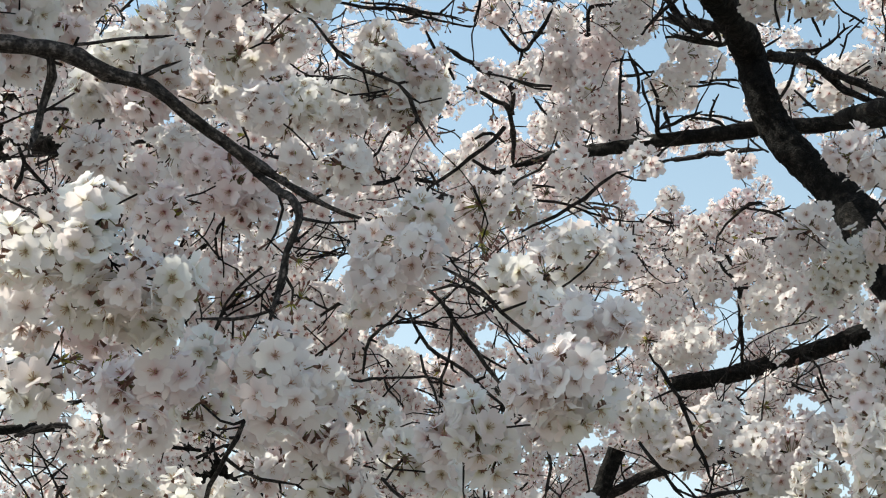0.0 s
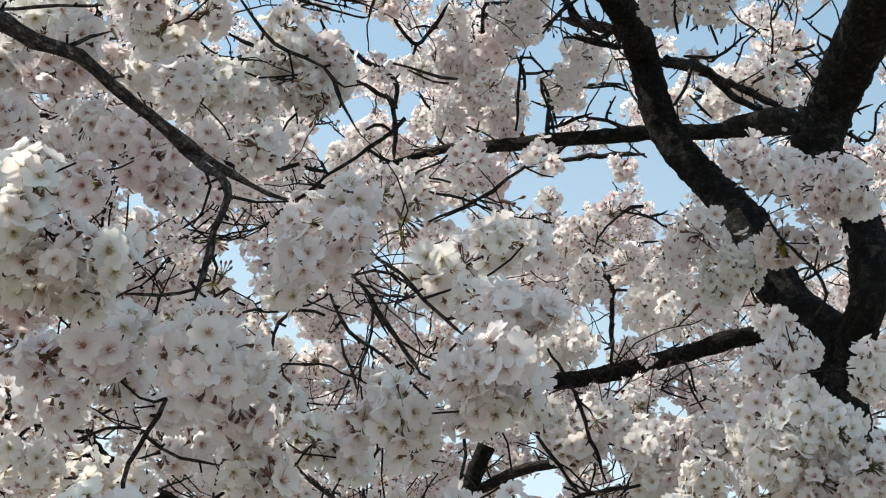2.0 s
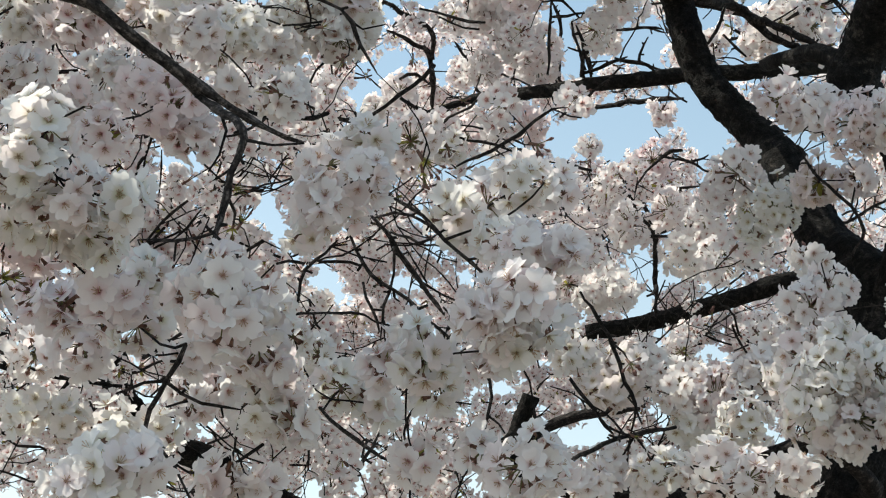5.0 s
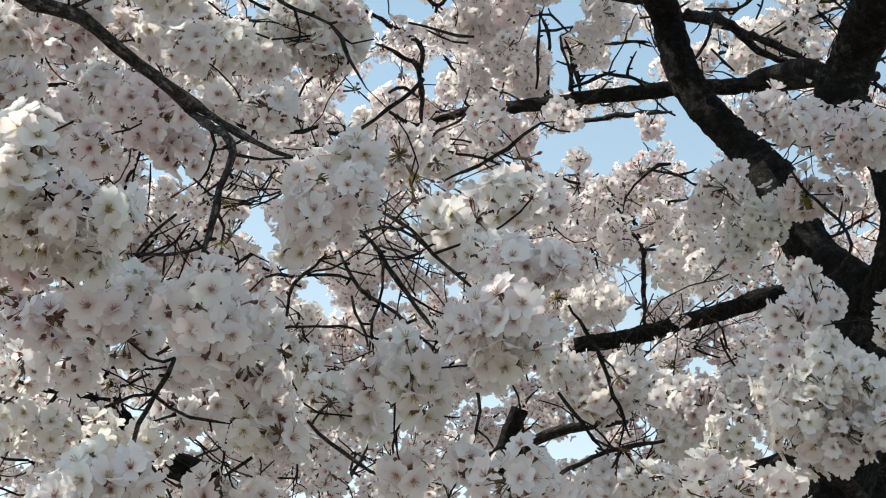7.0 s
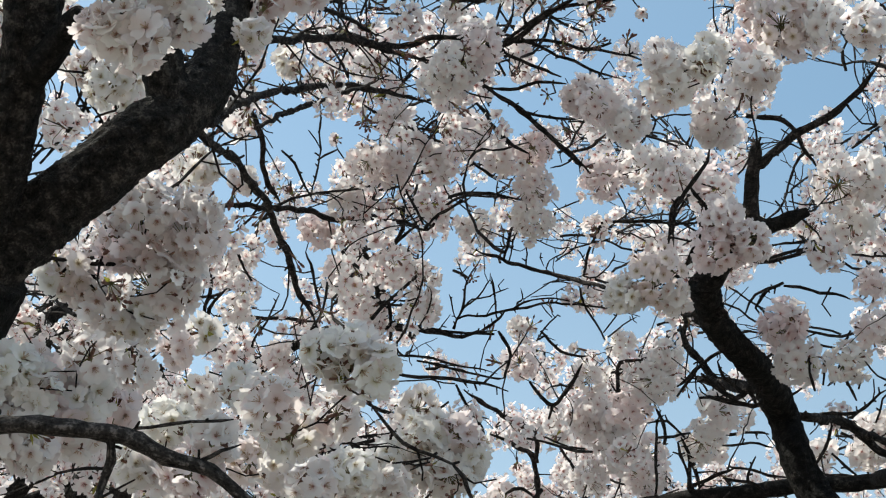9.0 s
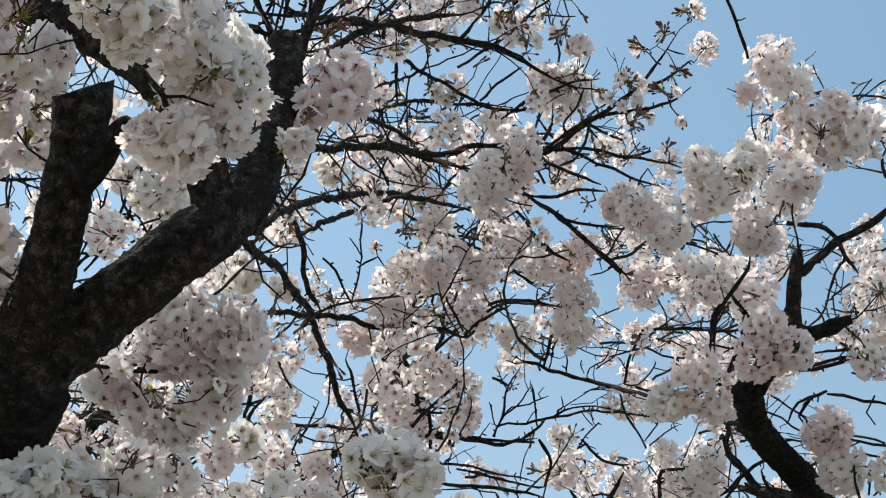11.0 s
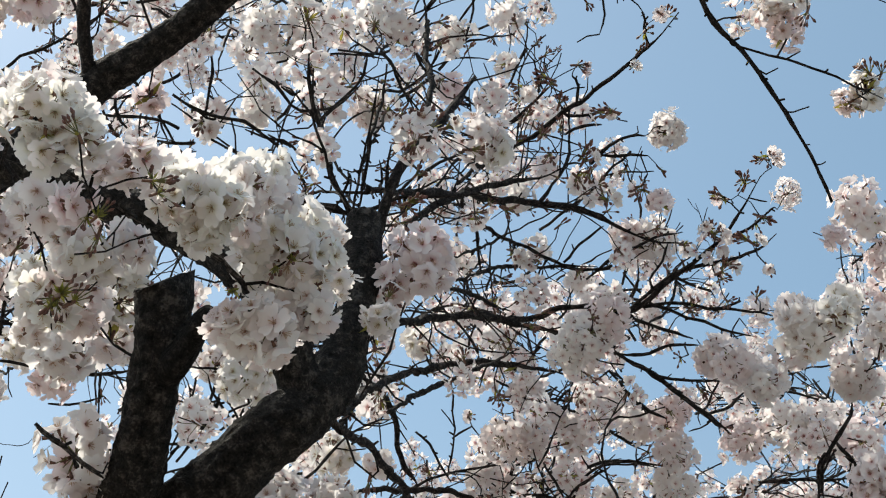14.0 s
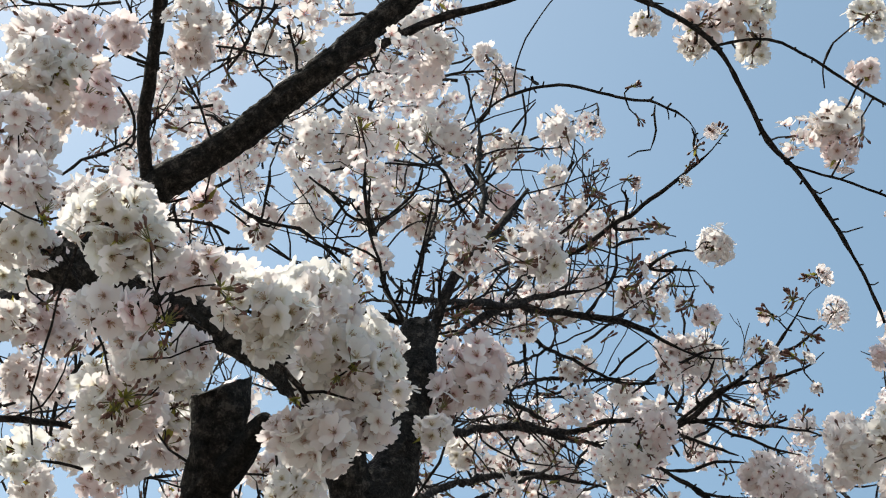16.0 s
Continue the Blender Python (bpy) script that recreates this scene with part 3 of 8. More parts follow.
bough("A", "twig", [(-0.433, 2.415, 4.632, 0.0045), (-0.387, 2.385, 4.662, 0.0045), (-0.320, 2.371, 4.679, 0.0045), (-0.217, 2.373, 4.684, 0.0040), (-0.115, 2.393, 4.669, 0.0040), (-0.026, 2.413, 4.651, 0.0035), (0.048, 2.445, 4.622, 0.0030), (0.065, 2.479, 4.591, 0.0025)])
bough("A", "twig", [(-0.026, 2.413, 4.651, 0.0030), (-0.029, 2.458, 4.614, 0.0030), (-0.042, 2.491, 4.585, 0.0025)])
bough("A", "twig", [(-0.327, 2.375, 4.675, 0.0035), (-0.325, 2.430, 4.630, 0.0030), (-0.348, 2.478, 4.587, 0.0030)])
bough("A", "branch", [(-0.488, 2.046, 3.241, 0.0096), (-0.510, 2.350, 3.505, 0.0083), (-0.500, 2.710, 3.818, 0.0086), (-0.436, 3.044, 4.097, 0.0093), (-0.349, 3.256, 4.255, 0.0093), (-0.229, 3.414, 4.340, 0.0083), (-0.125, 3.504, 4.368, 0.0064)])
bough("A", "branch", [(-0.478, 2.046, 3.407, 0.0100), (-0.508, 2.576, 3.847, 0.0100), (-0.441, 2.844, 4.073, 0.0105), (-0.366, 2.980, 4.188, 0.0105), (-0.270, 3.138, 4.274, 0.0097), (-0.169, 3.224, 4.309, 0.0066)])
bough("A", "branch", [(-0.693, 3.185, 3.844, 0.0086), (-0.626, 3.334, 3.950, 0.0084), (-0.536, 3.492, 4.043, 0.0088), (-0.437, 3.655, 4.125, 0.0085), (-0.353, 3.728, 4.181, 0.0087), (-0.235, 3.821, 4.206, 0.0074)])
bough("A", "twig", [(-0.499, 2.149, 3.744, 0.0046), (-0.553, 2.172, 3.854, 0.0044), (-0.586, 2.178, 3.983, 0.0041), (-0.610, 2.188, 4.106, 0.0038), (-0.629, 2.168, 4.235, 0.0035)])
bough("A", "branch", [(-0.980, 1.961, 2.612, 0.0138), (-0.773, 1.916, 2.636, 0.0125), (-0.659, 1.895, 2.639, 0.0115), (-0.588, 1.896, 2.633, 0.0108), (-0.526, 1.912, 2.633, 0.0101), (-0.471, 1.935, 2.614, 0.0094), (-0.414, 1.952, 2.603, 0.0087), (-0.371, 1.974, 2.574, 0.0081), (-0.305, 2.002, 2.534, 0.0074), (-0.254, 2.021, 2.504, 0.0064), (-0.213, 2.035, 2.482, 0.0047), (-0.164, 2.046, 2.463, 0.0034), (-0.097, 2.054, 2.447, 0.0024)])
bough("A", "branch", [(-0.309, 2.002, 2.533, 0.0067), (-0.276, 2.021, 2.499, 0.0067), (-0.223, 1.944, 2.435, 0.0058), (-0.210, 1.935, 2.409, 0.0054), (-0.225, 1.941, 2.362, 0.0041), (-0.236, 1.947, 2.316, 0.0038), (-0.246, 1.944, 2.260, 0.0031)])
bough("A", "twig", [(-0.232, 1.949, 2.309, 0.0026), (-0.242, 1.918, 2.276, 0.0023), (-0.282, 1.915, 2.270, 0.0021), (-0.328, 1.911, 2.267, 0.0015)])
bough("A", "twig", [(-0.543, 1.910, 2.629, 0.0067), (-0.540, 1.926, 2.600, 0.0059), (-0.554, 1.943, 2.560, 0.0050), (-0.543, 1.872, 2.475, 0.0040)])
bough("A", "twig", [(-0.427, 1.948, 2.607, 0.0034), (-0.400, 1.944, 2.624, 0.0025), (-0.375, 1.942, 2.636, 0.0017)])
bough("A", "twig", [(-0.088, 2.086, 2.365, 0.0025), (-0.069, 2.099, 2.329, 0.0025), (-0.050, 2.109, 2.297, 0.0025), (0.002, 2.120, 2.259, 0.0025), (0.065, 2.132, 2.208, 0.0022)])
bough("A", "twig", [(-0.053, 2.084, 2.371, 0.0028), (-0.014, 2.098, 2.329, 0.0031), (0.017, 2.110, 2.291, 0.0028), (0.048, 2.122, 2.246, 0.0022)])
bough("A", "twig", [(-0.040, 2.073, 2.400, 0.0025), (0.016, 2.082, 2.371, 0.0025), (0.061, 2.095, 2.329, 0.0025), (0.107, 2.104, 2.292, 0.0022)])
bough("A", "twig", [(-0.021, 2.098, 2.329, 0.0022), (-0.026, 2.116, 2.273, 0.0020), (-0.036, 2.134, 2.213, 0.0017)])
bough("A", "twig", [(-0.047, 2.104, 2.374, 0.0020), (0.005, 2.103, 2.375, 0.0020), (0.035, 2.109, 2.353, 0.0020), (0.009, 2.115, 2.339, 0.0017)])
bough("A", "twig", [(-0.269, 1.960, 2.153, 0.0033), (-0.286, 1.970, 2.108, 0.0031), (-0.308, 1.976, 2.074, 0.0028), (-0.313, 1.986, 2.029, 0.0023)])
bough("A", "twig", [(-0.286, 1.970, 2.108, 0.0023), (-0.246, 1.981, 2.085, 0.0021), (-0.202, 1.986, 2.080, 0.0018)])
bough("A", "twig", [(0.088, 2.159, 2.220, 0.0025), (0.106, 2.172, 2.169, 0.0025), (0.105, 2.189, 2.104, 0.0020)])
bough("A", "twig", [(-0.118, 2.281, 2.159, 0.0027), (-0.067, 2.293, 2.118, 0.0027), (-0.011, 2.300, 2.085, 0.0024)])
bough("A", "twig", [(-0.222, 2.094, 2.780, 0.0026), (-0.189, 2.117, 2.743, 0.0026), (-0.125, 2.135, 2.716, 0.0026), (-0.084, 2.149, 2.689, 0.0026), (-0.047, 2.181, 2.623, 0.0023)])
bough("A", "twig", [(-0.399, 2.693, 2.976, 0.0023), (-0.318, 2.692, 2.997, 0.0023), (-0.227, 2.696, 3.003, 0.0019)])
bough("A", "branch", [(0.094, 2.721, 2.708, 0.0036), (0.168, 2.702, 2.744, 0.0036), (0.227, 2.679, 2.784, 0.0036), (0.281, 2.665, 2.801, 0.0027)])
bough("A", "twig", [(-0.763, 2.096, 3.037, 0.0047), (-0.736, 2.216, 3.092, 0.0042), (-0.662, 2.253, 3.105, 0.0042), (-0.593, 2.274, 3.138, 0.0032), (-0.550, 2.269, 3.160, 0.0025)])
bough("A", "twig", [(-0.662, 2.253, 3.105, 0.0032), (-0.635, 2.268, 3.170, 0.0029), (-0.575, 2.279, 3.211, 0.0025)])
bough("A", "twig", [(-0.706, 2.242, 3.104, 0.0032), (-0.675, 2.288, 3.083, 0.0028), (-0.607, 2.329, 3.081, 0.0025)])
bough("A", "twig", [(-1.043, 1.741, 3.539, 0.0049), (-0.835, 1.408, 3.225, 0.0034), (-0.763, 1.354, 3.165, 0.0030), (-0.731, 1.363, 3.142, 0.0027), (-0.680, 1.426, 3.130, 0.0027), (-0.626, 1.506, 3.142, 0.0025)])
bough("A", "twig", [(-0.584, 1.869, 3.286, 0.0058), (-0.577, 1.726, 3.220, 0.0048), (-0.578, 1.622, 3.183, 0.0040), (-0.559, 1.486, 3.111, 0.0027), (-0.567, 1.423, 3.101, 0.0021)])
bough("A", "twig", [(-0.574, 1.677, 3.199, 0.0035), (-0.508, 1.587, 3.168, 0.0025), (-0.465, 1.599, 3.166, 0.0023)])
bough("A", "branch", [(-0.746, 1.841, 2.653, 0.0102), (-0.665, 1.827, 2.619, 0.0086)])
bough("B", "trunk", [(0.946, 3.172, -0.080, 0.1442), (0.943, 3.172, 0.120, 0.1120), (0.916, 3.172, 0.563, 0.0950), (0.881, 3.172, 1.023, 0.0848), (0.908, 3.210, 1.413, 0.0763), (0.913, 3.252, 1.803, 0.0700), (0.904, 3.265, 2.102, 0.0641), (0.897, 3.240, 2.253, 0.0559), (0.983, 3.246, 2.463, 0.0552), (0.996, 3.250, 2.590, 0.0510), (0.984, 3.263, 2.698, 0.0577), (0.931, 3.342, 2.806, 0.0491), (0.895, 3.408, 2.924, 0.0515), (0.870, 3.457, 3.042, 0.0553)])
bough("B", "limb", [(0.885, 3.459, 3.032, 0.0444), (0.830, 3.518, 3.141, 0.0410), (0.773, 3.543, 3.222, 0.0391), (0.721, 3.560, 3.310, 0.0362), (0.690, 3.566, 3.409, 0.0366), (0.670, 3.563, 3.514, 0.0358), (0.584, 3.375, 3.527, 0.0330), (0.460, 3.150, 3.520, 0.0299), (0.414, 2.997, 3.532, 0.0287)])

bough("B", "limb", [(0.992, 3.247, 2.601, 0.0376), (1.016, 3.191, 2.683, 0.0386), (1.033, 3.136, 2.757, 0.0360), (1.047, 3.145, 2.867, 0.0353), (1.025, 3.177, 3.001, 0.0352), (0.964, 3.191, 3.107, 0.0496), (0.984, 3.170, 3.183, 0.0492), (1.004, 3.115, 3.232, 0.0495), (1.017, 3.044, 3.273, 0.0497), (1.025, 2.923, 3.330, 0.0499), (1.034, 2.774, 3.387, 0.0486)])
bough("B", "branch", [(0.433, 2.983, 3.532, 0.0222), (0.465, 2.953, 3.570, 0.0178), (0.530, 2.952, 3.632, 0.0158), (0.643, 2.946, 3.682, 0.0171)])
bough("B", "branch", [(0.536, 2.963, 3.613, 0.0146), (0.518, 2.926, 3.676, 0.0158), (0.520, 2.885, 3.735, 0.0146), (0.528, 2.841, 3.793, 0.0135)])
bough("B", "branch", [(0.535, 2.869, 3.754, 0.0101), (0.606, 2.861, 3.816, 0.0091), (0.686, 2.823, 3.841, 0.0080), (0.731, 2.786, 3.873, 0.0068), (0.785, 2.724, 3.931, 0.0051)])
bough("B", "twig", [(0.578, 3.180, 4.118, 0.0065), (0.670, 3.176, 4.098, 0.0059), (0.724, 3.211, 4.032, 0.0049), (0.744, 3.228, 4.002, 0.0038)])
bough("B", "branch", [(0.540, 3.235, 3.401, 0.0129), (0.504, 3.387, 3.495, 0.0111), (0.468, 3.536, 3.591, 0.0091)])
bough("B", "twig", [(0.472, 3.055, 3.484, 0.0066), (0.411, 3.167, 3.563, 0.0054), (0.420, 3.347, 3.592, 0.0051), (0.489, 3.522, 3.612, 0.0049)])
bough("B", "branch", [(0.678, 3.354, 3.400, 0.0119), (0.815, 3.529, 3.470, 0.0117), (0.880, 3.459, 3.381, 0.0095), (0.991, 3.377, 3.280, 0.0074)])
bough("B", "branch", [(0.723, 3.596, 3.520, 0.0113), (0.821, 3.553, 3.464, 0.0102), (0.886, 3.487, 3.368, 0.0082), (0.971, 3.406, 3.285, 0.0067)])
bough("B", "branch", [(0.542, 3.519, 3.719, 0.0170), (0.479, 3.549, 3.768, 0.0133), (0.430, 3.615, 3.837, 0.0081)])
bough("B", "twig", [(0.271, 3.594, 3.878, 0.0068), (0.165, 3.730, 3.995, 0.0059), (0.016, 3.788, 4.074, 0.0054), (-0.085, 3.840, 4.152, 0.0043)])
bough("B", "branch", [(0.919, 3.146, 2.234, 0.0183), (0.813, 3.057, 2.300, 0.0148), (0.732, 3.080, 2.291, 0.0138), (0.661, 3.102, 2.273, 0.0118)])
bough("B", "twig", [(0.500, 2.920, 2.295, 0.0046), (0.423, 2.886, 2.275, 0.0045), (0.357, 2.851, 2.246, 0.0041), (0.278, 2.772, 2.186, 0.0036)])
bough("B", "twig", [(0.328, 2.879, 2.534, 0.0035), (0.369, 2.892, 2.474, 0.0035), (0.411, 2.915, 2.376, 0.0035), (0.441, 2.929, 2.301, 0.0031)])
bough("C", "trunk", [(1.864, 5.876, -0.080, 0.2026), (1.862, 5.876, 0.120, 0.1574), (1.834, 5.876, 0.907, 0.1335), (1.799, 5.876, 1.648, 0.1192), (1.825, 5.836, 2.258, 0.1087), (1.834, 5.843, 2.795, 0.0996), (1.832, 5.765, 3.150, 0.0854), (1.828, 5.692, 3.426, 0.0712)])
bough("C", "limb", [(1.753, 5.713, 3.348, 0.0620), (1.577, 5.670, 3.503, 0.0369), (1.449, 5.657, 3.507, 0.0336), (1.274, 5.716, 3.462, 0.0316), (1.075, 5.774, 3.414, 0.0305), (0.913, 5.813, 3.380, 0.0285), (0.737, 5.847, 3.357, 0.0275)])
bough("C", "branch", [(1.353, 4.065, 3.607, 0.0155), (1.039, 3.891, 3.490, 0.0181), (0.854, 3.869, 3.464, 0.0192), (0.742, 3.892, 3.466, 0.0192), (0.598, 3.922, 3.459, 0.0192), (0.491, 4.006, 3.485, 0.0181), (0.408, 4.086, 3.503, 0.0170), (0.324, 4.163, 3.526, 0.0158), (0.250, 4.235, 3.552, 0.0138), (0.150, 4.317, 3.556, 0.0117), (0.047, 4.334, 3.527, 0.0086)])
bough("C", "limb", [(1.809, 5.657, 3.376, 0.0765), (1.854, 5.447, 3.621, 0.0564), (1.733, 5.211, 3.889, 0.0510), (1.600, 5.074, 4.036, 0.0581), (1.581, 4.972, 4.137, 0.0616), (1.610, 4.794, 4.229, 0.0527), (1.640, 4.624, 4.338, 0.0482), (1.655, 4.407, 4.440, 0.0415)])
bough("C", "branch", [(-0.022, 5.176, 4.235, 0.0057), (0.053, 5.190, 4.206, 0.0075), (0.125, 5.207, 4.167, 0.0092), (0.138, 5.252, 4.072, 0.0086), (0.145, 5.297, 3.974, 0.0069)])
bough("C", "limb", [(1.610, 5.637, 2.750, 0.0658), (1.200, 5.576, 2.694, 0.0531), (0.811, 5.563, 2.686, 0.0481), (0.433, 5.500, 2.783, 0.0308), (0.449, 5.474, 2.894, 0.0267), (0.490, 5.440, 3.011, 0.0267)])
bough("C", "branch", [(0.451, 5.482, 2.857, 0.0167), (0.592, 5.451, 2.925, 0.0167), (0.724, 5.427, 2.954, 0.0148), (0.854, 5.405, 2.961, 0.0093)])
bough("C", "twig", [(0.961, 5.631, 3.361, 0.0090), (0.945, 5.504, 3.477, 0.0089), (0.922, 5.380, 3.579, 0.0080), (0.872, 5.346, 3.691, 0.0064), (0.773, 5.331, 3.767, 0.0048)])
bough("C", "twig", [(0.924, 5.380, 3.579, 0.0056), (1.008, 5.357, 3.597, 0.0048), (1.178, 5.320, 3.599, 0.0040)])
bough("A", "branch", [(-1.460, 3.550, 3.050, 0.0280), (-1.220, 3.950, 3.420, 0.0240), (-0.812, 4.150, 3.834, 0.0200), (-0.703, 4.128, 3.910, 0.0185), (-0.593, 4.103, 3.985, 0.0154), (-0.497, 4.090, 4.029, 0.0139), (-0.400, 4.089, 4.046, 0.0116), (-0.271, 4.098, 4.045, 0.0100), (-0.141, 4.107, 4.036, 0.0085), (-0.019, 4.110, 4.032, 0.0062)])
bough("C", "twig", [(-0.318, 4.134, 3.976, 0.0041), (-0.172, 4.148, 3.962, 0.0033), (-0.010, 4.164, 3.932, 0.0020)])
bough("C", "branch", [(-0.460, 3.878, 4.220, 0.0091), (-0.396, 3.912, 4.176, 0.0106), (-0.356, 3.947, 4.123, 0.0113), (-0.339, 3.989, 4.056, 0.0121), (-0.330, 4.059, 4.022, 0.0115)])
bough("C", "twig", [(-0.356, 3.939, 4.137, 0.0057), (-0.316, 3.907, 4.193, 0.0050), (-0.237, 3.875, 4.249, 0.0044)])
bough("C", "twig", [(0.141, 5.199, 4.137, 0.0112), (0.131, 5.157, 4.224, 0.0096), (0.023, 5.130, 4.286, 0.0080), (-0.115, 5.090, 4.364, 0.0064)])
bough("A", "branch", [(-1.460, 3.450, 3.100, 0.0300), (-1.380, 3.600, 3.400, 0.0340), (-1.244, 3.669, 3.611, 0.0347), (-1.215, 3.713, 3.733, 0.0312), (-1.175, 3.694, 3.790, 0.0284), (-1.056, 3.908, 3.824, 0.0178)])
bough("A", "limb", [(-1.270, 2.620, 2.440, 0.0500), (-1.400, 3.150, 2.850, 0.0360), (-1.437, 3.660, 3.282, 0.0256), (-1.186, 3.708, 3.366, 0.0196), (-1.167, 3.619, 3.748, 0.0170), (-1.134, 3.666, 3.859, 0.0142)])
bough("A", "limb", [(-1.400, 3.150, 2.800, 0.0300), (-1.460, 3.500, 3.020, 0.0240), (-1.411, 3.772, 3.202, 0.0185), (-1.280, 3.772, 3.309, 0.0185), (-1.138, 3.788, 3.372, 0.0208), (-1.051, 3.810, 3.376, 0.0247), (-0.971, 3.822, 3.397, 0.0262), (-0.928, 3.805, 3.453, 0.0239), (-0.891, 3.796, 3.490, 0.0170), (-0.853, 3.782, 3.535, 0.0108)])
bough("C", "twig", [(0.617, 5.007, 3.870, 0.0068), (0.725, 4.907, 3.851, 0.0082), (0.820, 4.811, 3.822, 0.0088), (0.910, 4.716, 3.787, 0.0086)])
bough("A", "twig", [(-0.254, 2.606, 3.106, 0.0039), (-0.173, 2.617, 3.099, 0.0039), (-0.092, 2.624, 3.094, 0.0039), (-0.010, 2.635, 3.079, 0.0027)])
bough("A", "twig", [(-0.204, 2.677, 2.984, 0.0023), (-0.295, 2.670, 2.980, 0.0023), (-0.355, 2.670, 2.963, 0.0023), (-0.396, 2.668, 2.956, 0.0019)])
bough("C", "twig", [(-0.164, 2.495, 2.375, 0.0027), (-0.151, 2.480, 2.426, 0.0027), (-0.121, 2.473, 2.452, 0.0023), (-0.103, 2.466, 2.474, 0.0020)])
bough("A", "twig", [(-0.631, 2.249, 2.207, 0.0037), (-0.583, 2.259, 2.222, 0.0043), (-0.538, 2.269, 2.225, 0.0040), (-0.499, 2.280, 2.220, 0.0031)])
bough("B", "twig", [(0.838, 3.713, 2.599, 0.0041), (0.750, 3.732, 2.603, 0.0036), (0.712, 3.743, 2.592, 0.0031)])
bough("B", "twig", [(0.880, 3.037, 2.666, 0.0038), (0.899, 3.012, 2.716, 0.0034), (0.878, 3.002, 2.758, 0.0034), (0.814, 2.998, 2.815, 0.0030), (0.771, 2.983, 2.879, 0.0025)])
bough("A", "twig", [(-1.199, 2.289, 3.646, 0.0058), (-1.188, 2.258, 3.688, 0.0053), (-1.147, 2.221, 3.752, 0.0049), (-1.101, 2.202, 3.796, 0.0037)])
bough("A", "twig", [(-1.152, 2.223, 3.747, 0.0041), (-1.160, 2.181, 3.789, 0.0037), (-1.192, 2.127, 3.828, 0.0033)])
bough("A", "branch", [(-1.263, 2.072, 3.531, 0.0083), (-1.211, 2.099, 3.533, 0.0079), (-1.147, 2.167, 3.573, 0.0075), (-1.079, 2.242, 3.602, 0.0067), (-1.002, 2.283, 3.591, 0.0057), (-0.934, 2.313, 3.585, 0.0048)])
bough("A", "twig", [(-1.193, 2.237, 3.545, 0.0040), (-1.128, 2.266, 3.547, 0.0036), (-1.061, 2.293, 3.549, 0.0032), (-0.974, 2.322, 3.555, 0.0028)])
bough("A", "twig", [(-1.126, 1.896, 3.933, 0.0036), (-1.066, 1.885, 3.969, 0.0036), (-1.000, 1.873, 4.006, 0.0032)])
bough("A", "twig", [(-0.515, 2.262, 3.925, 0.0037), (-0.583, 2.364, 4.075, 0.0035), (-0.639, 2.427, 4.243, 0.0037), (-0.699, 2.493, 4.405, 0.0034), (-0.709, 2.503, 4.510, 0.0030)])
bough("A", "twig", [(-0.501, 2.139, 3.765, 0.0035), (-0.580, 2.257, 3.918, 0.0033), (-0.662, 2.326, 3.973, 0.0030)])
bough("A", "twig", [(-0.487, 2.204, 3.846, 0.0032), (-0.531, 2.309, 4.018, 0.0030), (-0.526, 2.382, 4.189, 0.0031), (-0.521, 2.508, 4.424, 0.0029)])
bough("A", "twig", [(-0.907, 1.890, 4.289, 0.0030), (-0.839, 1.911, 4.294, 0.0030), (-0.764, 1.935, 4.296, 0.0025)])
bough("A", "twig", [(-0.954, 2.310, 4.268, 0.0028), (-0.864, 2.381, 4.230, 0.0028), (-0.790, 2.429, 4.204, 0.0023)])
bough("A", "twig", [(-0.830, 2.396, 4.461, 0.0029), (-0.742, 2.401, 4.478, 0.0029), (-0.616, 2.411, 4.496, 0.0029), (-0.516, 2.433, 4.494, 0.0024)])
bough("C", "twig", [(-0.670, 3.008, 4.071, 0.0062), (-0.631, 3.113, 4.085, 0.0063), (-0.602, 3.222, 4.090, 0.0073), (-0.600, 3.360, 4.044, 0.0068), (-0.575, 3.466, 4.047, 0.0054)])
bough("C", "twig", [(-0.789, 3.891, 3.958, 0.0049), (-0.652, 3.911, 3.962, 0.0049), (-0.513, 3.928, 3.964, 0.0049)])
bough("C", "twig", [(-0.692, 4.031, 3.912, 0.0063), (-0.770, 4.016, 3.917, 0.0057), (-0.817, 4.006, 3.919, 0.0050)])
bough("C", "twig", [(-0.442, 3.474, 3.376, 0.0036), (-0.337, 3.476, 3.392, 0.0036), (-0.271, 3.479, 3.394, 0.0036), (-0.178, 3.496, 3.367, 0.0031), (-0.085, 3.536, 3.285, 0.0031)])
bough("B", "limb", [(0.915, 3.250, 1.750, 0.0500), (0.450, 3.750, 1.950, 0.0460), (-0.305, 4.035, 2.371, 0.0432), (-0.429, 4.007, 2.453, 0.0345), (-0.538, 3.985, 2.496, 0.0331), (-0.641, 3.950, 2.583, 0.0345), (-0.670, 3.921, 2.673, 0.0331), (-0.733, 3.872, 2.799, 0.0216)])
bough("A", "branch", [(-1.250, 2.750, 2.300, 0.0200), (-1.080, 3.150, 2.440, 0.0130), (-0.878, 3.380, 2.523, 0.0100), (-0.811, 3.397, 2.519, 0.0100), (-0.744, 3.415, 2.511, 0.0089), (-0.664, 3.434, 2.499, 0.0078), (-0.572, 3.451, 2.493, 0.0067)])
bough("C", "twig", [(-0.245, 4.220, 4.003, 0.0041), (-0.137, 4.232, 3.987, 0.0039), (-0.055, 4.242, 3.969, 0.0033), (0.002, 4.244, 3.963, 0.0025), (0.019, 4.223, 4.002, 0.0018)])
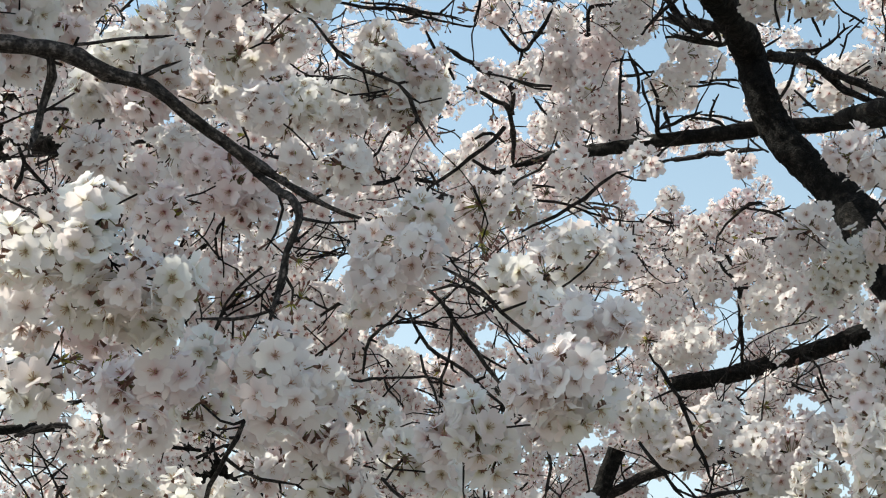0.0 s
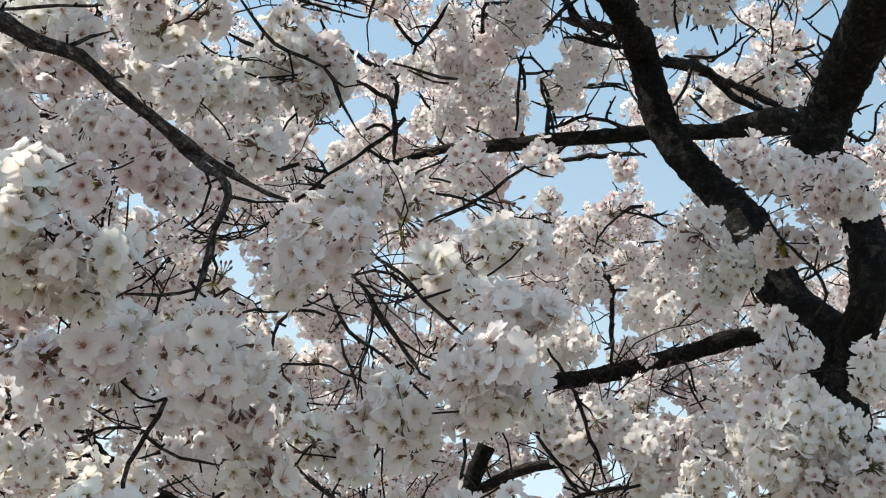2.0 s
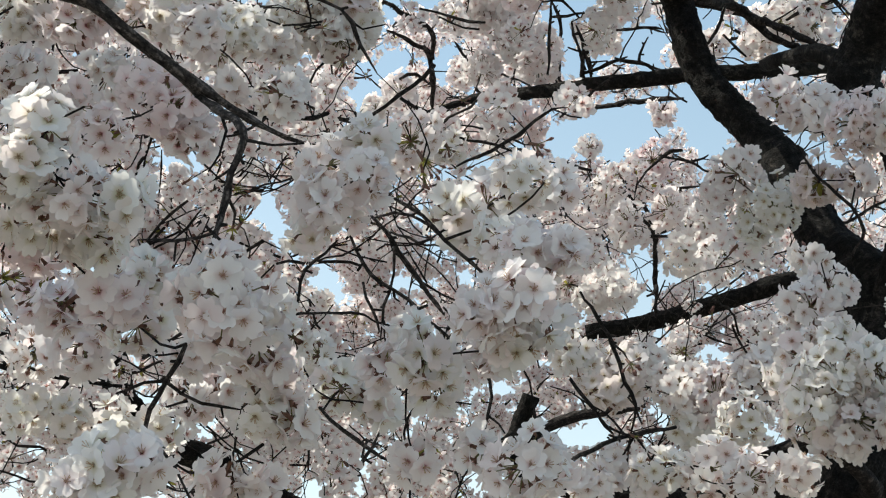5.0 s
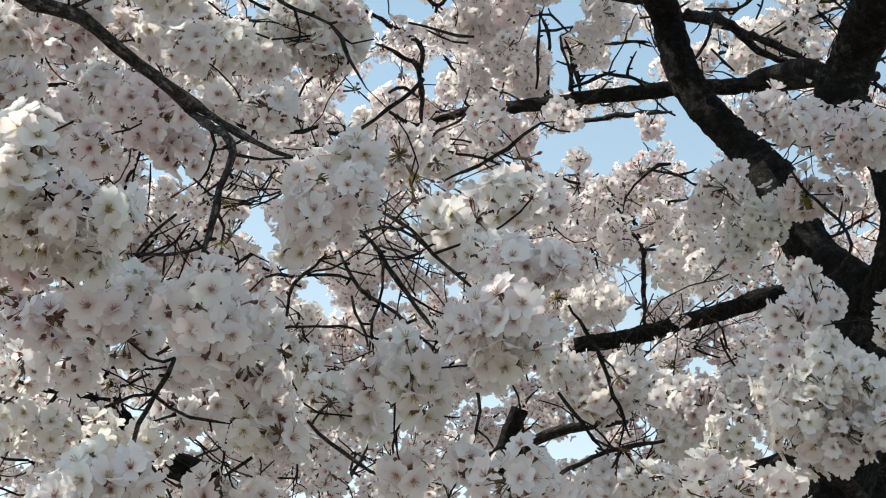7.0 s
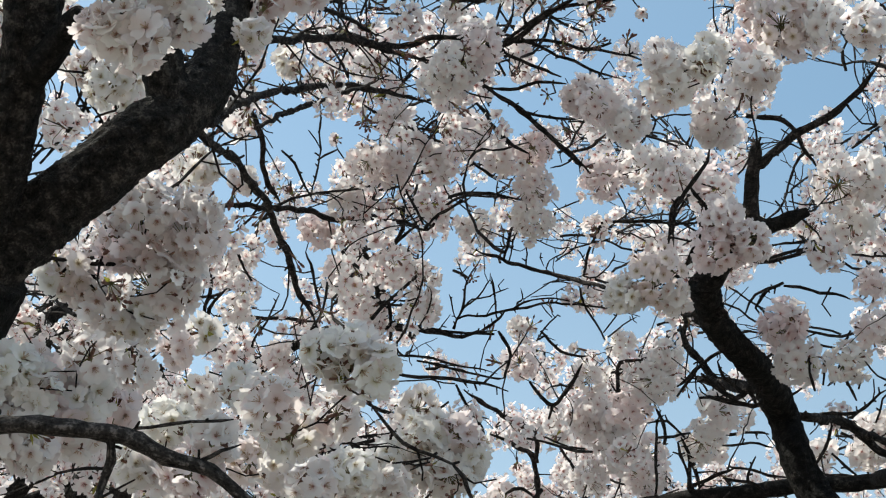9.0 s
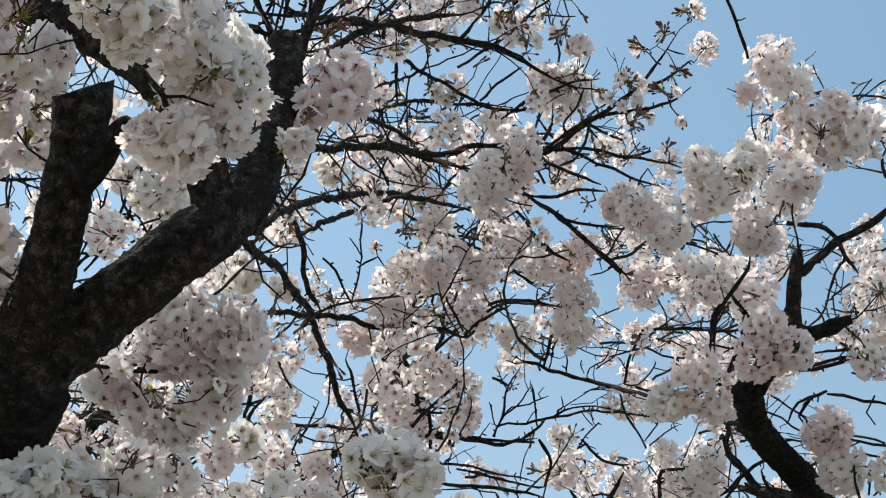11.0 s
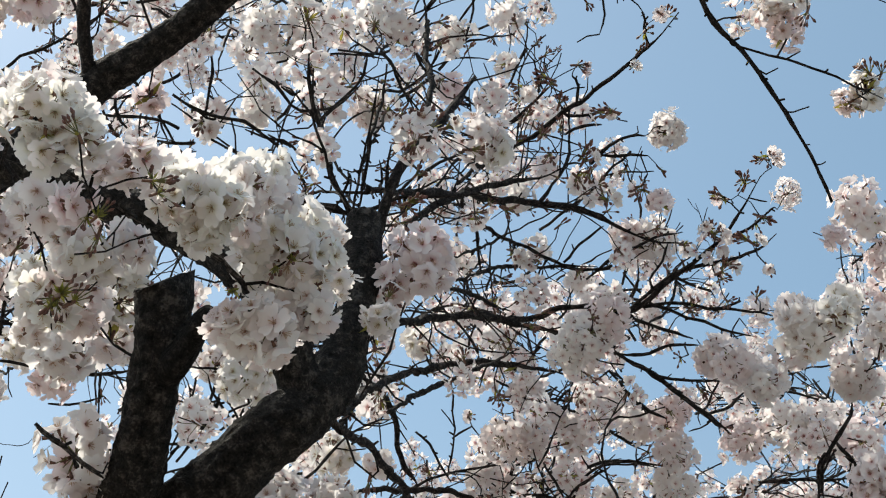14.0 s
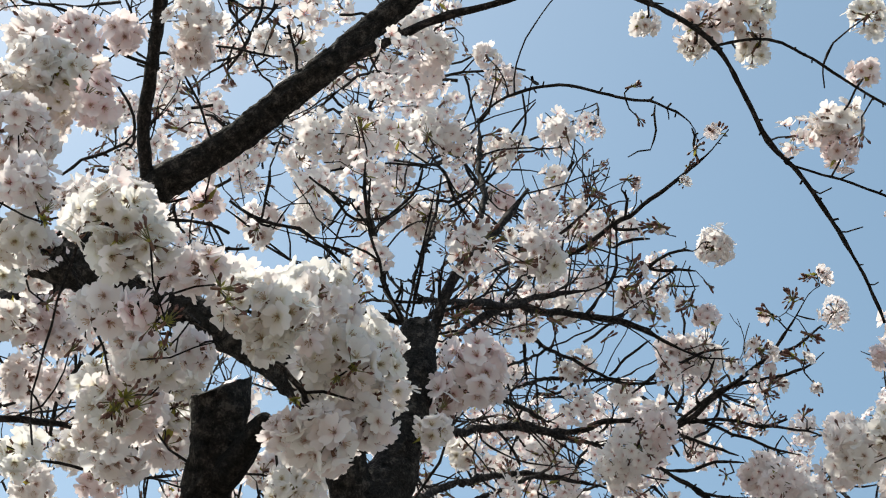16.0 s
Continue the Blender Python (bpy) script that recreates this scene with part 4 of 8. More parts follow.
bough("C", "twig", [(0.005, 3.927, 4.172, 0.0044), (0.021, 3.883, 4.241, 0.0044), (0.052, 3.855, 4.281, 0.0038)])
bough("C", "twig", [(-0.244, 3.856, 4.278, 0.0057), (-0.171, 3.835, 4.313, 0.0050), (-0.091, 3.826, 4.327, 0.0050), (-0.012, 3.830, 4.321, 0.0044), (0.052, 3.839, 4.305, 0.0038)])
bough("C", "twig", [(0.264, 3.719, 4.159, 0.0048), (0.337, 3.711, 4.160, 0.0048), (0.442, 3.701, 4.155, 0.0042), (0.531, 3.694, 4.145, 0.0036)])
bough("B", "twig", [(0.508, 3.547, 4.062, 0.0081), (0.511, 3.570, 4.026, 0.0075), (0.494, 3.596, 3.990, 0.0069), (0.472, 3.625, 3.948, 0.0064)])
bough("B", "twig", [(0.552, 3.531, 3.572, 0.0092), (0.499, 3.532, 3.587, 0.0092), (0.473, 3.516, 3.624, 0.0086), (0.440, 3.503, 3.656, 0.0076), (0.426, 3.478, 3.704, 0.0065)])
bough("B", "twig", [(0.553, 3.489, 3.649, 0.0049), (0.499, 3.506, 3.635, 0.0049), (0.459, 3.527, 3.607, 0.0049), (0.419, 3.551, 3.573, 0.0043)])
bough("B", "twig", [(0.640, 3.249, 3.688, 0.0046), (0.603, 3.265, 3.675, 0.0046), (0.577, 3.289, 3.643, 0.0041)])
bough("B", "twig", [(0.640, 3.253, 3.682, 0.0036), (0.702, 3.245, 3.671, 0.0036), (0.788, 3.242, 3.640, 0.0031)])
bough("B", "twig", [(0.578, 3.235, 3.732, 0.0046), (0.653, 3.216, 3.736, 0.0046), (0.788, 3.175, 3.750, 0.0041)])
bough("B", "twig", [(0.416, 3.437, 3.939, 0.0050), (0.423, 3.398, 3.997, 0.0050), (0.457, 3.362, 4.041, 0.0050), (0.497, 3.325, 4.084, 0.0044)])
bough("B", "twig", [(0.701, 3.307, 3.565, 0.0031), (0.750, 3.304, 3.550, 0.0031), (0.786, 3.300, 3.540, 0.0031)])
bough("B", "twig", [(0.787, 3.278, 3.579, 0.0031), (0.768, 3.319, 3.514, 0.0031), (0.736, 3.349, 3.472, 0.0036)])
bough("B", "twig", [(0.588, 3.395, 3.447, 0.0051), (0.512, 3.405, 3.454, 0.0051), (0.449, 3.407, 3.469, 0.0046)])
bough("A", "twig", [(-0.572, 1.492, 3.099, 0.0043), (-0.546, 1.512, 3.086, 0.0043), (-0.530, 1.573, 3.099, 0.0041), (-0.526, 1.627, 3.116, 0.0040)])
bough("B", "twig", [(0.296, 2.798, 2.348, 0.0037), (0.336, 2.804, 2.301, 0.0037), (0.371, 2.810, 2.253, 0.0034)])
bough("A", "twig", [(-0.060, 2.094, 2.281, 0.0022), (-0.047, 2.105, 2.246, 0.0020), (-0.037, 2.113, 2.218, 0.0017)])
bough("C", "twig", [(-0.490, 3.490, 4.199, 0.0035), (-0.437, 3.477, 4.225, 0.0026)])
bough("C", "twig", [(-0.387, 3.654, 4.128, 0.0053), (-0.364, 3.640, 4.151, 0.0049), (-0.341, 3.616, 4.189, 0.0044), (-0.356, 3.590, 4.225, 0.0040)])
bough("C", "twig", [(-0.341, 3.616, 4.189, 0.0041), (-0.274, 3.611, 4.203, 0.0031)])
bough("C", "twig", [(-0.214, 3.671, 4.118, 0.0041), (-0.244, 3.637, 4.167, 0.0036), (-0.267, 3.611, 4.203, 0.0031)])
bough("C", "twig", [(-0.773, 3.622, 3.768, 0.0057), (-0.752, 3.600, 3.813, 0.0049), (-0.709, 3.580, 3.859, 0.0042)])
bough("C", "twig", [(-0.766, 3.618, 3.777, 0.0051), (-0.744, 3.572, 3.863, 0.0045), (-0.748, 3.556, 3.887, 0.0038)])
bough("C", "twig", [(-0.662, 3.834, 3.776, 0.0035), (-0.662, 3.804, 3.830, 0.0033), (-0.625, 3.771, 3.897, 0.0030), (-0.596, 3.747, 3.944, 0.0027)])
bough("C", "twig", [(-0.214, 3.680, 4.106, 0.0041), (-0.169, 3.656, 4.144, 0.0036), (-0.088, 3.631, 4.181, 0.0031)])
bough("C", "twig", [(-0.485, 3.784, 3.905, 0.0041), (-0.514, 3.735, 3.981, 0.0036), (-0.528, 3.694, 4.043, 0.0031)])
bough("C", "twig", [(-0.034, 3.586, 4.389, 0.0054), (0.012, 3.617, 4.347, 0.0048), (0.058, 3.638, 4.315, 0.0041)])
bough("C", "twig", [(0.073, 3.575, 4.400, 0.0060), (0.134, 3.605, 4.356, 0.0057), (0.172, 3.626, 4.325, 0.0054), (0.218, 3.646, 4.293, 0.0051), (0.286, 3.637, 4.296, 0.0048), (0.339, 3.625, 4.306, 0.0045)])
bough("C", "twig", [(0.172, 3.626, 4.325, 0.0048), (0.240, 3.609, 4.341, 0.0042), (0.277, 3.589, 4.363, 0.0036)])
bough("C", "twig", [(0.417, 3.532, 3.974, 0.0051), (0.423, 3.484, 4.045, 0.0048), (0.472, 3.446, 4.089, 0.0045), (0.506, 3.410, 4.132, 0.0041), (0.519, 3.375, 4.177, 0.0038)])
bough("C", "twig", [(0.472, 3.446, 4.089, 0.0051), (0.501, 3.464, 4.057, 0.0045), (0.522, 3.481, 4.026, 0.0038)])
bough("B", "twig", [(0.616, 3.219, 3.771, 0.0041), (0.692, 3.204, 3.769, 0.0036), (0.803, 3.173, 3.772, 0.0031)])
bough("B", "twig", [(0.617, 3.240, 3.738, 0.0041), (0.717, 3.207, 3.755, 0.0036), (0.791, 3.179, 3.768, 0.0031)])
bough("B", "twig", [(0.792, 3.200, 3.735, 0.0031), (0.889, 3.184, 3.717, 0.0023)])
bough("A", "twig", [(-0.509, 1.911, 2.644, 0.0025), (-0.442, 1.921, 2.653, 0.0022), (-0.385, 1.925, 2.664, 0.0019)])
bough("B", "twig", [(0.528, 3.617, 3.449, 0.0038), (0.595, 3.605, 3.448, 0.0033), (0.648, 3.601, 3.436, 0.0028)])
bough("C", "twig", [(0.504, 4.072, 3.697, 0.0049), (0.526, 4.103, 3.626, 0.0043), (0.541, 4.121, 3.583, 0.0037)])
bough("A", "twig", [(-0.514, 2.141, 3.749, 0.0039), (-0.527, 2.117, 3.771, 0.0037), (-0.546, 2.093, 3.791, 0.0035), (-0.553, 2.056, 3.826, 0.0034), (-0.565, 2.017, 3.860, 0.0032), (-0.567, 1.973, 3.901, 0.0031), (-0.560, 1.944, 3.928, 0.0029)])
bough("A", "twig", [(-0.508, 2.141, 3.751, 0.0031), (-0.501, 2.106, 3.788, 0.0029), (-0.478, 2.059, 3.840, 0.0027), (-0.459, 2.010, 3.890, 0.0025), (-0.446, 1.974, 3.925, 0.0023)])
bough("A", "twig", [(-0.506, 2.104, 3.716, 0.0034), (-0.549, 2.087, 3.723, 0.0030), (-0.608, 2.071, 3.725, 0.0026)])
bough("A", "twig", [(-0.511, 2.105, 3.714, 0.0034), (-0.559, 2.089, 3.719, 0.0030), (-0.618, 2.080, 3.713, 0.0026)])
bough("A", "twig", [(-0.478, 2.141, 3.757, 0.0039), (-0.416, 2.132, 3.779, 0.0035), (-0.355, 2.142, 3.779, 0.0032), (-0.270, 2.150, 3.781, 0.0029)])
bough("A", "twig", [(-0.449, 2.128, 3.777, 0.0031), (-0.439, 2.086, 3.821, 0.0027), (-0.434, 2.065, 3.843, 0.0023)])
bough("A", "twig", [(-0.567, 2.080, 3.941, 0.0028), (-0.524, 2.067, 3.962, 0.0024), (-0.491, 2.044, 3.989, 0.0021)])
bough("A", "twig", [(-0.584, 2.077, 3.939, 0.0028), (-0.616, 2.041, 3.964, 0.0024), (-0.635, 2.023, 3.976, 0.0021)])
bough("A", "twig", [(-0.571, 2.139, 3.882, 0.0032), (-0.616, 2.117, 3.892, 0.0029), (-0.641, 2.094, 3.908, 0.0027), (-0.710, 2.067, 3.914, 0.0024)])
bough("A", "twig", [(-0.631, 2.106, 3.900, 0.0028), (-0.670, 2.082, 3.912, 0.0021)])
bough("A", "twig", [(-0.782, 2.109, 3.993, 0.0033), (-0.802, 2.097, 3.997, 0.0029), (-0.841, 2.069, 4.009, 0.0025)])
bough("A", "twig", [(-0.795, 2.134, 3.965, 0.0029), (-0.755, 2.161, 3.952, 0.0025), (-0.735, 2.172, 3.948, 0.0022)])
bough("A", "twig", [(-0.887, 2.118, 3.947, 0.0037), (-0.826, 2.131, 3.957, 0.0028)])
bough("A", "twig", [(-0.904, 1.908, 3.852, 0.0039), (-0.897, 1.931, 3.834, 0.0034), (-0.889, 1.951, 3.818, 0.0029)])
bough("A", "twig", [(-0.391, 3.478, 4.381, 0.0053), (-0.295, 3.512, 4.346, 0.0051), (-0.191, 3.544, 4.310, 0.0048), (-0.117, 3.565, 4.285, 0.0045), (-0.073, 3.592, 4.248, 0.0043), (0.015, 3.619, 4.209, 0.0040)])
bough("A", "twig", [(-0.209, 3.748, 4.165, 0.0048), (-0.153, 3.716, 4.216, 0.0045), (-0.076, 3.701, 4.241, 0.0042), (0.015, 3.706, 4.232, 0.0039), (0.075, 3.713, 4.220, 0.0036)])
bough("A", "twig", [(-0.333, 3.914, 4.048, 0.0074), (-0.347, 3.873, 4.114, 0.0069), (-0.315, 3.850, 4.153, 0.0065), (-0.282, 3.819, 4.206, 0.0060), (-0.279, 3.759, 4.296, 0.0056)])
bough("A", "twig", [(-1.174, 2.438, 3.759, 0.0048), (-1.093, 2.476, 3.757, 0.0042), (-1.025, 2.513, 3.745, 0.0036)])
bough("A", "twig", [(-1.177, 2.483, 3.702, 0.0044), (-1.094, 2.512, 3.711, 0.0038), (-1.021, 2.527, 3.730, 0.0033)])
bough("A", "twig", [(-1.178, 2.521, 3.653, 0.0031), (-1.117, 2.543, 3.660, 0.0027), (-1.075, 2.544, 3.681, 0.0023)])
bough("A", "twig", [(-0.968, 2.675, 3.851, 0.0032), (-0.900, 2.698, 3.851, 0.0028), (-0.842, 2.708, 3.860, 0.0024)])
bough("A", "twig", [(-1.018, 2.792, 3.672, 0.0042), (-0.937, 2.755, 3.760, 0.0038), (-0.906, 2.711, 3.831, 0.0035), (-0.899, 2.668, 3.888, 0.0031)])
bough("A", "twig", [(-1.000, 2.776, 3.704, 0.0032), (-0.965, 2.735, 3.776, 0.0030), (-0.928, 2.669, 3.875, 0.0027), (-0.932, 2.639, 3.911, 0.0024)])
bough("A", "twig", [(-0.901, 2.720, 3.822, 0.0032), (-0.868, 2.763, 3.779, 0.0028), (-0.857, 2.781, 3.759, 0.0024)])
bough("A", "twig", [(-1.018, 2.799, 3.662, 0.0032), (-0.961, 2.806, 3.680, 0.0028), (-0.904, 2.821, 3.684, 0.0024)])
bough("A", "twig", [(-1.001, 2.779, 3.699, 0.0037), (-0.972, 2.776, 3.717, 0.0032), (-0.915, 2.789, 3.725, 0.0028)])
bough("A", "twig", [(-0.853, 1.756, 3.036, 0.0039), (-0.832, 1.771, 3.027, 0.0036), (-0.804, 1.794, 3.014, 0.0033), (-0.769, 1.826, 2.988, 0.0029)])
bough("A", "twig", [(-0.512, 2.991, 3.870, 0.0039), (-0.475, 3.024, 3.830, 0.0034), (-0.439, 3.064, 3.779, 0.0029)])
bough("A", "twig", [(-0.445, 3.056, 3.790, 0.0029), (-0.430, 3.007, 3.863, 0.0026), (-0.426, 2.932, 3.965, 0.0022)])
bough("C", "twig", [(0.526, 4.768, 3.844, 0.0065), (0.519, 4.723, 3.937, 0.0059), (0.520, 4.683, 4.016, 0.0054), (0.490, 4.644, 4.095, 0.0049)])
bough("C", "twig", [(0.632, 4.754, 3.846, 0.0050), (0.622, 4.739, 3.878, 0.0046), (0.602, 4.706, 3.951, 0.0042), (0.581, 4.676, 4.014, 0.0038)])
bough("C", "twig", [(0.616, 4.716, 3.926, 0.0043), (0.549, 4.712, 3.952, 0.0032)])
bough("C", "twig", [(0.664, 4.518, 3.924, 0.0049), (0.816, 4.498, 3.912, 0.0036)])
bough("C", "twig", [(0.871, 4.547, 3.792, 0.0049), (0.786, 4.552, 3.817, 0.0043), (0.693, 4.560, 3.832, 0.0036)])
bough("C", "twig", [(0.317, 5.034, 3.924, 0.0061), (0.282, 5.025, 3.946, 0.0056), (0.252, 4.991, 4.022, 0.0051), (0.203, 4.960, 4.089, 0.0045)])
bough("C", "twig", [(0.544, 4.843, 3.881, 0.0051), (0.489, 4.835, 3.911, 0.0045), (0.434, 4.824, 3.945, 0.0038)])
bough("C", "twig", [(0.875, 5.064, 3.461, 0.0060), (0.819, 5.054, 3.515, 0.0055), (0.782, 5.036, 3.577, 0.0050), (0.681, 5.036, 3.615, 0.0045)])
bough("C", "twig", [(0.836, 5.027, 3.575, 0.0052), (0.907, 5.005, 3.597, 0.0046), (1.006, 4.984, 3.601, 0.0039)])
bough("C", "twig", [(1.031, 4.962, 3.642, 0.0052), (0.959, 4.961, 3.680, 0.0046), (0.869, 4.969, 3.701, 0.0039)])
bough("C", "twig", [(0.962, 4.963, 3.674, 0.0045), (1.029, 4.941, 3.693, 0.0034)])
bough("C", "twig", [(0.934, 5.186, 3.057, 0.0052), (1.005, 5.152, 3.125, 0.0046), (1.058, 5.134, 3.149, 0.0039)])
bough("C", "twig", [(0.899, 5.202, 3.023, 0.0045), (0.916, 5.184, 3.075, 0.0039), (0.943, 5.167, 3.119, 0.0034)])
bough("B", "branch", [(0.968, 2.847, 2.340, 0.0159), (0.887, 2.859, 2.322, 0.0158), (0.822, 2.851, 2.310, 0.0146), (0.748, 2.850, 2.274, 0.0135), (0.676, 2.857, 2.240, 0.0123)])
bough("A", "twig", [(-0.756, 2.417, 3.488, 0.0037), (-0.779, 2.393, 3.511, 0.0032), (-0.801, 2.365, 3.539, 0.0027), (-0.805, 2.345, 3.563, 0.0027)])
bough("A", "twig", [(-0.881, 2.404, 3.454, 0.0037), (-0.834, 2.416, 3.458, 0.0032), (-0.786, 2.430, 3.458, 0.0027)])
bough("A", "twig", [(-0.868, 2.426, 3.429, 0.0042), (-0.816, 2.403, 3.483, 0.0037), (-0.791, 2.379, 3.524, 0.0032), (-0.779, 2.350, 3.567, 0.0027), (-0.768, 2.316, 3.613, 0.0027)])
bough("A", "twig", [(-0.843, 2.326, 3.572, 0.0032), (-0.799, 2.338, 3.574, 0.0027), (-0.739, 2.353, 3.578, 0.0021)])
bough("A", "twig", [(-0.816, 2.397, 3.491, 0.0027), (-0.754, 2.397, 3.515, 0.0027), (-0.704, 2.400, 3.530, 0.0021)])
bough("A", "twig", [(-0.833, 2.284, 3.627, 0.0032), (-0.793, 2.301, 3.621, 0.0032), (-0.754, 2.320, 3.614, 0.0027)])
bough("A", "twig", [(-0.714, 2.415, 3.506, 0.0032), (-0.729, 2.395, 3.527, 0.0032), (-0.742, 2.379, 3.544, 0.0021)])
bough("B", "limb", [(0.943, 3.195, 3.169, 0.0234), (0.908, 3.261, 3.222, 0.0198), (0.899, 3.408, 3.282, 0.0182), (0.885, 3.603, 3.359, 0.0169)])
bough("A", "branch", [(-0.384, 2.664, 4.315, 0.0076), (-0.324, 2.783, 4.499, 0.0081), (-0.246, 2.863, 4.639, 0.0075), (-0.174, 2.838, 4.667, 0.0075), (-0.116, 2.811, 4.694, 0.0067), (-0.044, 2.779, 4.724, 0.0067), (0.014, 2.751, 4.749, 0.0059), (0.071, 2.717, 4.778, 0.0050), (0.112, 2.690, 4.799, 0.0042), (0.155, 2.653, 4.828, 0.0033)])
bough("A", "twig", [(0.080, 2.714, 4.780, 0.0042), (0.069, 2.675, 4.815, 0.0042), (0.066, 2.649, 4.837, 0.0033)])
bough("A", "branch", [(-0.504, 2.229, 3.894, 0.0096), (-0.465, 2.405, 4.050, 0.0096), (-0.409, 2.607, 4.234, 0.0104), (-0.340, 2.815, 4.409, 0.0104), (-0.228, 2.973, 4.527, 0.0100), (-0.104, 2.993, 4.509, 0.0092), (-0.024, 3.025, 4.475, 0.0084), (0.056, 3.049, 4.444, 0.0067), (0.124, 3.054, 4.434, 0.0050)])
bough("A", "branch", [(-0.478, 2.434, 3.960, 0.0095), (-0.446, 2.525, 4.093, 0.0093), (-0.381, 2.696, 4.309, 0.0092), (-0.316, 2.851, 4.484, 0.0081), (-0.210, 2.930, 4.574, 0.0067), (-0.146, 2.916, 4.590, 0.0050)])
bough("A", "branch", [(-0.392, 2.892, 4.115, 0.0108), (-0.272, 3.158, 4.313, 0.0092), (-0.202, 3.148, 4.329, 0.0084), (-0.125, 3.147, 4.332, 0.0084), (-0.016, 3.159, 4.318, 0.0084), (0.063, 3.126, 4.354, 0.0075), (0.134, 3.091, 4.391, 0.0067), (0.198, 3.058, 4.423, 0.0059), (0.248, 3.025, 4.454, 0.0050), (0.293, 2.978, 4.500, 0.0042), (0.323, 2.944, 4.532, 0.0033), (0.353, 2.927, 4.546, 0.0033)])
bough("A", "twig", [(-0.009, 3.156, 4.321, 0.0075), (0.078, 3.113, 4.369, 0.0067), (0.148, 3.090, 4.390, 0.0059), (0.216, 3.081, 4.395, 0.0050), (0.284, 3.070, 4.399, 0.0042), (0.325, 3.055, 4.410, 0.0042), (0.354, 3.036, 4.428, 0.0033)])
bough("A", "twig", [(0.149, 3.083, 4.399, 0.0050), (0.233, 3.044, 4.435, 0.0050), (0.289, 3.024, 4.450, 0.0042), (0.330, 3.005, 4.466, 0.0033), (0.353, 2.993, 4.476, 0.0033)])
bough("A", "twig", [(0.022, 3.154, 4.323, 0.0059), (0.115, 3.148, 4.324, 0.0050), (0.182, 3.156, 4.308, 0.0050), (0.261, 3.160, 4.294, 0.0042), (0.353, 3.167, 4.271, 0.0033)])
bough("A", "twig", [(0.046, 3.154, 4.321, 0.0050), (0.126, 3.170, 4.297, 0.0050), (0.205, 3.190, 4.264, 0.0042), (0.284, 3.198, 4.243, 0.0033)])
bough("A", "twig", [(-0.010, 3.169, 4.305, 0.0059), (0.057, 3.187, 4.280, 0.0050), (0.136, 3.204, 4.253, 0.0042)])
bough("A", "twig", [(0.188, 3.160, 4.302, 0.0042), (0.235, 3.155, 4.304, 0.0042), (0.258, 3.145, 4.313, 0.0033)])
bough("A", "twig", [(-0.050, 3.224, 4.236, 0.0050), (0.026, 3.223, 4.236, 0.0050), (0.094, 3.214, 4.243, 0.0042), (0.149, 3.214, 4.239, 0.0033)])
bough("A", "branch", [(-0.057, 3.221, 4.240, 0.0075), (0.035, 3.259, 4.189, 0.0075), (0.100, 3.287, 4.146, 0.0067), (0.163, 3.318, 4.098, 0.0067), (0.207, 3.340, 4.062, 0.0059)])
bough("A", "twig", [(0.035, 3.259, 4.189, 0.0050), (0.102, 3.265, 4.176, 0.0042), (0.176, 3.265, 4.168, 0.0033)])
bough("A", "twig", [(-0.073, 3.249, 4.205, 0.0059), (-0.035, 3.278, 4.165, 0.0050), (0.003, 3.303, 4.130, 0.0050), (0.058, 3.321, 4.102, 0.0042)])
bough("A", "branch", [(-0.508, 2.595, 3.637, 0.0073), (-0.457, 2.790, 3.834, 0.0067), (-0.404, 2.960, 3.997, 0.0060), (-0.351, 3.099, 4.136, 0.0050), (-0.291, 3.204, 4.254, 0.0039)])
bough("A", "twig", [(-0.379, 2.741, 4.289, 0.0054), (-0.323, 2.928, 4.401, 0.0057), (-0.249, 3.051, 4.441, 0.0050), (-0.167, 3.079, 4.412, 0.0050), (-0.085, 3.087, 4.404, 0.0042)])
bough("A", "branch", [(-0.402, 2.796, 4.139, 0.0061), (-0.339, 2.961, 4.305, 0.0056), (-0.279, 3.075, 4.411, 0.0059), (-0.196, 3.082, 4.408, 0.0050), (-0.099, 3.092, 4.399, 0.0050), (-0.030, 3.087, 4.404, 0.0042), (0.044, 3.063, 4.429, 0.0042)])
bough("A", "branch", [(-0.479, 2.506, 3.908, 0.0069), (-0.437, 2.678, 4.037, 0.0066), (-0.403, 2.811, 4.122, 0.0061), (-0.354, 2.978, 4.224, 0.0056), (-0.305, 3.129, 4.316, 0.0042)])
bough("A", "twig", [(-0.359, 2.804, 4.336, 0.0047), (-0.357, 2.862, 4.300, 0.0039), (-0.356, 2.917, 4.267, 0.0040)])
bough("A", "twig", [(-0.399, 2.761, 4.180, 0.0038), (-0.347, 2.896, 4.321, 0.0040), (-0.306, 2.977, 4.434, 0.0041), (-0.290, 2.979, 4.495, 0.0033)])
bough("A", "twig", [(-0.167, 3.076, 4.416, 0.0050), (-0.123, 3.049, 4.448, 0.0042), (-0.062, 3.021, 4.479, 0.0033)])
bough("A", "twig", [(-0.114, 3.106, 4.382, 0.0050), (-0.043, 3.079, 4.413, 0.0050), (0.057, 3.047, 4.447, 0.0042), (0.129, 3.036, 4.454, 0.0033)])
bough("A", "twig", [(0.039, 3.113, 4.372, 0.0042), (0.074, 3.081, 4.406, 0.0042), (0.093, 3.052, 4.438, 0.0033)])
bough("A", "twig", [(-0.083, 2.915, 4.591, 0.0067), (-0.032, 2.888, 4.619, 0.0050), (0.017, 2.874, 4.632, 0.0042), (0.053, 2.872, 4.632, 0.0033)])
bough("A", "twig", [(-0.054, 2.901, 4.606, 0.0050), (0.015, 2.902, 4.603, 0.0042), (0.058, 2.906, 4.597, 0.0033)])
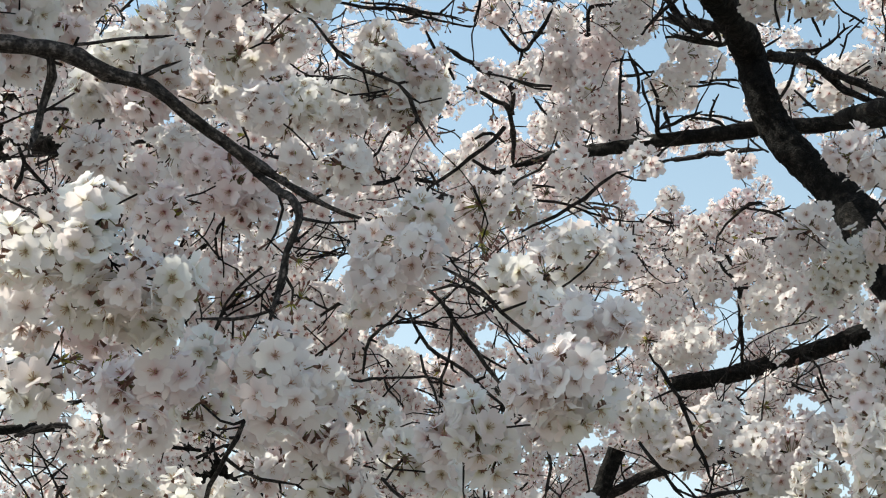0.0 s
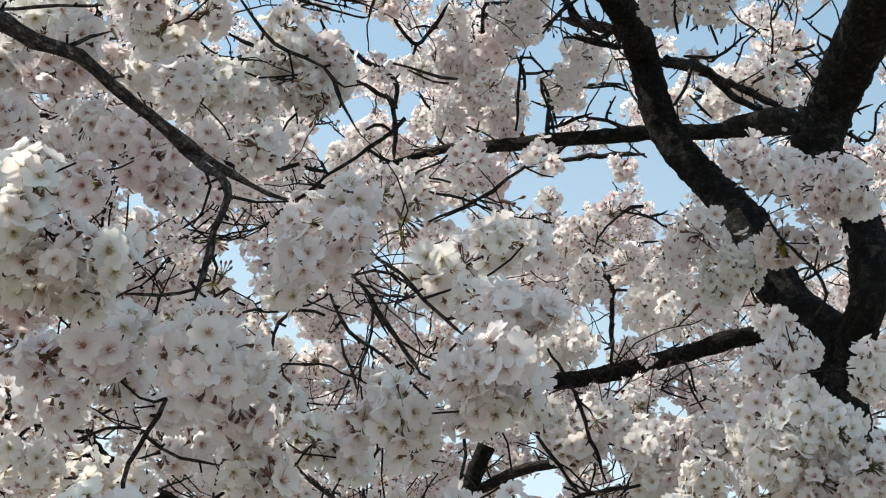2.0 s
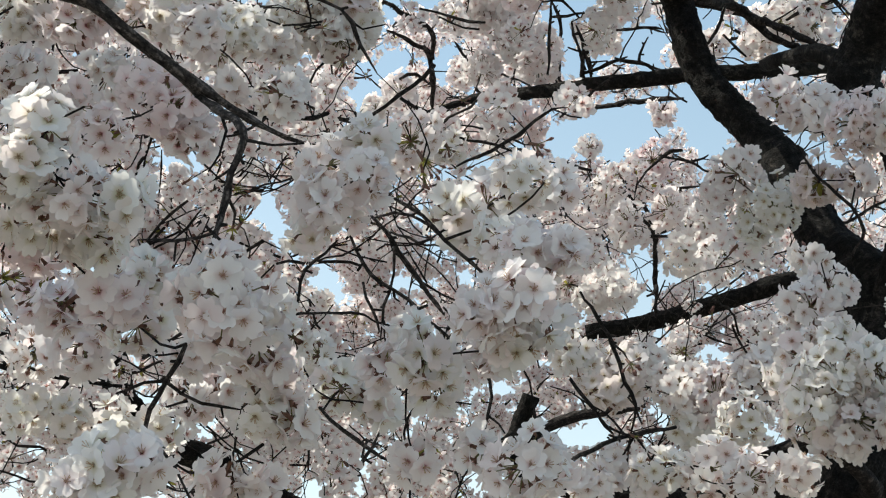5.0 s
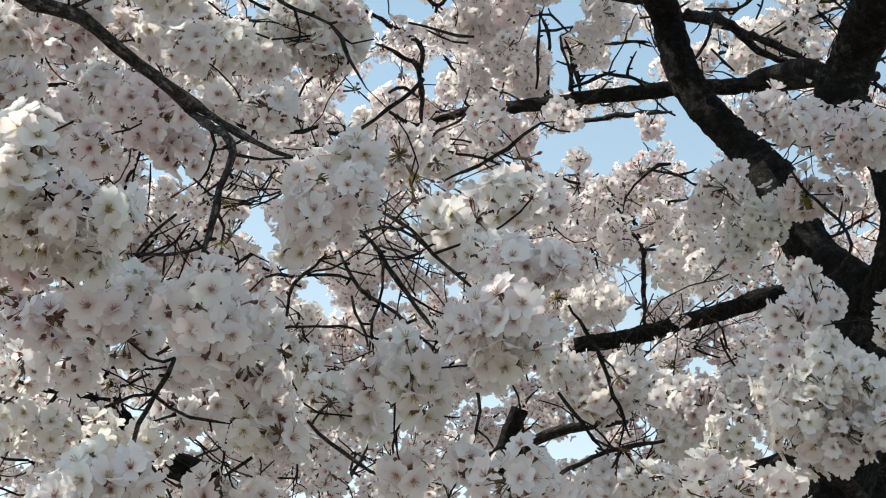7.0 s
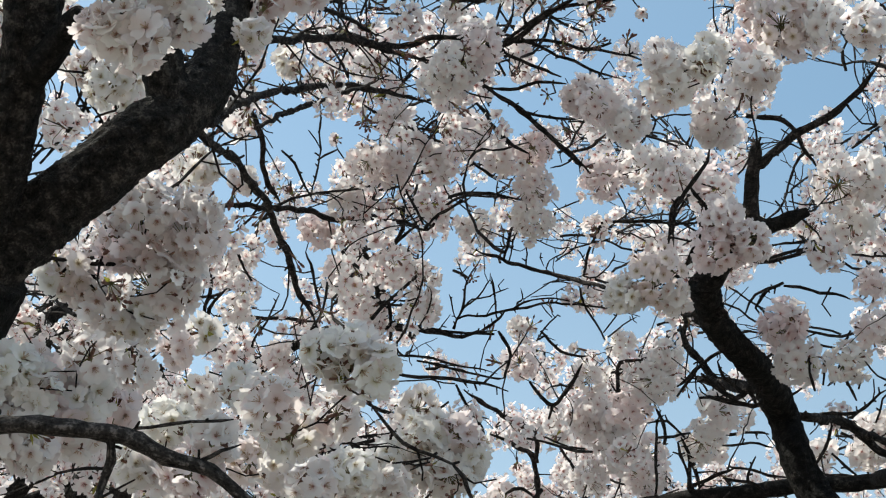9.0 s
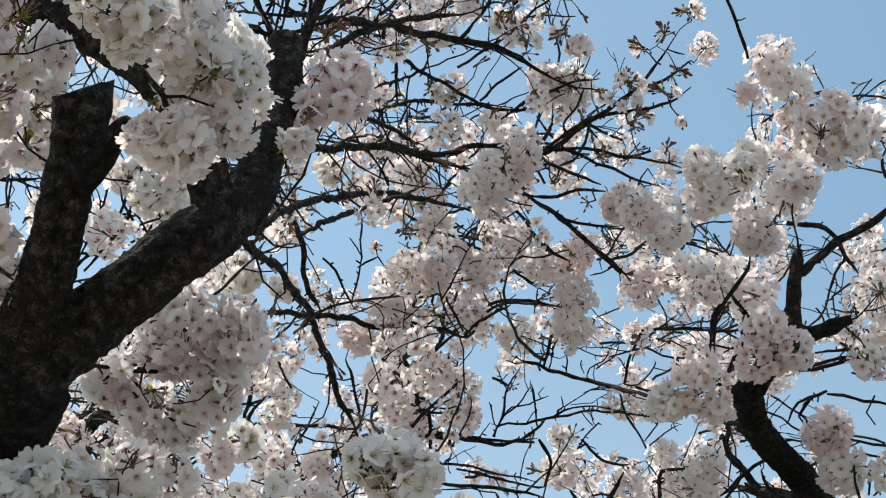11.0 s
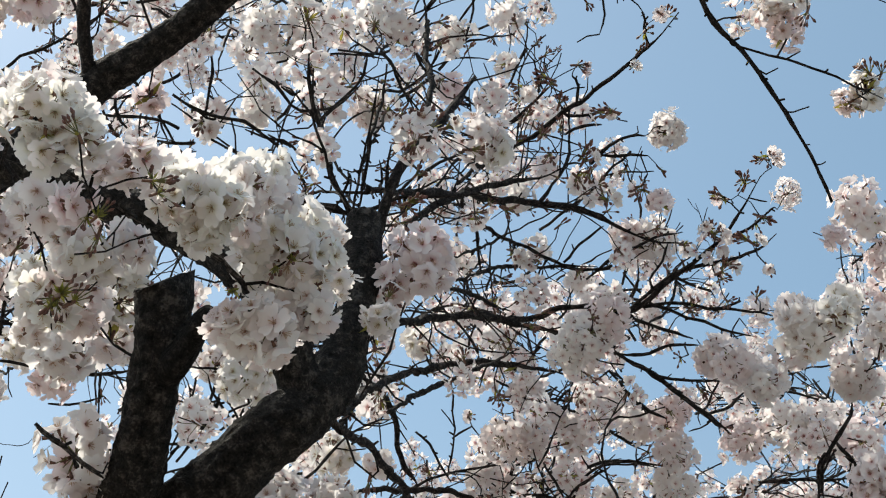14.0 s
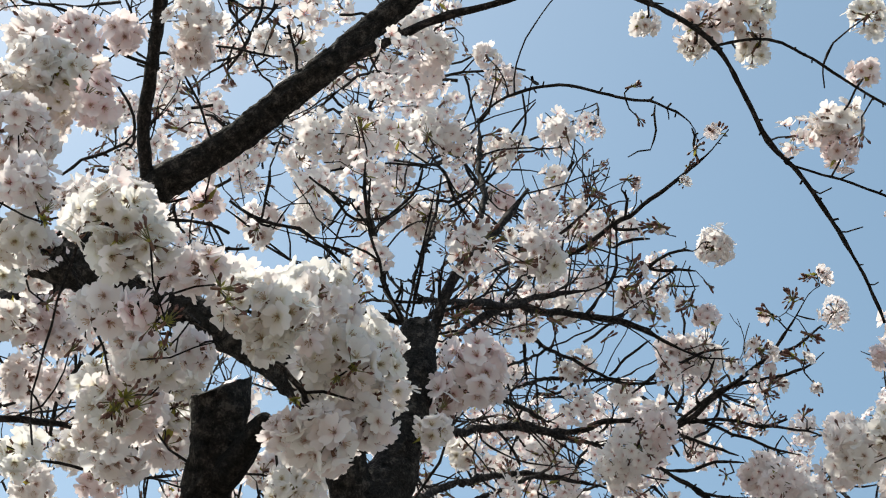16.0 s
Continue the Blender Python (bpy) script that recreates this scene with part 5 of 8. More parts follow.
bough("A", "twig", [(-0.277, 2.818, 4.656, 0.0050), (-0.234, 2.811, 4.691, 0.0042), (-0.195, 2.789, 4.713, 0.0042), (-0.168, 2.771, 4.731, 0.0033)])
bough("A", "twig", [(-0.109, 2.812, 4.694, 0.0050), (-0.109, 2.781, 4.723, 0.0042), (-0.114, 2.758, 4.745, 0.0033)])
bough("A", "twig", [(-0.131, 2.826, 4.680, 0.0050), (-0.076, 2.829, 4.678, 0.0042), (-0.023, 2.823, 4.683, 0.0033)])
bough("A", "twig", [(-0.141, 2.860, 4.646, 0.0050), (-0.091, 2.850, 4.657, 0.0042), (-0.050, 2.848, 4.659, 0.0033)])
bough("A", "branch", [(-0.543, 2.253, 3.861, 0.0071), (-0.557, 2.221, 3.891, 0.0064), (-0.579, 2.172, 3.936, 0.0058), (-0.591, 2.124, 3.980, 0.0051), (-0.597, 2.076, 4.024, 0.0045), (-0.593, 2.028, 4.067, 0.0039)])
bough("A", "twig", [(-0.849, 2.035, 3.990, 0.0045), (-0.799, 2.070, 3.975, 0.0045), (-0.728, 2.104, 3.965, 0.0039), (-0.668, 2.142, 3.944, 0.0039), (-0.643, 2.163, 3.930, 0.0032)])
bough("A", "twig", [(-0.772, 2.008, 4.039, 0.0039), (-0.787, 2.049, 3.998, 0.0032), (-0.800, 2.079, 3.966, 0.0032)])
bough("A", "twig", [(-0.700, 2.030, 4.040, 0.0032), (-0.651, 2.075, 4.012, 0.0039), (-0.611, 2.105, 3.994, 0.0032), (-0.547, 2.107, 4.006, 0.0026)])
bough("A", "twig", [(-0.586, 2.125, 3.981, 0.0039), (-0.535, 2.101, 4.014, 0.0032), (-0.500, 2.074, 4.045, 0.0032), (-0.484, 2.044, 4.074, 0.0026)])
bough("A", "twig", [(-0.539, 2.032, 4.075, 0.0032), (-0.487, 2.044, 4.074, 0.0039), (-0.462, 2.162, 4.178, 0.0040), (-0.452, 2.253, 4.200, 0.0034), (-0.438, 2.349, 4.228, 0.0035)])
bough("A", "twig", [(-0.466, 2.153, 4.160, 0.0033), (-0.477, 2.175, 4.086, 0.0033), (-0.487, 2.163, 3.964, 0.0039), (-0.508, 2.214, 3.910, 0.0045), (-0.522, 2.249, 3.870, 0.0051)])
bough("A", "twig", [(-0.547, 2.227, 3.888, 0.0051), (-0.493, 2.234, 3.891, 0.0045), (-0.488, 2.289, 3.973, 0.0040), (-0.488, 2.247, 3.989, 0.0026)])
bough("A", "twig", [(-0.654, 2.229, 3.860, 0.0051), (-0.611, 2.228, 3.872, 0.0051), (-0.569, 2.240, 3.869, 0.0051), (-0.544, 2.255, 3.859, 0.0051)])
bough("A", "twig", [(-0.558, 2.236, 3.876, 0.0032), (-0.544, 2.220, 3.896, 0.0032), (-0.539, 2.198, 3.920, 0.0026)])
bough("A", "twig", [(-0.476, 2.366, 4.006, 0.0041), (-0.479, 2.322, 4.012, 0.0034), (-0.479, 2.290, 4.028, 0.0027)])
bough("A", "branch", [(-0.495, 2.048, 3.215, 0.0080), (-0.486, 2.181, 3.281, 0.0078), (-0.469, 2.326, 3.331, 0.0077), (-0.457, 2.471, 3.377, 0.0080), (-0.453, 2.621, 3.413, 0.0078), (-0.447, 2.775, 3.439, 0.0081), (-0.433, 2.935, 3.456, 0.0078), (-0.410, 3.103, 3.457, 0.0066)])
bough("C", "twig", [(0.104, 3.890, 3.919, 0.0039), (0.157, 3.914, 3.872, 0.0039), (0.233, 3.916, 3.857, 0.0031)])
bough("C", "twig", [(0.323, 3.985, 3.712, 0.0054), (0.316, 3.946, 3.788, 0.0054), (0.321, 3.919, 3.839, 0.0054), (0.369, 3.913, 3.840, 0.0046), (0.444, 3.891, 3.863, 0.0046), (0.476, 3.871, 3.891, 0.0039)])
bough("C", "twig", [(0.074, 3.957, 3.799, 0.0046), (0.135, 3.982, 3.745, 0.0054), (0.188, 3.952, 3.798, 0.0054), (0.218, 3.927, 3.840, 0.0046)])
bough("C", "twig", [(0.135, 3.982, 3.745, 0.0046), (0.127, 4.002, 3.707, 0.0039)])
bough("C", "twig", [(-0.368, 3.980, 3.740, 0.0054), (-0.299, 3.998, 3.712, 0.0054), (-0.223, 4.009, 3.699, 0.0046), (-0.131, 4.014, 3.693, 0.0039)])
bough("C", "twig", [(-0.125, 3.964, 3.791, 0.0046), (-0.086, 3.995, 3.731, 0.0046), (-0.047, 4.024, 3.672, 0.0046)])
bough("C", "twig", [(0.673, 3.740, 4.054, 0.0046), (0.752, 3.719, 4.061, 0.0046), (0.838, 3.688, 4.078, 0.0046), (0.898, 3.656, 4.104, 0.0039)])
bough("C", "twig", [(0.741, 3.764, 3.993, 0.0039), (0.672, 3.790, 3.973, 0.0039), (0.650, 3.818, 3.933, 0.0039)])
bough("C", "twig", [(-0.457, 3.844, 3.973, 0.0046), (-0.380, 3.841, 3.990, 0.0046), (-0.303, 3.856, 3.973, 0.0039), (-0.242, 3.854, 3.982, 0.0031)])
bough("C", "twig", [(-0.011, 3.893, 3.919, 0.0054), (0.020, 3.922, 3.866, 0.0046), (0.005, 3.952, 3.812, 0.0039)])
bough("C", "twig", [(0.488, 3.971, 3.497, 0.0060), (0.488, 3.941, 3.557, 0.0053), (0.470, 3.914, 3.615, 0.0038)])
bough("C", "twig", [(0.499, 3.968, 3.500, 0.0045), (0.553, 3.950, 3.520, 0.0045), (0.607, 3.933, 3.536, 0.0038)])
bough("C", "twig", [(-0.228, 4.048, 3.400, 0.0068), (-0.153, 4.055, 3.390, 0.0060), (-0.089, 4.058, 3.385, 0.0045)])
bough("C", "twig", [(0.009, 4.010, 3.490, 0.0045), (0.054, 4.005, 3.498, 0.0045), (0.092, 4.014, 3.478, 0.0038)])
bough("C", "twig", [(-0.356, 3.883, 3.920, 0.0069), (-0.316, 3.885, 3.922, 0.0069), (-0.253, 3.889, 3.920, 0.0062), (-0.189, 3.894, 3.915, 0.0062), (-0.133, 3.898, 3.911, 0.0055), (-0.086, 3.897, 3.914, 0.0048), (-0.014, 3.892, 3.921, 0.0027)])
bough("C", "twig", [(-0.304, 3.903, 3.891, 0.0069), (-0.305, 3.867, 3.953, 0.0062), (-0.317, 3.843, 3.994, 0.0058), (-0.334, 3.813, 4.041, 0.0052), (-0.326, 3.793, 4.075, 0.0048), (-0.295, 3.764, 4.123, 0.0045), (-0.276, 3.747, 4.151, 0.0041), (-0.268, 3.717, 4.198, 0.0034)])
bough("C", "twig", [(-0.366, 3.787, 4.080, 0.0048), (-0.327, 3.778, 4.099, 0.0045), (-0.279, 3.777, 4.104, 0.0034), (-0.211, 3.781, 4.102, 0.0021)])
bough("C", "twig", [(-0.366, 3.787, 4.080, 0.0055), (-0.342, 3.813, 4.041, 0.0055), (-0.330, 3.830, 4.014, 0.0055)])
bough("C", "twig", [(-0.133, 3.891, 3.923, 0.0048), (-0.126, 3.879, 3.944, 0.0045), (-0.094, 3.873, 3.955, 0.0041), (-0.046, 3.874, 3.953, 0.0038), (0.009, 3.864, 3.969, 0.0038), (0.081, 3.856, 3.979, 0.0034), (0.144, 3.853, 3.980, 0.0031), (0.223, 3.849, 3.977, 0.0027), (0.309, 3.847, 3.967, 0.0024), (0.372, 3.853, 3.945, 0.0021)])
bough("C", "twig", [(-0.066, 3.897, 3.914, 0.0041), (-0.030, 3.883, 3.938, 0.0038), (0.009, 3.864, 3.969, 0.0034)])
bough("C", "twig", [(-0.126, 3.879, 3.944, 0.0041), (-0.110, 3.863, 3.972, 0.0038), (-0.102, 3.839, 4.013, 0.0031), (-0.091, 3.814, 4.054, 0.0024), (-0.059, 3.791, 4.091, 0.0017)])
bough("C", "twig", [(-0.110, 3.863, 3.972, 0.0027), (-0.070, 3.847, 3.999, 0.0024), (-0.047, 3.828, 4.030, 0.0021), (-0.035, 3.822, 4.041, 0.0017)])
bough("C", "twig", [(-0.102, 3.859, 3.979, 0.0027), (-0.086, 3.851, 3.992, 0.0024), (-0.039, 3.847, 4.000, 0.0021), (0.017, 3.833, 4.020, 0.0017)])
bough("C", "twig", [(-0.099, 3.827, 4.033, 0.0021), (-0.119, 3.806, 4.067, 0.0017), (-0.127, 3.793, 4.087, 0.0014)])
bough("C", "twig", [(-0.130, 3.875, 3.951, 0.0021), (-0.142, 3.859, 3.978, 0.0021), (-0.146, 3.843, 4.005, 0.0017)])
bough("C", "twig", [(-0.018, 3.875, 3.952, 0.0027), (-0.023, 3.846, 4.000, 0.0027), (-0.031, 3.818, 4.047, 0.0024)])
bough("C", "twig", [(0.025, 3.864, 3.969, 0.0027), (0.081, 3.850, 3.989, 0.0024), (0.144, 3.845, 3.992, 0.0021), (0.191, 3.847, 3.984, 0.0021), (0.231, 3.846, 3.980, 0.0017)])
bough("C", "twig", [(0.041, 3.855, 3.983, 0.0021), (0.053, 3.849, 3.993, 0.0021), (0.049, 3.833, 4.020, 0.0017)])
bough("C", "twig", [(0.278, 3.892, 3.893, 0.0034), (0.254, 3.871, 3.935, 0.0031), (0.223, 3.845, 3.984, 0.0031), (0.203, 3.820, 4.028, 0.0027)])
bough("C", "twig", [(0.274, 3.883, 3.911, 0.0024), (0.309, 3.857, 3.950, 0.0021), (0.305, 3.849, 3.964, 0.0017)])
bough("C", "twig", [(0.286, 3.888, 3.900, 0.0024), (0.325, 3.867, 3.929, 0.0021), (0.364, 3.854, 3.945, 0.0017)])
bough("C", "twig", [(0.219, 3.808, 4.045, 0.0045), (0.238, 3.774, 4.098, 0.0041), (0.269, 3.724, 4.170, 0.0038)])
bough("C", "twig", [(0.269, 3.726, 4.167, 0.0031), (0.324, 3.722, 4.165, 0.0027), (0.386, 3.716, 4.163, 0.0024), (0.449, 3.710, 4.160, 0.0021)])
bough("C", "twig", [(0.261, 3.746, 4.137, 0.0024), (0.308, 3.726, 4.162, 0.0024), (0.363, 3.697, 4.196, 0.0021)])
bough("C", "twig", [(0.016, 3.796, 4.081, 0.0027), (0.024, 3.766, 4.128, 0.0024), (0.047, 3.735, 4.175, 0.0024), (0.055, 3.717, 4.201, 0.0021)])
bough("C", "twig", [(0.120, 3.801, 4.067, 0.0021), (0.127, 3.788, 4.087, 0.0021), (0.159, 3.774, 4.107, 0.0017), (0.182, 3.755, 4.133, 0.0017)])
bough("C", "twig", [(0.112, 3.799, 4.070, 0.0017), (0.104, 3.780, 4.101, 0.0017)])
bough("C", "twig", [(0.183, 3.821, 4.029, 0.0021), (0.152, 3.820, 4.033, 0.0017), (0.108, 3.826, 4.026, 0.0017)])
bough("C", "twig", [(0.097, 3.903, 3.897, 0.0024), (0.113, 3.887, 3.924, 0.0021), (0.144, 3.869, 3.951, 0.0021), (0.152, 3.865, 3.958, 0.0017)])
bough("C", "twig", [(0.105, 3.897, 3.907, 0.0017), (0.144, 3.901, 3.896, 0.0017)])
bough("C", "twig", [(0.254, 3.810, 4.037, 0.0021), (0.293, 3.782, 4.076, 0.0021), (0.301, 3.769, 4.096, 0.0017)])
bough("C", "twig", [(0.226, 3.787, 4.078, 0.0021), (0.214, 3.783, 4.085, 0.0017), (0.202, 3.771, 4.106, 0.0017)])
bough("C", "twig", [(-0.368, 3.726, 4.174, 0.0048), (-0.288, 3.734, 4.170, 0.0045), (-0.208, 3.747, 4.156, 0.0041), (-0.176, 3.719, 4.200, 0.0034), (-0.137, 3.703, 4.224, 0.0031), (-0.089, 3.697, 4.234, 0.0027), (-0.025, 3.698, 4.231, 0.0024), (0.047, 3.708, 4.215, 0.0021)])
bough("C", "twig", [(-0.204, 3.742, 4.163, 0.0024), (-0.232, 3.722, 4.192, 0.0021), (-0.256, 3.699, 4.224, 0.0021), (-0.277, 3.678, 4.253, 0.0017)])
bough("C", "twig", [(-0.264, 3.730, 4.178, 0.0021), (-0.176, 3.703, 4.223, 0.0017)])
bough("C", "twig", [(-0.344, 3.691, 4.228, 0.0038), (-0.352, 3.673, 4.254, 0.0034), (-0.369, 3.656, 4.276, 0.0031)])
bough("C", "twig", [(-0.352, 3.684, 4.238, 0.0024), (-0.304, 3.684, 4.243, 0.0021), (-0.277, 3.678, 4.253, 0.0017)])
bough("C", "twig", [(-0.109, 3.701, 4.228, 0.0021), (-0.117, 3.694, 4.237, 0.0021), (-0.129, 3.674, 4.267, 0.0017)])
bough("C", "twig", [(-0.025, 3.714, 4.208, 0.0024), (-0.021, 3.683, 4.254, 0.0021), (-0.017, 3.669, 4.274, 0.0017)])
bough("C", "twig", [(-0.017, 3.701, 4.228, 0.0017), (0.023, 3.682, 4.254, 0.0017)])
bough("C", "twig", [(0.016, 3.772, 4.118, 0.0021), (-0.032, 3.773, 4.118, 0.0017)])
bough("C", "twig", [(-0.016, 3.756, 4.145, 0.0024), (0.024, 3.766, 4.128, 0.0021)])
bough("C", "twig", [(0.484, 3.781, 4.041, 0.0052), (0.503, 3.758, 4.073, 0.0048), (0.530, 3.721, 4.124, 0.0045), (0.533, 3.690, 4.170, 0.0038)])
bough("C", "twig", [(0.534, 3.721, 4.124, 0.0031), (0.472, 3.706, 4.161, 0.0024)])
bough("C", "twig", [(0.534, 3.729, 4.111, 0.0027), (0.457, 3.734, 4.122, 0.0024), (0.379, 3.741, 4.126, 0.0017)])
bough("C", "twig", [(0.540, 3.618, 4.273, 0.0034), (0.502, 3.663, 4.218, 0.0034), (0.460, 3.703, 4.168, 0.0031), (0.461, 3.746, 4.102, 0.0027)])
bough("C", "twig", [(0.510, 3.658, 4.224, 0.0027), (0.541, 3.681, 4.182, 0.0024)])
bough("C", "twig", [(0.142, 3.716, 4.197, 0.0021), (0.190, 3.705, 4.209, 0.0021), (0.221, 3.692, 4.224, 0.0021)])
bough("C", "twig", [(0.332, 3.719, 4.168, 0.0024), (0.335, 3.701, 4.194, 0.0021), (0.323, 3.685, 4.221, 0.0021), (0.292, 3.664, 4.255, 0.0021)])
bough("C", "twig", [(-0.106, 3.630, 4.329, 0.0027), (-0.065, 3.651, 4.300, 0.0027), (-0.025, 3.667, 4.277, 0.0027), (0.027, 3.673, 4.267, 0.0024)])
bough("C", "twig", [(0.181, 3.623, 4.326, 0.0034), (0.213, 3.647, 4.290, 0.0034), (0.252, 3.656, 4.272, 0.0031)])
bough("C", "twig", [(0.212, 3.640, 4.300, 0.0027), (0.268, 3.636, 4.298, 0.0024), (0.315, 3.626, 4.306, 0.0021)])
bough("C", "twig", [(0.189, 3.634, 4.310, 0.0024), (0.157, 3.647, 4.295, 0.0021), (0.126, 3.651, 4.292, 0.0021)])
bough("C", "twig", [(-0.244, 3.901, 3.900, 0.0031), (-0.213, 3.870, 3.956, 0.0024), (-0.194, 3.846, 3.997, 0.0021), (-0.198, 3.834, 4.018, 0.0017)])
bough("C", "twig", [(-0.317, 3.859, 3.966, 0.0027), (-0.278, 3.844, 3.995, 0.0024), (-0.246, 3.837, 4.010, 0.0021)])
bough("C", "twig", [(-0.165, 3.887, 3.930, 0.0021), (-0.142, 3.871, 3.957, 0.0017)])
bough("C", "twig", [(0.143, 3.792, 4.080, 0.0024), (0.191, 3.768, 4.113, 0.0017), (0.206, 3.745, 4.146, 0.0014)])
bough("C", "twig", [(0.064, 3.803, 4.067, 0.0027), (0.068, 3.782, 4.101, 0.0021), (0.056, 3.769, 4.121, 0.0017)])
bough("C", "twig", [(0.079, 3.760, 4.135, 0.0021), (0.143, 3.770, 4.114, 0.0017), (0.175, 3.769, 4.113, 0.0017)])
bough("B", "twig", [(0.694, 3.252, 3.353, 0.0040), (0.761, 3.237, 3.349, 0.0035), (0.830, 3.198, 3.386, 0.0023)])
bough("B", "twig", [(0.756, 3.244, 3.338, 0.0029), (0.790, 3.222, 3.363, 0.0023)])
bough("B", "twig", [(0.844, 3.246, 3.290, 0.0040), (0.901, 3.217, 3.311, 0.0035), (0.947, 3.196, 3.324, 0.0023)])
bough("B", "twig", [(0.935, 3.199, 3.325, 0.0023), (0.974, 3.212, 3.278, 0.0023)])
bough("B", "twig", [(0.950, 3.177, 3.356, 0.0023), (0.916, 3.195, 3.343, 0.0023)])
bough("B", "twig", [(1.013, 3.156, 3.356, 0.0029), (0.977, 3.157, 3.376, 0.0029), (0.939, 3.150, 3.411, 0.0029)])
bough("B", "twig", [(0.939, 3.153, 3.406, 0.0029), (0.967, 3.137, 3.417, 0.0023), (0.994, 3.116, 3.438, 0.0023)])
bough("B", "twig", [(0.991, 3.171, 3.342, 0.0029), (0.977, 3.157, 3.376, 0.0029)])
bough("B", "twig", [(1.048, 3.218, 3.216, 0.0029), (1.098, 3.194, 3.228, 0.0023)])
bough("B", "twig", [(1.092, 3.231, 3.156, 0.0035), (1.105, 3.200, 3.210, 0.0029), (1.123, 3.182, 3.231, 0.0029)])
bough("B", "twig", [(1.056, 3.232, 3.182, 0.0029), (1.087, 3.238, 3.145, 0.0023)])
bough("B", "twig", [(0.766, 3.224, 3.371, 0.0029), (0.751, 3.209, 3.404, 0.0029), (0.734, 3.182, 3.459, 0.0023)])
bough("B", "twig", [(0.696, 3.222, 3.407, 0.0029), (0.704, 3.189, 3.461, 0.0023)])
bough("B", "twig", [(0.770, 3.211, 3.392, 0.0029), (0.770, 3.174, 3.457, 0.0023)])
bough("B", "twig", [(0.679, 3.231, 3.397, 0.0029), (0.667, 3.197, 3.463, 0.0029)])
bough("B", "twig", [(0.333, 3.389, 3.213, 0.0040), (0.335, 3.371, 3.250, 0.0038), (0.334, 3.349, 3.295, 0.0035), (0.338, 3.329, 3.332, 0.0032), (0.335, 3.316, 3.358, 0.0029), (0.345, 3.304, 3.379, 0.0023)])
bough("B", "twig", [(0.399, 3.324, 3.325, 0.0029), (0.365, 3.312, 3.357, 0.0029), (0.315, 3.319, 3.358, 0.0023)])
bough("B", "twig", [(0.418, 3.374, 3.220, 0.0035), (0.402, 3.351, 3.272, 0.0029), (0.383, 3.331, 3.318, 0.0029)])
bough("B", "twig", [(0.425, 3.373, 3.220, 0.0029), (0.442, 3.362, 3.237, 0.0023)])
bough("B", "twig", [(0.336, 3.331, 3.329, 0.0035), (0.411, 3.318, 3.334, 0.0029)])
bough("B", "twig", [(0.569, 3.352, 3.211, 0.0040), (0.518, 3.350, 3.236, 0.0035), (0.480, 3.353, 3.242, 0.0035)])
bough("B", "twig", [(0.542, 3.343, 3.241, 0.0029), (0.552, 3.321, 3.280, 0.0023)])
bough("B", "twig", [(0.551, 3.268, 3.381, 0.0046), (0.507, 3.271, 3.391, 0.0040), (0.450, 3.273, 3.406, 0.0035)])
bough("B", "twig", [(0.677, 3.308, 3.253, 0.0040), (0.705, 3.279, 3.296, 0.0035), (0.715, 3.260, 3.329, 0.0035)])
bough("B", "twig", [(0.765, 3.300, 3.226, 0.0029), (0.713, 3.289, 3.274, 0.0029)])
bough("B", "twig", [(0.513, 3.266, 3.399, 0.0064), (0.467, 3.261, 3.422, 0.0058), (0.434, 3.251, 3.450, 0.0052)])
bough("B", "twig", [(0.524, 3.258, 3.409, 0.0046), (0.485, 3.249, 3.438, 0.0040), (0.470, 3.233, 3.471, 0.0035)])
bough("B", "twig", [(0.381, 3.283, 3.407, 0.0035), (0.426, 3.239, 3.472, 0.0029)])
bough("B", "twig", [(0.854, 3.191, 3.386, 0.0029), (0.810, 3.189, 3.411, 0.0023), (0.783, 3.177, 3.445, 0.0023)])
bough("B", "twig", [(0.805, 3.239, 3.324, 0.0029), (0.820, 3.211, 3.367, 0.0023), (0.853, 3.185, 3.397, 0.0023)])

# ---- blossom clusters ----
REACH = {"A": 2.6, "B": 3.2, "C": 4.2}
SPLIT_MOST = {"A": 120, "B": 30, "C": 13}
TWIGS = {key: Block() for key in TREES}
CROWD = {key: Block() for key in TREES}


THIN = {key: np.vstack([rows for rows in LINES[key] if rows[:, 3].max() <= 0.03]) for key in TREES}


def nearest(key, p):
    """The nearest place on a thin bough or twig of the tree."""
    d = ((THIN[key][:, :3] - p) ** 2).sum(1)
    k = int(d.argmin())
    return THIN[key][k], math.sqrt(d[k])


def twiglet(key, a, b, ra, rb, rng):
    """A crooked twig from a to b."""
    a, b = Vector(a), Vector(b)
    d = (b - a).length
    n = max(2, int(d / 0.03))
    pts = []
    bow = Vector((rng.uniform(-1, 1), rng.uniform(-1, 1), rng.uniform(-1, 0.3))) * d * 0.18
    for k in range(n + 1):
        u = k / n
        q = a.lerp(b, u) + bow * (4 * u * (1 - u)) + (Vector((rng.uniform(-1, 1), rng.uniform(-1, 1), rng.uniform(-1, 1))) * 0.0042 if 0 < k < n else Vector())
        pts.append((*q, ra + (rb - ra) * u))
    tube(TWIGS[key], np.array(pts), 5, 0.3, rng.random(), cap=False)
    THIN[key] = np.vstack([THIN[key], np.array(pts)[1:-1]])


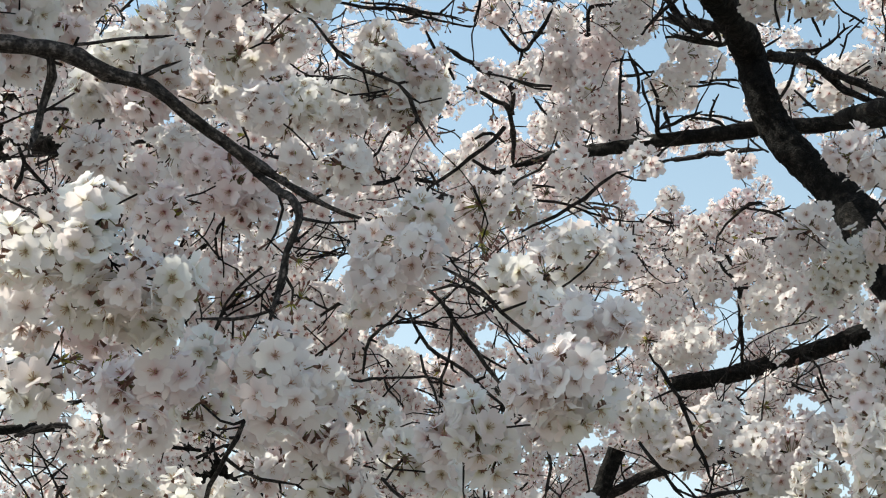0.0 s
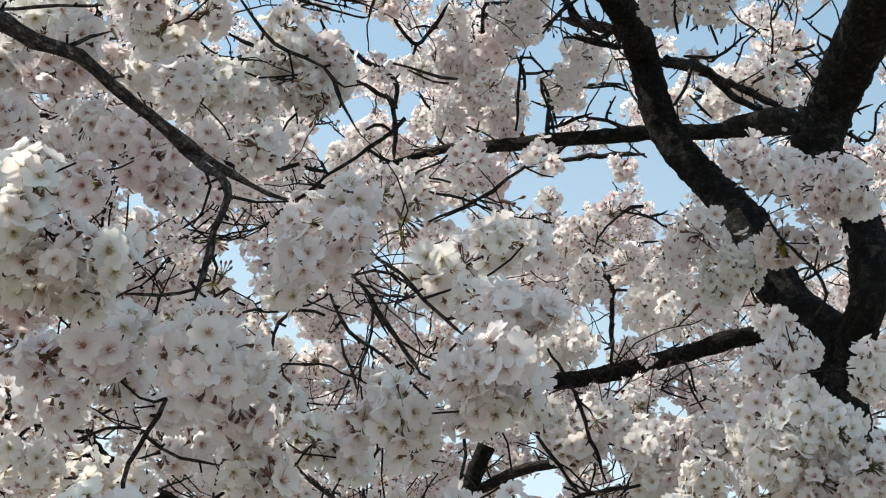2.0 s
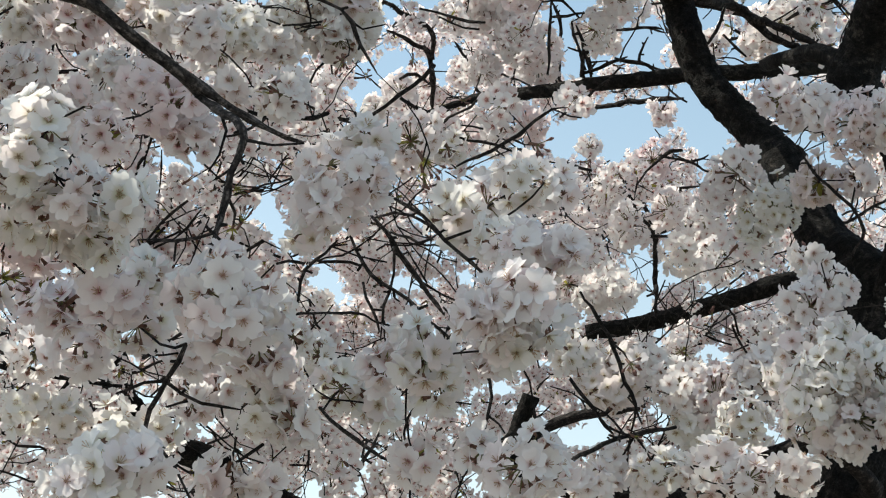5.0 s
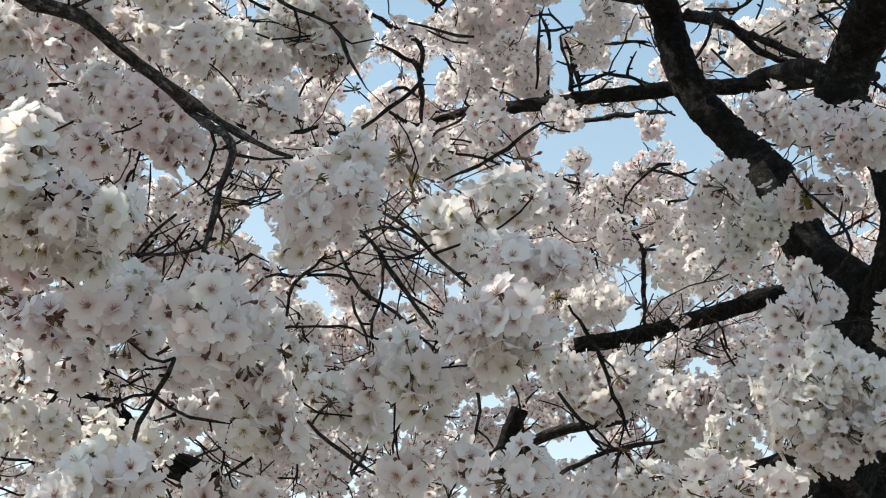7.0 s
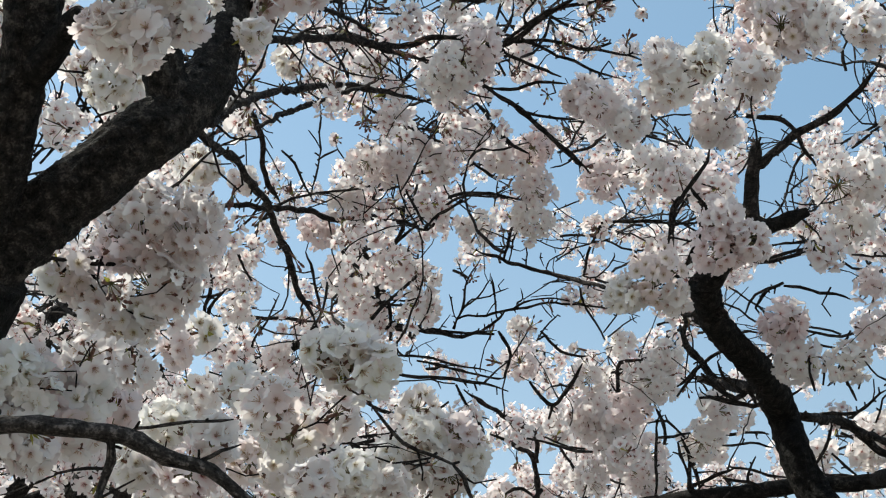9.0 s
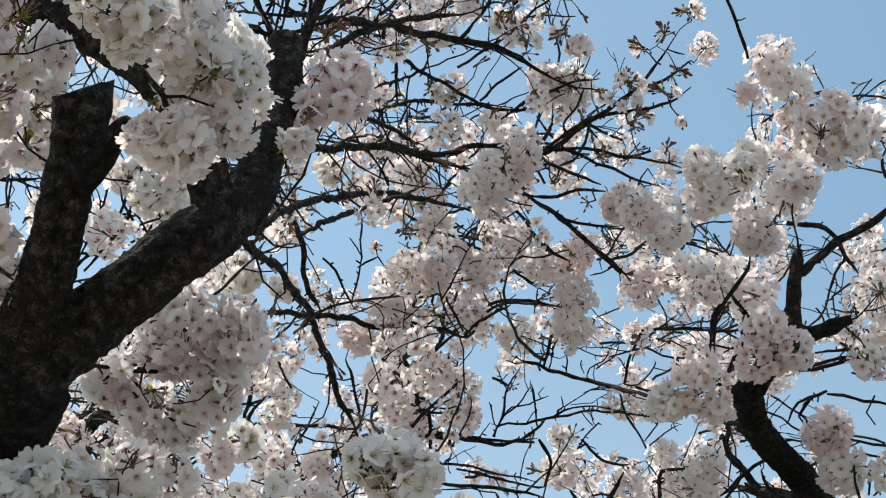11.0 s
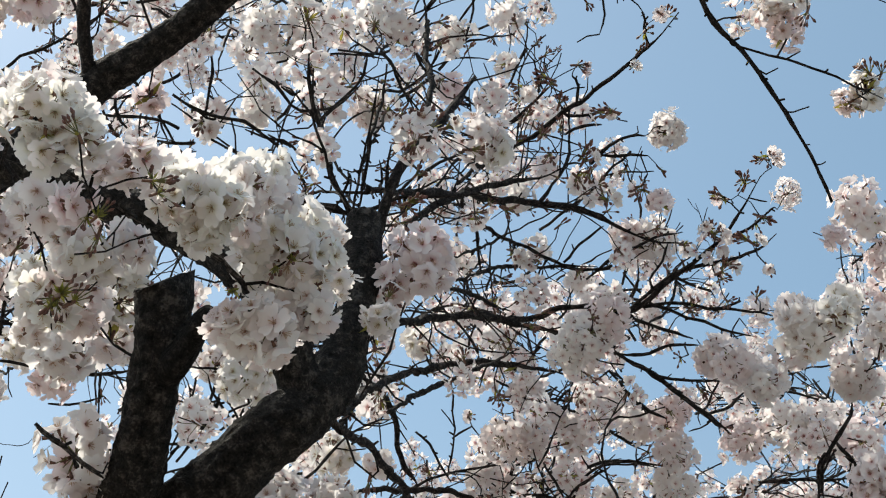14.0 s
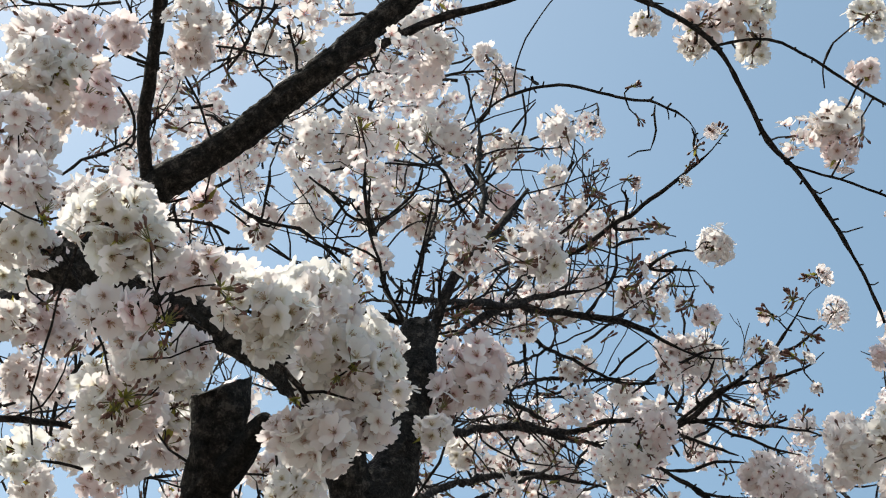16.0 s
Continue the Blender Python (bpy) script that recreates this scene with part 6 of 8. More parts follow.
def blossoms(key, spots, pink=False):
    rng = random.Random(len(spots) * 31 + int(abs(spots[0][0]) * 1000))
    for x, y, z, width in spots:
        p = np.array((x, y, z))
        spur, gap = nearest(key, p)
        way = Vector(p - spur[:3])
        if gap > 0.16:
            way = Vector((rng.uniform(-1, 1), rng.uniform(-0.3, 1), rng.uniform(-0.6, 0.4)))
            twiglet(key, p - np.array(way.normalized()) * 0.05, p, 0.0013, 0.0011, rng)
        elif gap > 0.03:
            twiglet(key, spur[:3], p, min(0.0024, spur[3] * 0.9), 0.0014, rng)
        gone = np.linalg.norm(p - STAND)
        width *= 0.88 if gone > 3.3 else 1.0
        size = min(SIZES, key=lambda r: abs(2 * r - width))
        near = not pink and gone < REACH[key] and SPLIT[key] < SPLIT_MOST[key]
        kinds = (BACK_PINK_HEADS if pink else BACK_HEADS) if gone > 3.7 else PINK_HEADS if pink else GREEN_HEADS if rng.random() < 0.4 else RED_HEADS
        mesh, flowers = rng.choice(STALKED[size]) if near else (rng.choice(kinds[size]), ())
        SPLIT[key] += near
        ob = new("blossom_head", mesh)
        tilt = (way.normalized() if way.length > 1e-4 else UP) + Vector((rng.uniform(-1, 1), rng.uniform(-1, 1), rng.uniform(-1, 0.5))) * 0.5
        ob.matrix_basis = Matrix.Translation(p) @ facing(tilt) @ pose(0, 0, 0, 0, 0, rng.uniform(0, 360)) @ Matrix.Diagonal((*(max(0.88, min(1.15, width / (2 * size))) * rng.uniform(0.92, 1.1) for _ in range(3)), 1))
        hang(key, ob, "pale pink blossoms" if pink else "")
        for data, m in flowers:
            one = new("flower", data)
            one.parent, one.matrix_basis = ob, m


def buds(key, spots):
    rng = random.Random(len(spots) * 17)
    for x, y, z, width in spots:
        p = np.array((x, y, z))
        spur, gap = nearest(key, p)
        if gap > 0.24:
            continue
        if gap > 0.01:
            twiglet(key, spur[:3], p, min(0.0022, spur[3] * 0.8), 0.0014, rng)
        if np.linalg.norm(p - STAND) < 2.5:
            ob = tagged(new("leaf_tuft", rng.choice(LEAF_TUFTS)), "yellow-green young leaves and flower stalks")
        else:
            ob = tagged(new("bud_tuft", rng.choice(BUD_CLUSTERS)), "reddish-brown closed buds")
        way = Vector(p - spur[:3]) + Vector((rng.uniform(-1, 1), rng.uniform(-1, 1), rng.uniform(-0.5, 1))) * 0.05
        ob.matrix_basis = Matrix.Translation(p) @ facing(way) @ Matrix.Scale(max(0.7, min(1.4, width / 0.065)), 4)
        hang(key, ob)


blossoms("A", [(-0.40, 1.67, 2.31, 0.093), (-0.42, 1.68, 2.26, 0.099), (-0.37, 1.70, 2.24, 0.105), (-0.32, 1.71, 2.24, 0.080), (-0.41, 1.75, 2.23, 0.095), (-0.36, 1.76, 2.22, 0.095), (-0.32, 1.93, 2.23, 0.082), (-0.21, 1.81, 2.16, 0.127), (-0.17, 1.86, 2.17, 0.078), (-0.24, 1.85, 2.19, 0.072), (-0.18, 1.92, 2.14, 0.094), (-0.17, 1.98, 2.12, 0.089), (-0.18, 1.99, 2.08, 0.089), (-0.14, 1.99, 2.07, 0.082), (-0.34, 2.04, 2.20, 0.094), (-0.42, 2.13, 2.20, 0.098), (-0.28, 2.15, 2.20, 0.083), (-0.50, 2.22, 2.21, 0.095), (-0.31, 1.70, 1.94, 0.099), (-0.28, 1.70, 1.95, 0.070)])
blossoms("A", [(-0.43, 1.80, 2.22, 0.091), (-0.34, 1.84, 2.17, 0.098), (-0.41, 1.93, 2.19, 0.075), (-0.46, 2.01, 2.23, 0.086)], pink=True)
blossoms("A", [(-0.34, 1.69, 1.93, 0.064), (-0.22, 2.00, 2.00, 0.082), (-0.18, 2.01, 1.99, 0.069), (-0.47, 1.67, 2.26, 0.099), (-0.49, 1.74, 2.21, 0.101), (-0.50, 1.86, 2.17, 0.100)])
blossoms("A", [(-0.11, 1.99, 2.40, 0.094), (-0.06, 1.95, 2.37, 0.084), (-0.11, 1.96, 2.34, 0.091), (-0.06, 1.98, 2.43, 0.079), (-0.13, 2.02, 2.32, 0.065), (-0.08, 2.01, 2.35, 0.058), (-0.20, 2.40, 2.69, 0.098), (0.06, 2.11, 2.38, 0.098), (0.11, 2.19, 2.43, 0.095), (0.15, 2.08, 2.42, 0.090), (0.20, 2.18, 2.45, 0.079), (0.14, 1.93, 2.27, 0.103), (0.18, 1.92, 2.27, 0.075), (0.11, 2.02, 2.32, 0.072), (0.08, 1.86, 2.17, 0.085), (0.12, 1.85, 2.18, 0.098), (0.12, 1.91, 2.15, 0.080), (0.15, 1.91, 2.17, 0.074), (0.10, 1.97, 2.15, 0.075), (0.02, 1.97, 2.15, 0.096), (0.04, 2.08, 2.14, 0.079), (-0.00, 2.06, 2.20, 0.058), (0.13, 1.90, 2.00, 0.111)])
blossoms("A", [(-0.03, 2.08, 2.16, 0.079)], pink=True)
blossoms("A", [(0.09, 2.00, 2.04, 0.075), (0.17, 2.00, 2.01, 0.069), (-0.09, 2.37, 2.21, 0.090), (-0.04, 2.38, 2.19, 0.082), (-0.13, 2.55, 2.31, 0.089), (-0.16, 2.35, 2.28, 0.066), (-0.51, 2.24, 2.14, 0.087), (-0.46, 2.25, 2.13, 0.087), (-0.40, 2.26, 2.12, 0.087), (-0.34, 2.27, 2.12, 0.079), (-0.30, 2.36, 2.19, 0.090), (-0.26, 2.36, 2.21, 0.074)])
blossoms("A", [(0.01, 2.10, 2.05, 0.079)], pink=True)
blossoms("A", [(-0.46, 2.37, 2.70, 0.107), (-0.49, 2.29, 2.61, 0.103), (-0.60, 2.48, 2.86, 0.106), (-0.46, 2.60, 2.92, 0.099), (-0.54, 2.17, 2.60, 0.099), (-0.27, 2.40, 2.70, 0.080), (-0.31, 2.55, 2.83, 0.086), (-0.27, 2.72, 2.95, 0.113), (-0.22, 2.73, 2.94, 0.082), (-0.15, 2.80, 3.02, 0.106), (-0.08, 2.80, 3.02, 0.096), (-0.10, 2.78, 3.06, 0.096), (-0.36, 2.69, 2.99, 0.082), (0.02, 2.99, 2.87, 0.132), (0.10, 3.16, 2.93, 0.105)])
blossoms("A", [(-0.34, 2.22, 2.58, 0.123), (-0.39, 2.29, 2.64, 0.094), (-0.31, 2.24, 2.55, 0.090), (-0.53, 2.41, 2.81, 0.120), (-0.42, 2.13, 2.50, 0.095)], pink=True)
blossoms("B", [(0.81, 3.11, 3.00, 0.108), (0.82, 2.94, 2.93, 0.124), (0.85, 2.85, 2.87, 0.132), (0.90, 2.84, 2.86, 0.121), (0.72, 3.26, 2.93, 0.148), (0.78, 3.19, 2.84, 0.156), (0.84, 3.08, 2.84, 0.140), (0.71, 3.44, 2.96, 0.130), (0.76, 3.29, 2.84, 0.136), (0.91, 3.05, 2.84, 0.117), (0.78, 2.96, 2.64, 0.082), (0.76, 2.79, 2.52, 0.103), (0.73, 2.81, 2.49, 0.123), (0.74, 2.72, 2.41, 0.089), (0.70, 2.75, 2.38, 0.129), (0.72, 2.65, 2.32, 0.144), (0.78, 2.63, 2.33, 0.115), (0.69, 2.67, 2.28, 0.144), (0.75, 2.66, 2.25, 0.134), (0.72, 2.68, 2.22, 0.096), (0.69, 2.86, 2.37, 0.103), (0.68, 3.06, 2.43, 0.121)])
blossoms("B", [(0.78, 3.10, 3.03, 0.144), (0.61, 3.08, 2.39, 0.132)], pink=True)
blossoms("B", [(0.55, 3.09, 2.41, 0.132), (0.57, 3.10, 2.35, 0.121), (0.64, 2.99, 2.32, 0.117), (0.44, 3.10, 2.44, 0.121), (0.32, 2.91, 2.43, 0.113), (0.40, 3.11, 2.42, 0.110), (0.52, 3.26, 2.51, 0.117), (0.40, 2.95, 2.23, 0.113), (0.45, 2.85, 2.20, 0.119), (0.54, 2.83, 2.20, 0.129), (0.58, 2.72, 2.16, 0.115), (0.68, 2.80, 2.19, 0.099), (0.32, 2.77, 2.16, 0.096), (0.83, 2.63, 2.27, 0.134), (0.89, 2.77, 2.48, 0.123)])
blossoms("C", [(0.67, 5.15, 3.80, 0.113), (0.82, 4.61, 3.69, 0.111), (0.67, 4.80, 3.51, 0.170), (0.58, 4.11, 2.96, 0.170), (0.52, 4.12, 2.93, 0.123), (0.68, 4.44, 3.25, 0.188), (0.84, 4.44, 3.18, 0.188), (0.90, 4.27, 3.09, 0.165), (0.95, 4.08, 3.08, 0.173), (0.89, 4.41, 3.24, 0.154), (0.33, 4.24, 3.80, 0.206), (0.26, 4.23, 3.83, 0.154), (0.41, 4.27, 3.73, 0.188), (0.46, 5.05, 4.06, 0.144), (0.59, 4.23, 3.75, 0.154), (0.65, 4.19, 3.82, 0.171), (0.27, 5.23, 4.12, 0.127), (0.30, 4.54, 3.56, 0.160), (0.24, 4.86, 3.70, 0.154), (0.39, 4.37, 3.52, 0.137), (0.99, 3.84, 3.60, 0.173), (0.95, 3.87, 3.56, 0.142)])
blossoms("C", [(0.88, 5.13, 3.75, 0.226)], pink=True)
blossoms("C", [(1.07, 3.82, 3.58, 0.158), (0.83, 3.90, 3.57, 0.110), (0.82, 4.56, 3.35, 0.178), (0.57, 4.62, 3.31, 0.178)])
blossoms("A", [(-0.55, 2.26, 3.16, 0.141), (-0.53, 2.24, 3.20, 0.104), (-0.56, 2.29, 3.10, 0.113), (-0.75, 2.25, 3.08, 0.075), (-0.45, 1.63, 3.10, 0.083), (-0.49, 1.62, 3.10, 0.083), (-0.54, 1.62, 3.09, 0.068), (-0.42, 1.96, 3.35, 0.071), (-0.75, 2.51, 3.70, 0.124), (-0.81, 2.59, 3.72, 0.093), (-0.94, 2.74, 3.76, 0.111)])
blossoms("A", [(-0.62, 2.22, 3.19, 0.141), (-0.60, 2.30, 3.08, 0.141), (-0.68, 2.29, 3.05, 0.113), (-0.72, 2.26, 3.09, 0.104), (-0.64, 2.25, 3.14, 0.113), (-0.63, 2.31, 3.04, 0.104), (-0.52, 1.63, 3.08, 0.083)])
blossoms("A", [(-0.24, 2.00, 2.79, 0.118), (-0.28, 1.99, 2.80, 0.079), (-0.21, 2.00, 2.79, 0.087), (-0.35, 2.01, 2.73, 0.102), (-0.33, 2.12, 2.74, 0.090), (-0.27, 2.12, 2.77, 0.090), (-0.43, 2.17, 2.84, 0.069), (-0.64, 2.12, 2.86, 0.094), (-0.66, 2.15, 2.79, 0.094), (-0.69, 2.04, 2.76, 0.090), (-0.71, 2.02, 2.78, 0.082), (-0.62, 2.31, 2.95, 0.093), (-0.57, 2.39, 3.03, 0.086), (-0.55, 2.47, 3.10, 0.080), (-0.55, 2.52, 3.01, 0.089), (-0.58, 2.45, 2.91, 0.106), (-0.49, 2.38, 2.85, 0.102), (-0.69, 2.08, 2.69, 0.090), (-0.63, 2.47, 2.85, 0.096), (-0.32, 2.34, 2.76, 0.098), (-0.38, 2.41, 2.82, 0.102), (-0.28, 2.52, 2.86, 0.106), (-0.22, 2.79, 3.00, 0.127)])
blossoms("A", [(-0.12, 2.80, 2.99, 0.127)])
blossoms("A", [(-0.16, 2.77, 3.05, 0.117), (-0.18, 2.83, 3.14, 0.099), (-0.08, 2.87, 3.08, 0.099)])
blossoms("C", [(-0.35, 3.42, 4.15, 0.166), (-0.28, 3.43, 4.15, 0.121), (-0.23, 3.54, 4.28, 0.110), (-0.18, 3.57, 4.25, 0.126), (-0.42, 3.61, 4.16, 0.142), (-0.71, 3.05, 3.86, 0.134), (-0.63, 3.07, 4.00, 0.096), (-0.62, 3.15, 3.90, 0.096), (-0.50, 3.66, 4.08, 0.126), (-0.07, 3.81, 4.20, 0.148), (0.07, 3.40, 4.18, 0.151), (0.07, 3.46, 4.10, 0.136), (0.07, 3.51, 4.03, 0.151), (-0.01, 3.42, 4.16, 0.121), (-0.44, 3.87, 4.08, 0.148), (-0.22, 3.88, 4.08, 0.132), (-0.22, 3.92, 4.02, 0.132), (-0.70, 3.75, 3.89, 0.126), (-0.71, 3.68, 3.99, 0.095), (-0.60, 3.82, 3.80, 0.110), (0.06, 4.25, 4.13, 0.107), (0.34, 4.11, 4.00, 0.120), (-0.11, 3.28, 4.36, 0.166)])
blossoms("C", [(-0.09, 3.53, 4.31, 0.158)], pink=True)
blossoms("C", [(-0.07, 3.24, 4.40, 0.151), (-0.14, 3.33, 4.29, 0.121), (-0.53, 3.12, 4.23, 0.101), (-0.35, 3.28, 4.34, 0.106), (-0.29, 3.49, 4.35, 0.095), (0.26, 4.21, 3.82, 0.188), (0.34, 4.24, 3.74, 0.188), (0.18, 4.38, 3.88, 0.143), (0.06, 4.30, 4.04, 0.143), (0.26, 4.15, 3.93, 0.137), (0.39, 4.12, 3.59, 0.165), (0.25, 4.29, 3.66, 0.154)])
blossoms("B", [(0.30, 2.92, 3.50, 0.168), (0.24, 2.94, 3.47, 0.120), (0.34, 2.94, 3.46, 0.096), (0.27, 3.58, 4.22, 0.158), (0.37, 3.56, 4.23, 0.173), (0.47, 3.56, 4.21, 0.189), (0.55, 3.50, 4.13, 0.139), (0.34, 2.69, 3.83, 0.144), (0.31, 2.66, 3.86, 0.108), (0.39, 2.66, 3.86, 0.108), (0.20, 2.92, 3.96, 0.130), (0.26, 2.95, 3.92, 0.130), (0.46, 2.93, 3.91, 0.130), (0.19, 3.31, 4.30, 0.106), (0.57, 2.86, 4.11, 0.147), (0.62, 2.80, 4.04, 0.143), (0.51, 2.72, 3.88, 0.136), (0.67, 2.70, 4.00, 0.139), (0.74, 2.63, 3.93, 0.136), (0.56, 2.83, 4.15, 0.107), (0.72, 2.97, 3.77, 0.169)])
blossoms("B", [(0.43, 2.88, 3.54, 0.132), (0.49, 2.86, 3.55, 0.120), (0.44, 2.84, 3.59, 0.120)], pink=True)
blossoms("B", [(0.79, 2.95, 3.77, 0.143), (0.77, 3.08, 3.74, 0.134), (0.40, 3.85, 3.75, 0.173), (0.34, 3.89, 3.69, 0.142), (0.43, 3.82, 3.80, 0.126), (0.52, 3.91, 3.60, 0.158), (0.62, 3.23, 3.56, 0.147), (0.66, 3.26, 3.49, 0.147), (0.64, 3.22, 3.58, 0.094), (0.55, 3.79, 3.63, 0.139), (0.74, 3.17, 3.44, 0.130), (0.80, 3.13, 3.49, 0.130), (0.81, 3.15, 3.62, 0.107)])
blossoms("B", [(0.66, 2.92, 3.56, 0.099)], pink=True)
blossoms("A", [(-0.70, 1.27, 3.13, 0.103), (-0.75, 1.30, 3.15, 0.077), (-0.67, 1.30, 3.11, 0.069), (-0.71, 1.30, 3.10, 0.075), (-0.56, 1.38, 3.08, 0.089), (-0.52, 1.39, 3.07, 0.089), (-0.50, 1.45, 3.16, 0.079), (-0.54, 1.41, 3.05, 0.069), (-0.75, 1.41, 3.12, 0.079), (-0.71, 1.50, 3.11, 0.081), (-0.68, 1.54, 3.16, 0.068), (-0.78, 1.56, 3.09, 0.098), (-0.76, 1.55, 3.11, 0.075), (-0.50, 1.54, 3.15, 0.088), (-0.47, 1.56, 3.13, 0.081), (-0.46, 1.63, 3.13, 0.083), (-0.44, 1.60, 3.17, 0.068), (-0.51, 1.57, 3.04, 0.086), (-0.52, 1.58, 3.02, 0.065), (-0.49, 1.56, 3.20, 0.068), (-0.92, 1.45, 3.29, 0.087)])
blossoms("A", [(-0.61, 1.34, 3.10, 0.075), (-0.67, 1.32, 3.02, 0.060), (-0.90, 1.40, 3.34, 0.087)], pink=True)
blossoms("A", [(-0.89, 1.47, 3.29, 0.071), (-1.02, 1.50, 3.75, 0.111), (-0.94, 1.61, 3.97, 0.089), (-0.80, 1.56, 3.92, 0.106), (-0.81, 1.60, 3.89, 0.086), (-1.04, 1.86, 3.26, 0.098), (-0.45, 2.13, 3.48, 0.058), (-0.97, 1.39, 3.32, 0.095), (-1.07, 1.45, 3.64, 0.107)])
blossoms("A", [(-0.98, 1.45, 3.54, 0.103), (-0.99, 1.54, 3.87, 0.106), (-0.98, 1.62, 3.81, 0.115), (-0.36, 2.00, 3.50, 0.130), (-0.40, 2.01, 3.47, 0.083), (-0.35, 1.99, 3.51, 0.093)], pink=True)
blossoms("A", [(-0.11, 2.89, 4.04, 0.156), (-0.07, 2.87, 4.07, 0.130), (-0.16, 2.92, 4.01, 0.117), (-0.56, 2.38, 4.76, 0.137), (-0.57, 2.29, 4.82, 0.137), (-0.52, 2.33, 4.80, 0.110), (-0.38, 2.40, 4.76, 0.110), (-0.41, 2.35, 4.79, 0.082), (-0.70, 2.40, 4.61, 0.147), (-0.80, 2.39, 4.59, 0.134), (-0.75, 2.43, 4.57, 0.107), (-0.86, 2.48, 4.61, 0.096), (-0.55, 2.43, 4.61, 0.147), (-0.48, 2.43, 4.61, 0.107), (-0.37, 2.47, 4.59, 0.120), (-0.26, 2.55, 4.76, 0.105), (-0.27, 2.64, 4.68, 0.084), (-0.56, 2.56, 4.48, 0.120), (-0.58, 2.58, 4.47, 0.107), (-0.26, 2.24, 3.98, 0.077), (-0.83, 2.52, 4.47, 0.120)])
blossoms("A", [(-0.30, 2.58, 4.50, 0.107), (-0.38, 2.49, 4.45, 0.091), (-0.29, 2.22, 4.00, 0.121)], pink=True)
blossoms("A", [(-0.92, 2.51, 4.45, 0.094), (-0.66, 2.51, 4.51, 0.094), (-0.95, 2.18, 4.15, 0.093), (-0.89, 2.36, 4.24, 0.086), (0.12, 2.95, 4.73, 0.113), (0.07, 3.21, 4.59, 0.170), (-0.01, 3.20, 4.60, 0.108), (0.40, 3.06, 4.58, 0.106), (-0.09, 3.06, 4.63, 0.090), (-0.27, 3.06, 4.63, 0.106), (0.08, 3.08, 4.60, 0.090)])
blossoms("B", [(0.41, 3.15, 4.21, 0.158), (0.37, 3.18, 4.18, 0.130), (0.20, 3.33, 4.29, 0.121), (0.49, 3.06, 4.43, 0.088)])
blossoms("A", [(0.05, 1.91, 4.27, 0.099), (0.04, 1.94, 4.25, 0.066), (0.11, 1.89, 4.28, 0.088), (0.15, 1.92, 4.25, 0.088), (0.16, 1.89, 4.28, 0.077), (0.15, 1.95, 4.23, 0.055), (0.36, 1.89, 4.24, 0.088), (0.35, 1.98, 4.18, 0.066), (0.30, 2.04, 4.13, 0.099), (0.30, 2.09, 4.09, 0.088), (0.27, 2.07, 4.12, 0.066), (-0.05, 1.90, 4.28, 0.049), (-0.24, 3.21, 4.59, 0.093), (-0.20, 3.07, 4.74, 0.093), (-0.14, 3.27, 4.52, 0.093), (-0.78, 2.07, 4.51, 0.111), (-0.84, 2.05, 4.51, 0.086)])
blossoms("B", [(0.49, 2.71, 4.20, 0.143), (0.53, 2.74, 4.16, 0.130), (0.54, 2.78, 4.11, 0.117), (0.58, 2.73, 4.02, 0.165), (0.61, 2.69, 4.06, 0.101), (0.37, 2.82, 3.96, 0.152), (0.33, 2.80, 3.99, 0.101), (0.43, 2.79, 3.99, 0.114), (0.24, 3.09, 4.06, 0.137), (0.29, 3.10, 4.03, 0.110), (0.19, 3.34, 4.29, 0.121), (0.46, 2.95, 3.91, 0.130), (0.52, 2.90, 3.97, 0.117), (0.32, 3.33, 4.43, 0.093)])
blossoms("A", [(0.03, 3.21, 4.59, 0.123), (0.09, 3.14, 4.66, 0.077), (0.04, 3.40, 4.50, 0.095), (-0.85, 1.91, 3.09, 0.129), (-0.84, 1.95, 3.05, 0.094), (-0.78, 1.63, 3.15, 0.087), (-0.49, 1.57, 3.02, 0.079), (-0.45, 2.12, 3.49, 0.067)])
blossoms("A", [(-0.75, 1.31, 3.21, 0.079), (-0.71, 1.34, 3.20, 0.072), (-0.82, 1.37, 3.27, 0.068), (-0.68, 1.40, 3.16, 0.065), (-0.61, 1.42, 3.16, 0.079), (-0.53, 1.48, 3.20, 0.081), (-0.50, 1.52, 3.25, 0.068), (-0.52, 1.48, 3.13, 0.079), (-0.49, 1.54, 3.22, 0.068), (-0.47, 1.61, 3.23, 0.077), (-0.45, 1.66, 3.26, 0.055), (-0.48, 1.58, 3.18, 0.068), (-0.52, 1.59, 3.15, 0.075), (-0.44, 1.70, 3.21, 0.063), (-0.50, 1.66, 3.17, 0.077), (-0.48, 1.73, 3.17, 0.063), (-0.57, 1.63, 3.09, 0.068), (-0.51, 1.67, 3.07, 0.075), (-0.80, 1.47, 3.18, 0.068), (-0.76, 1.51, 3.16, 0.075)])
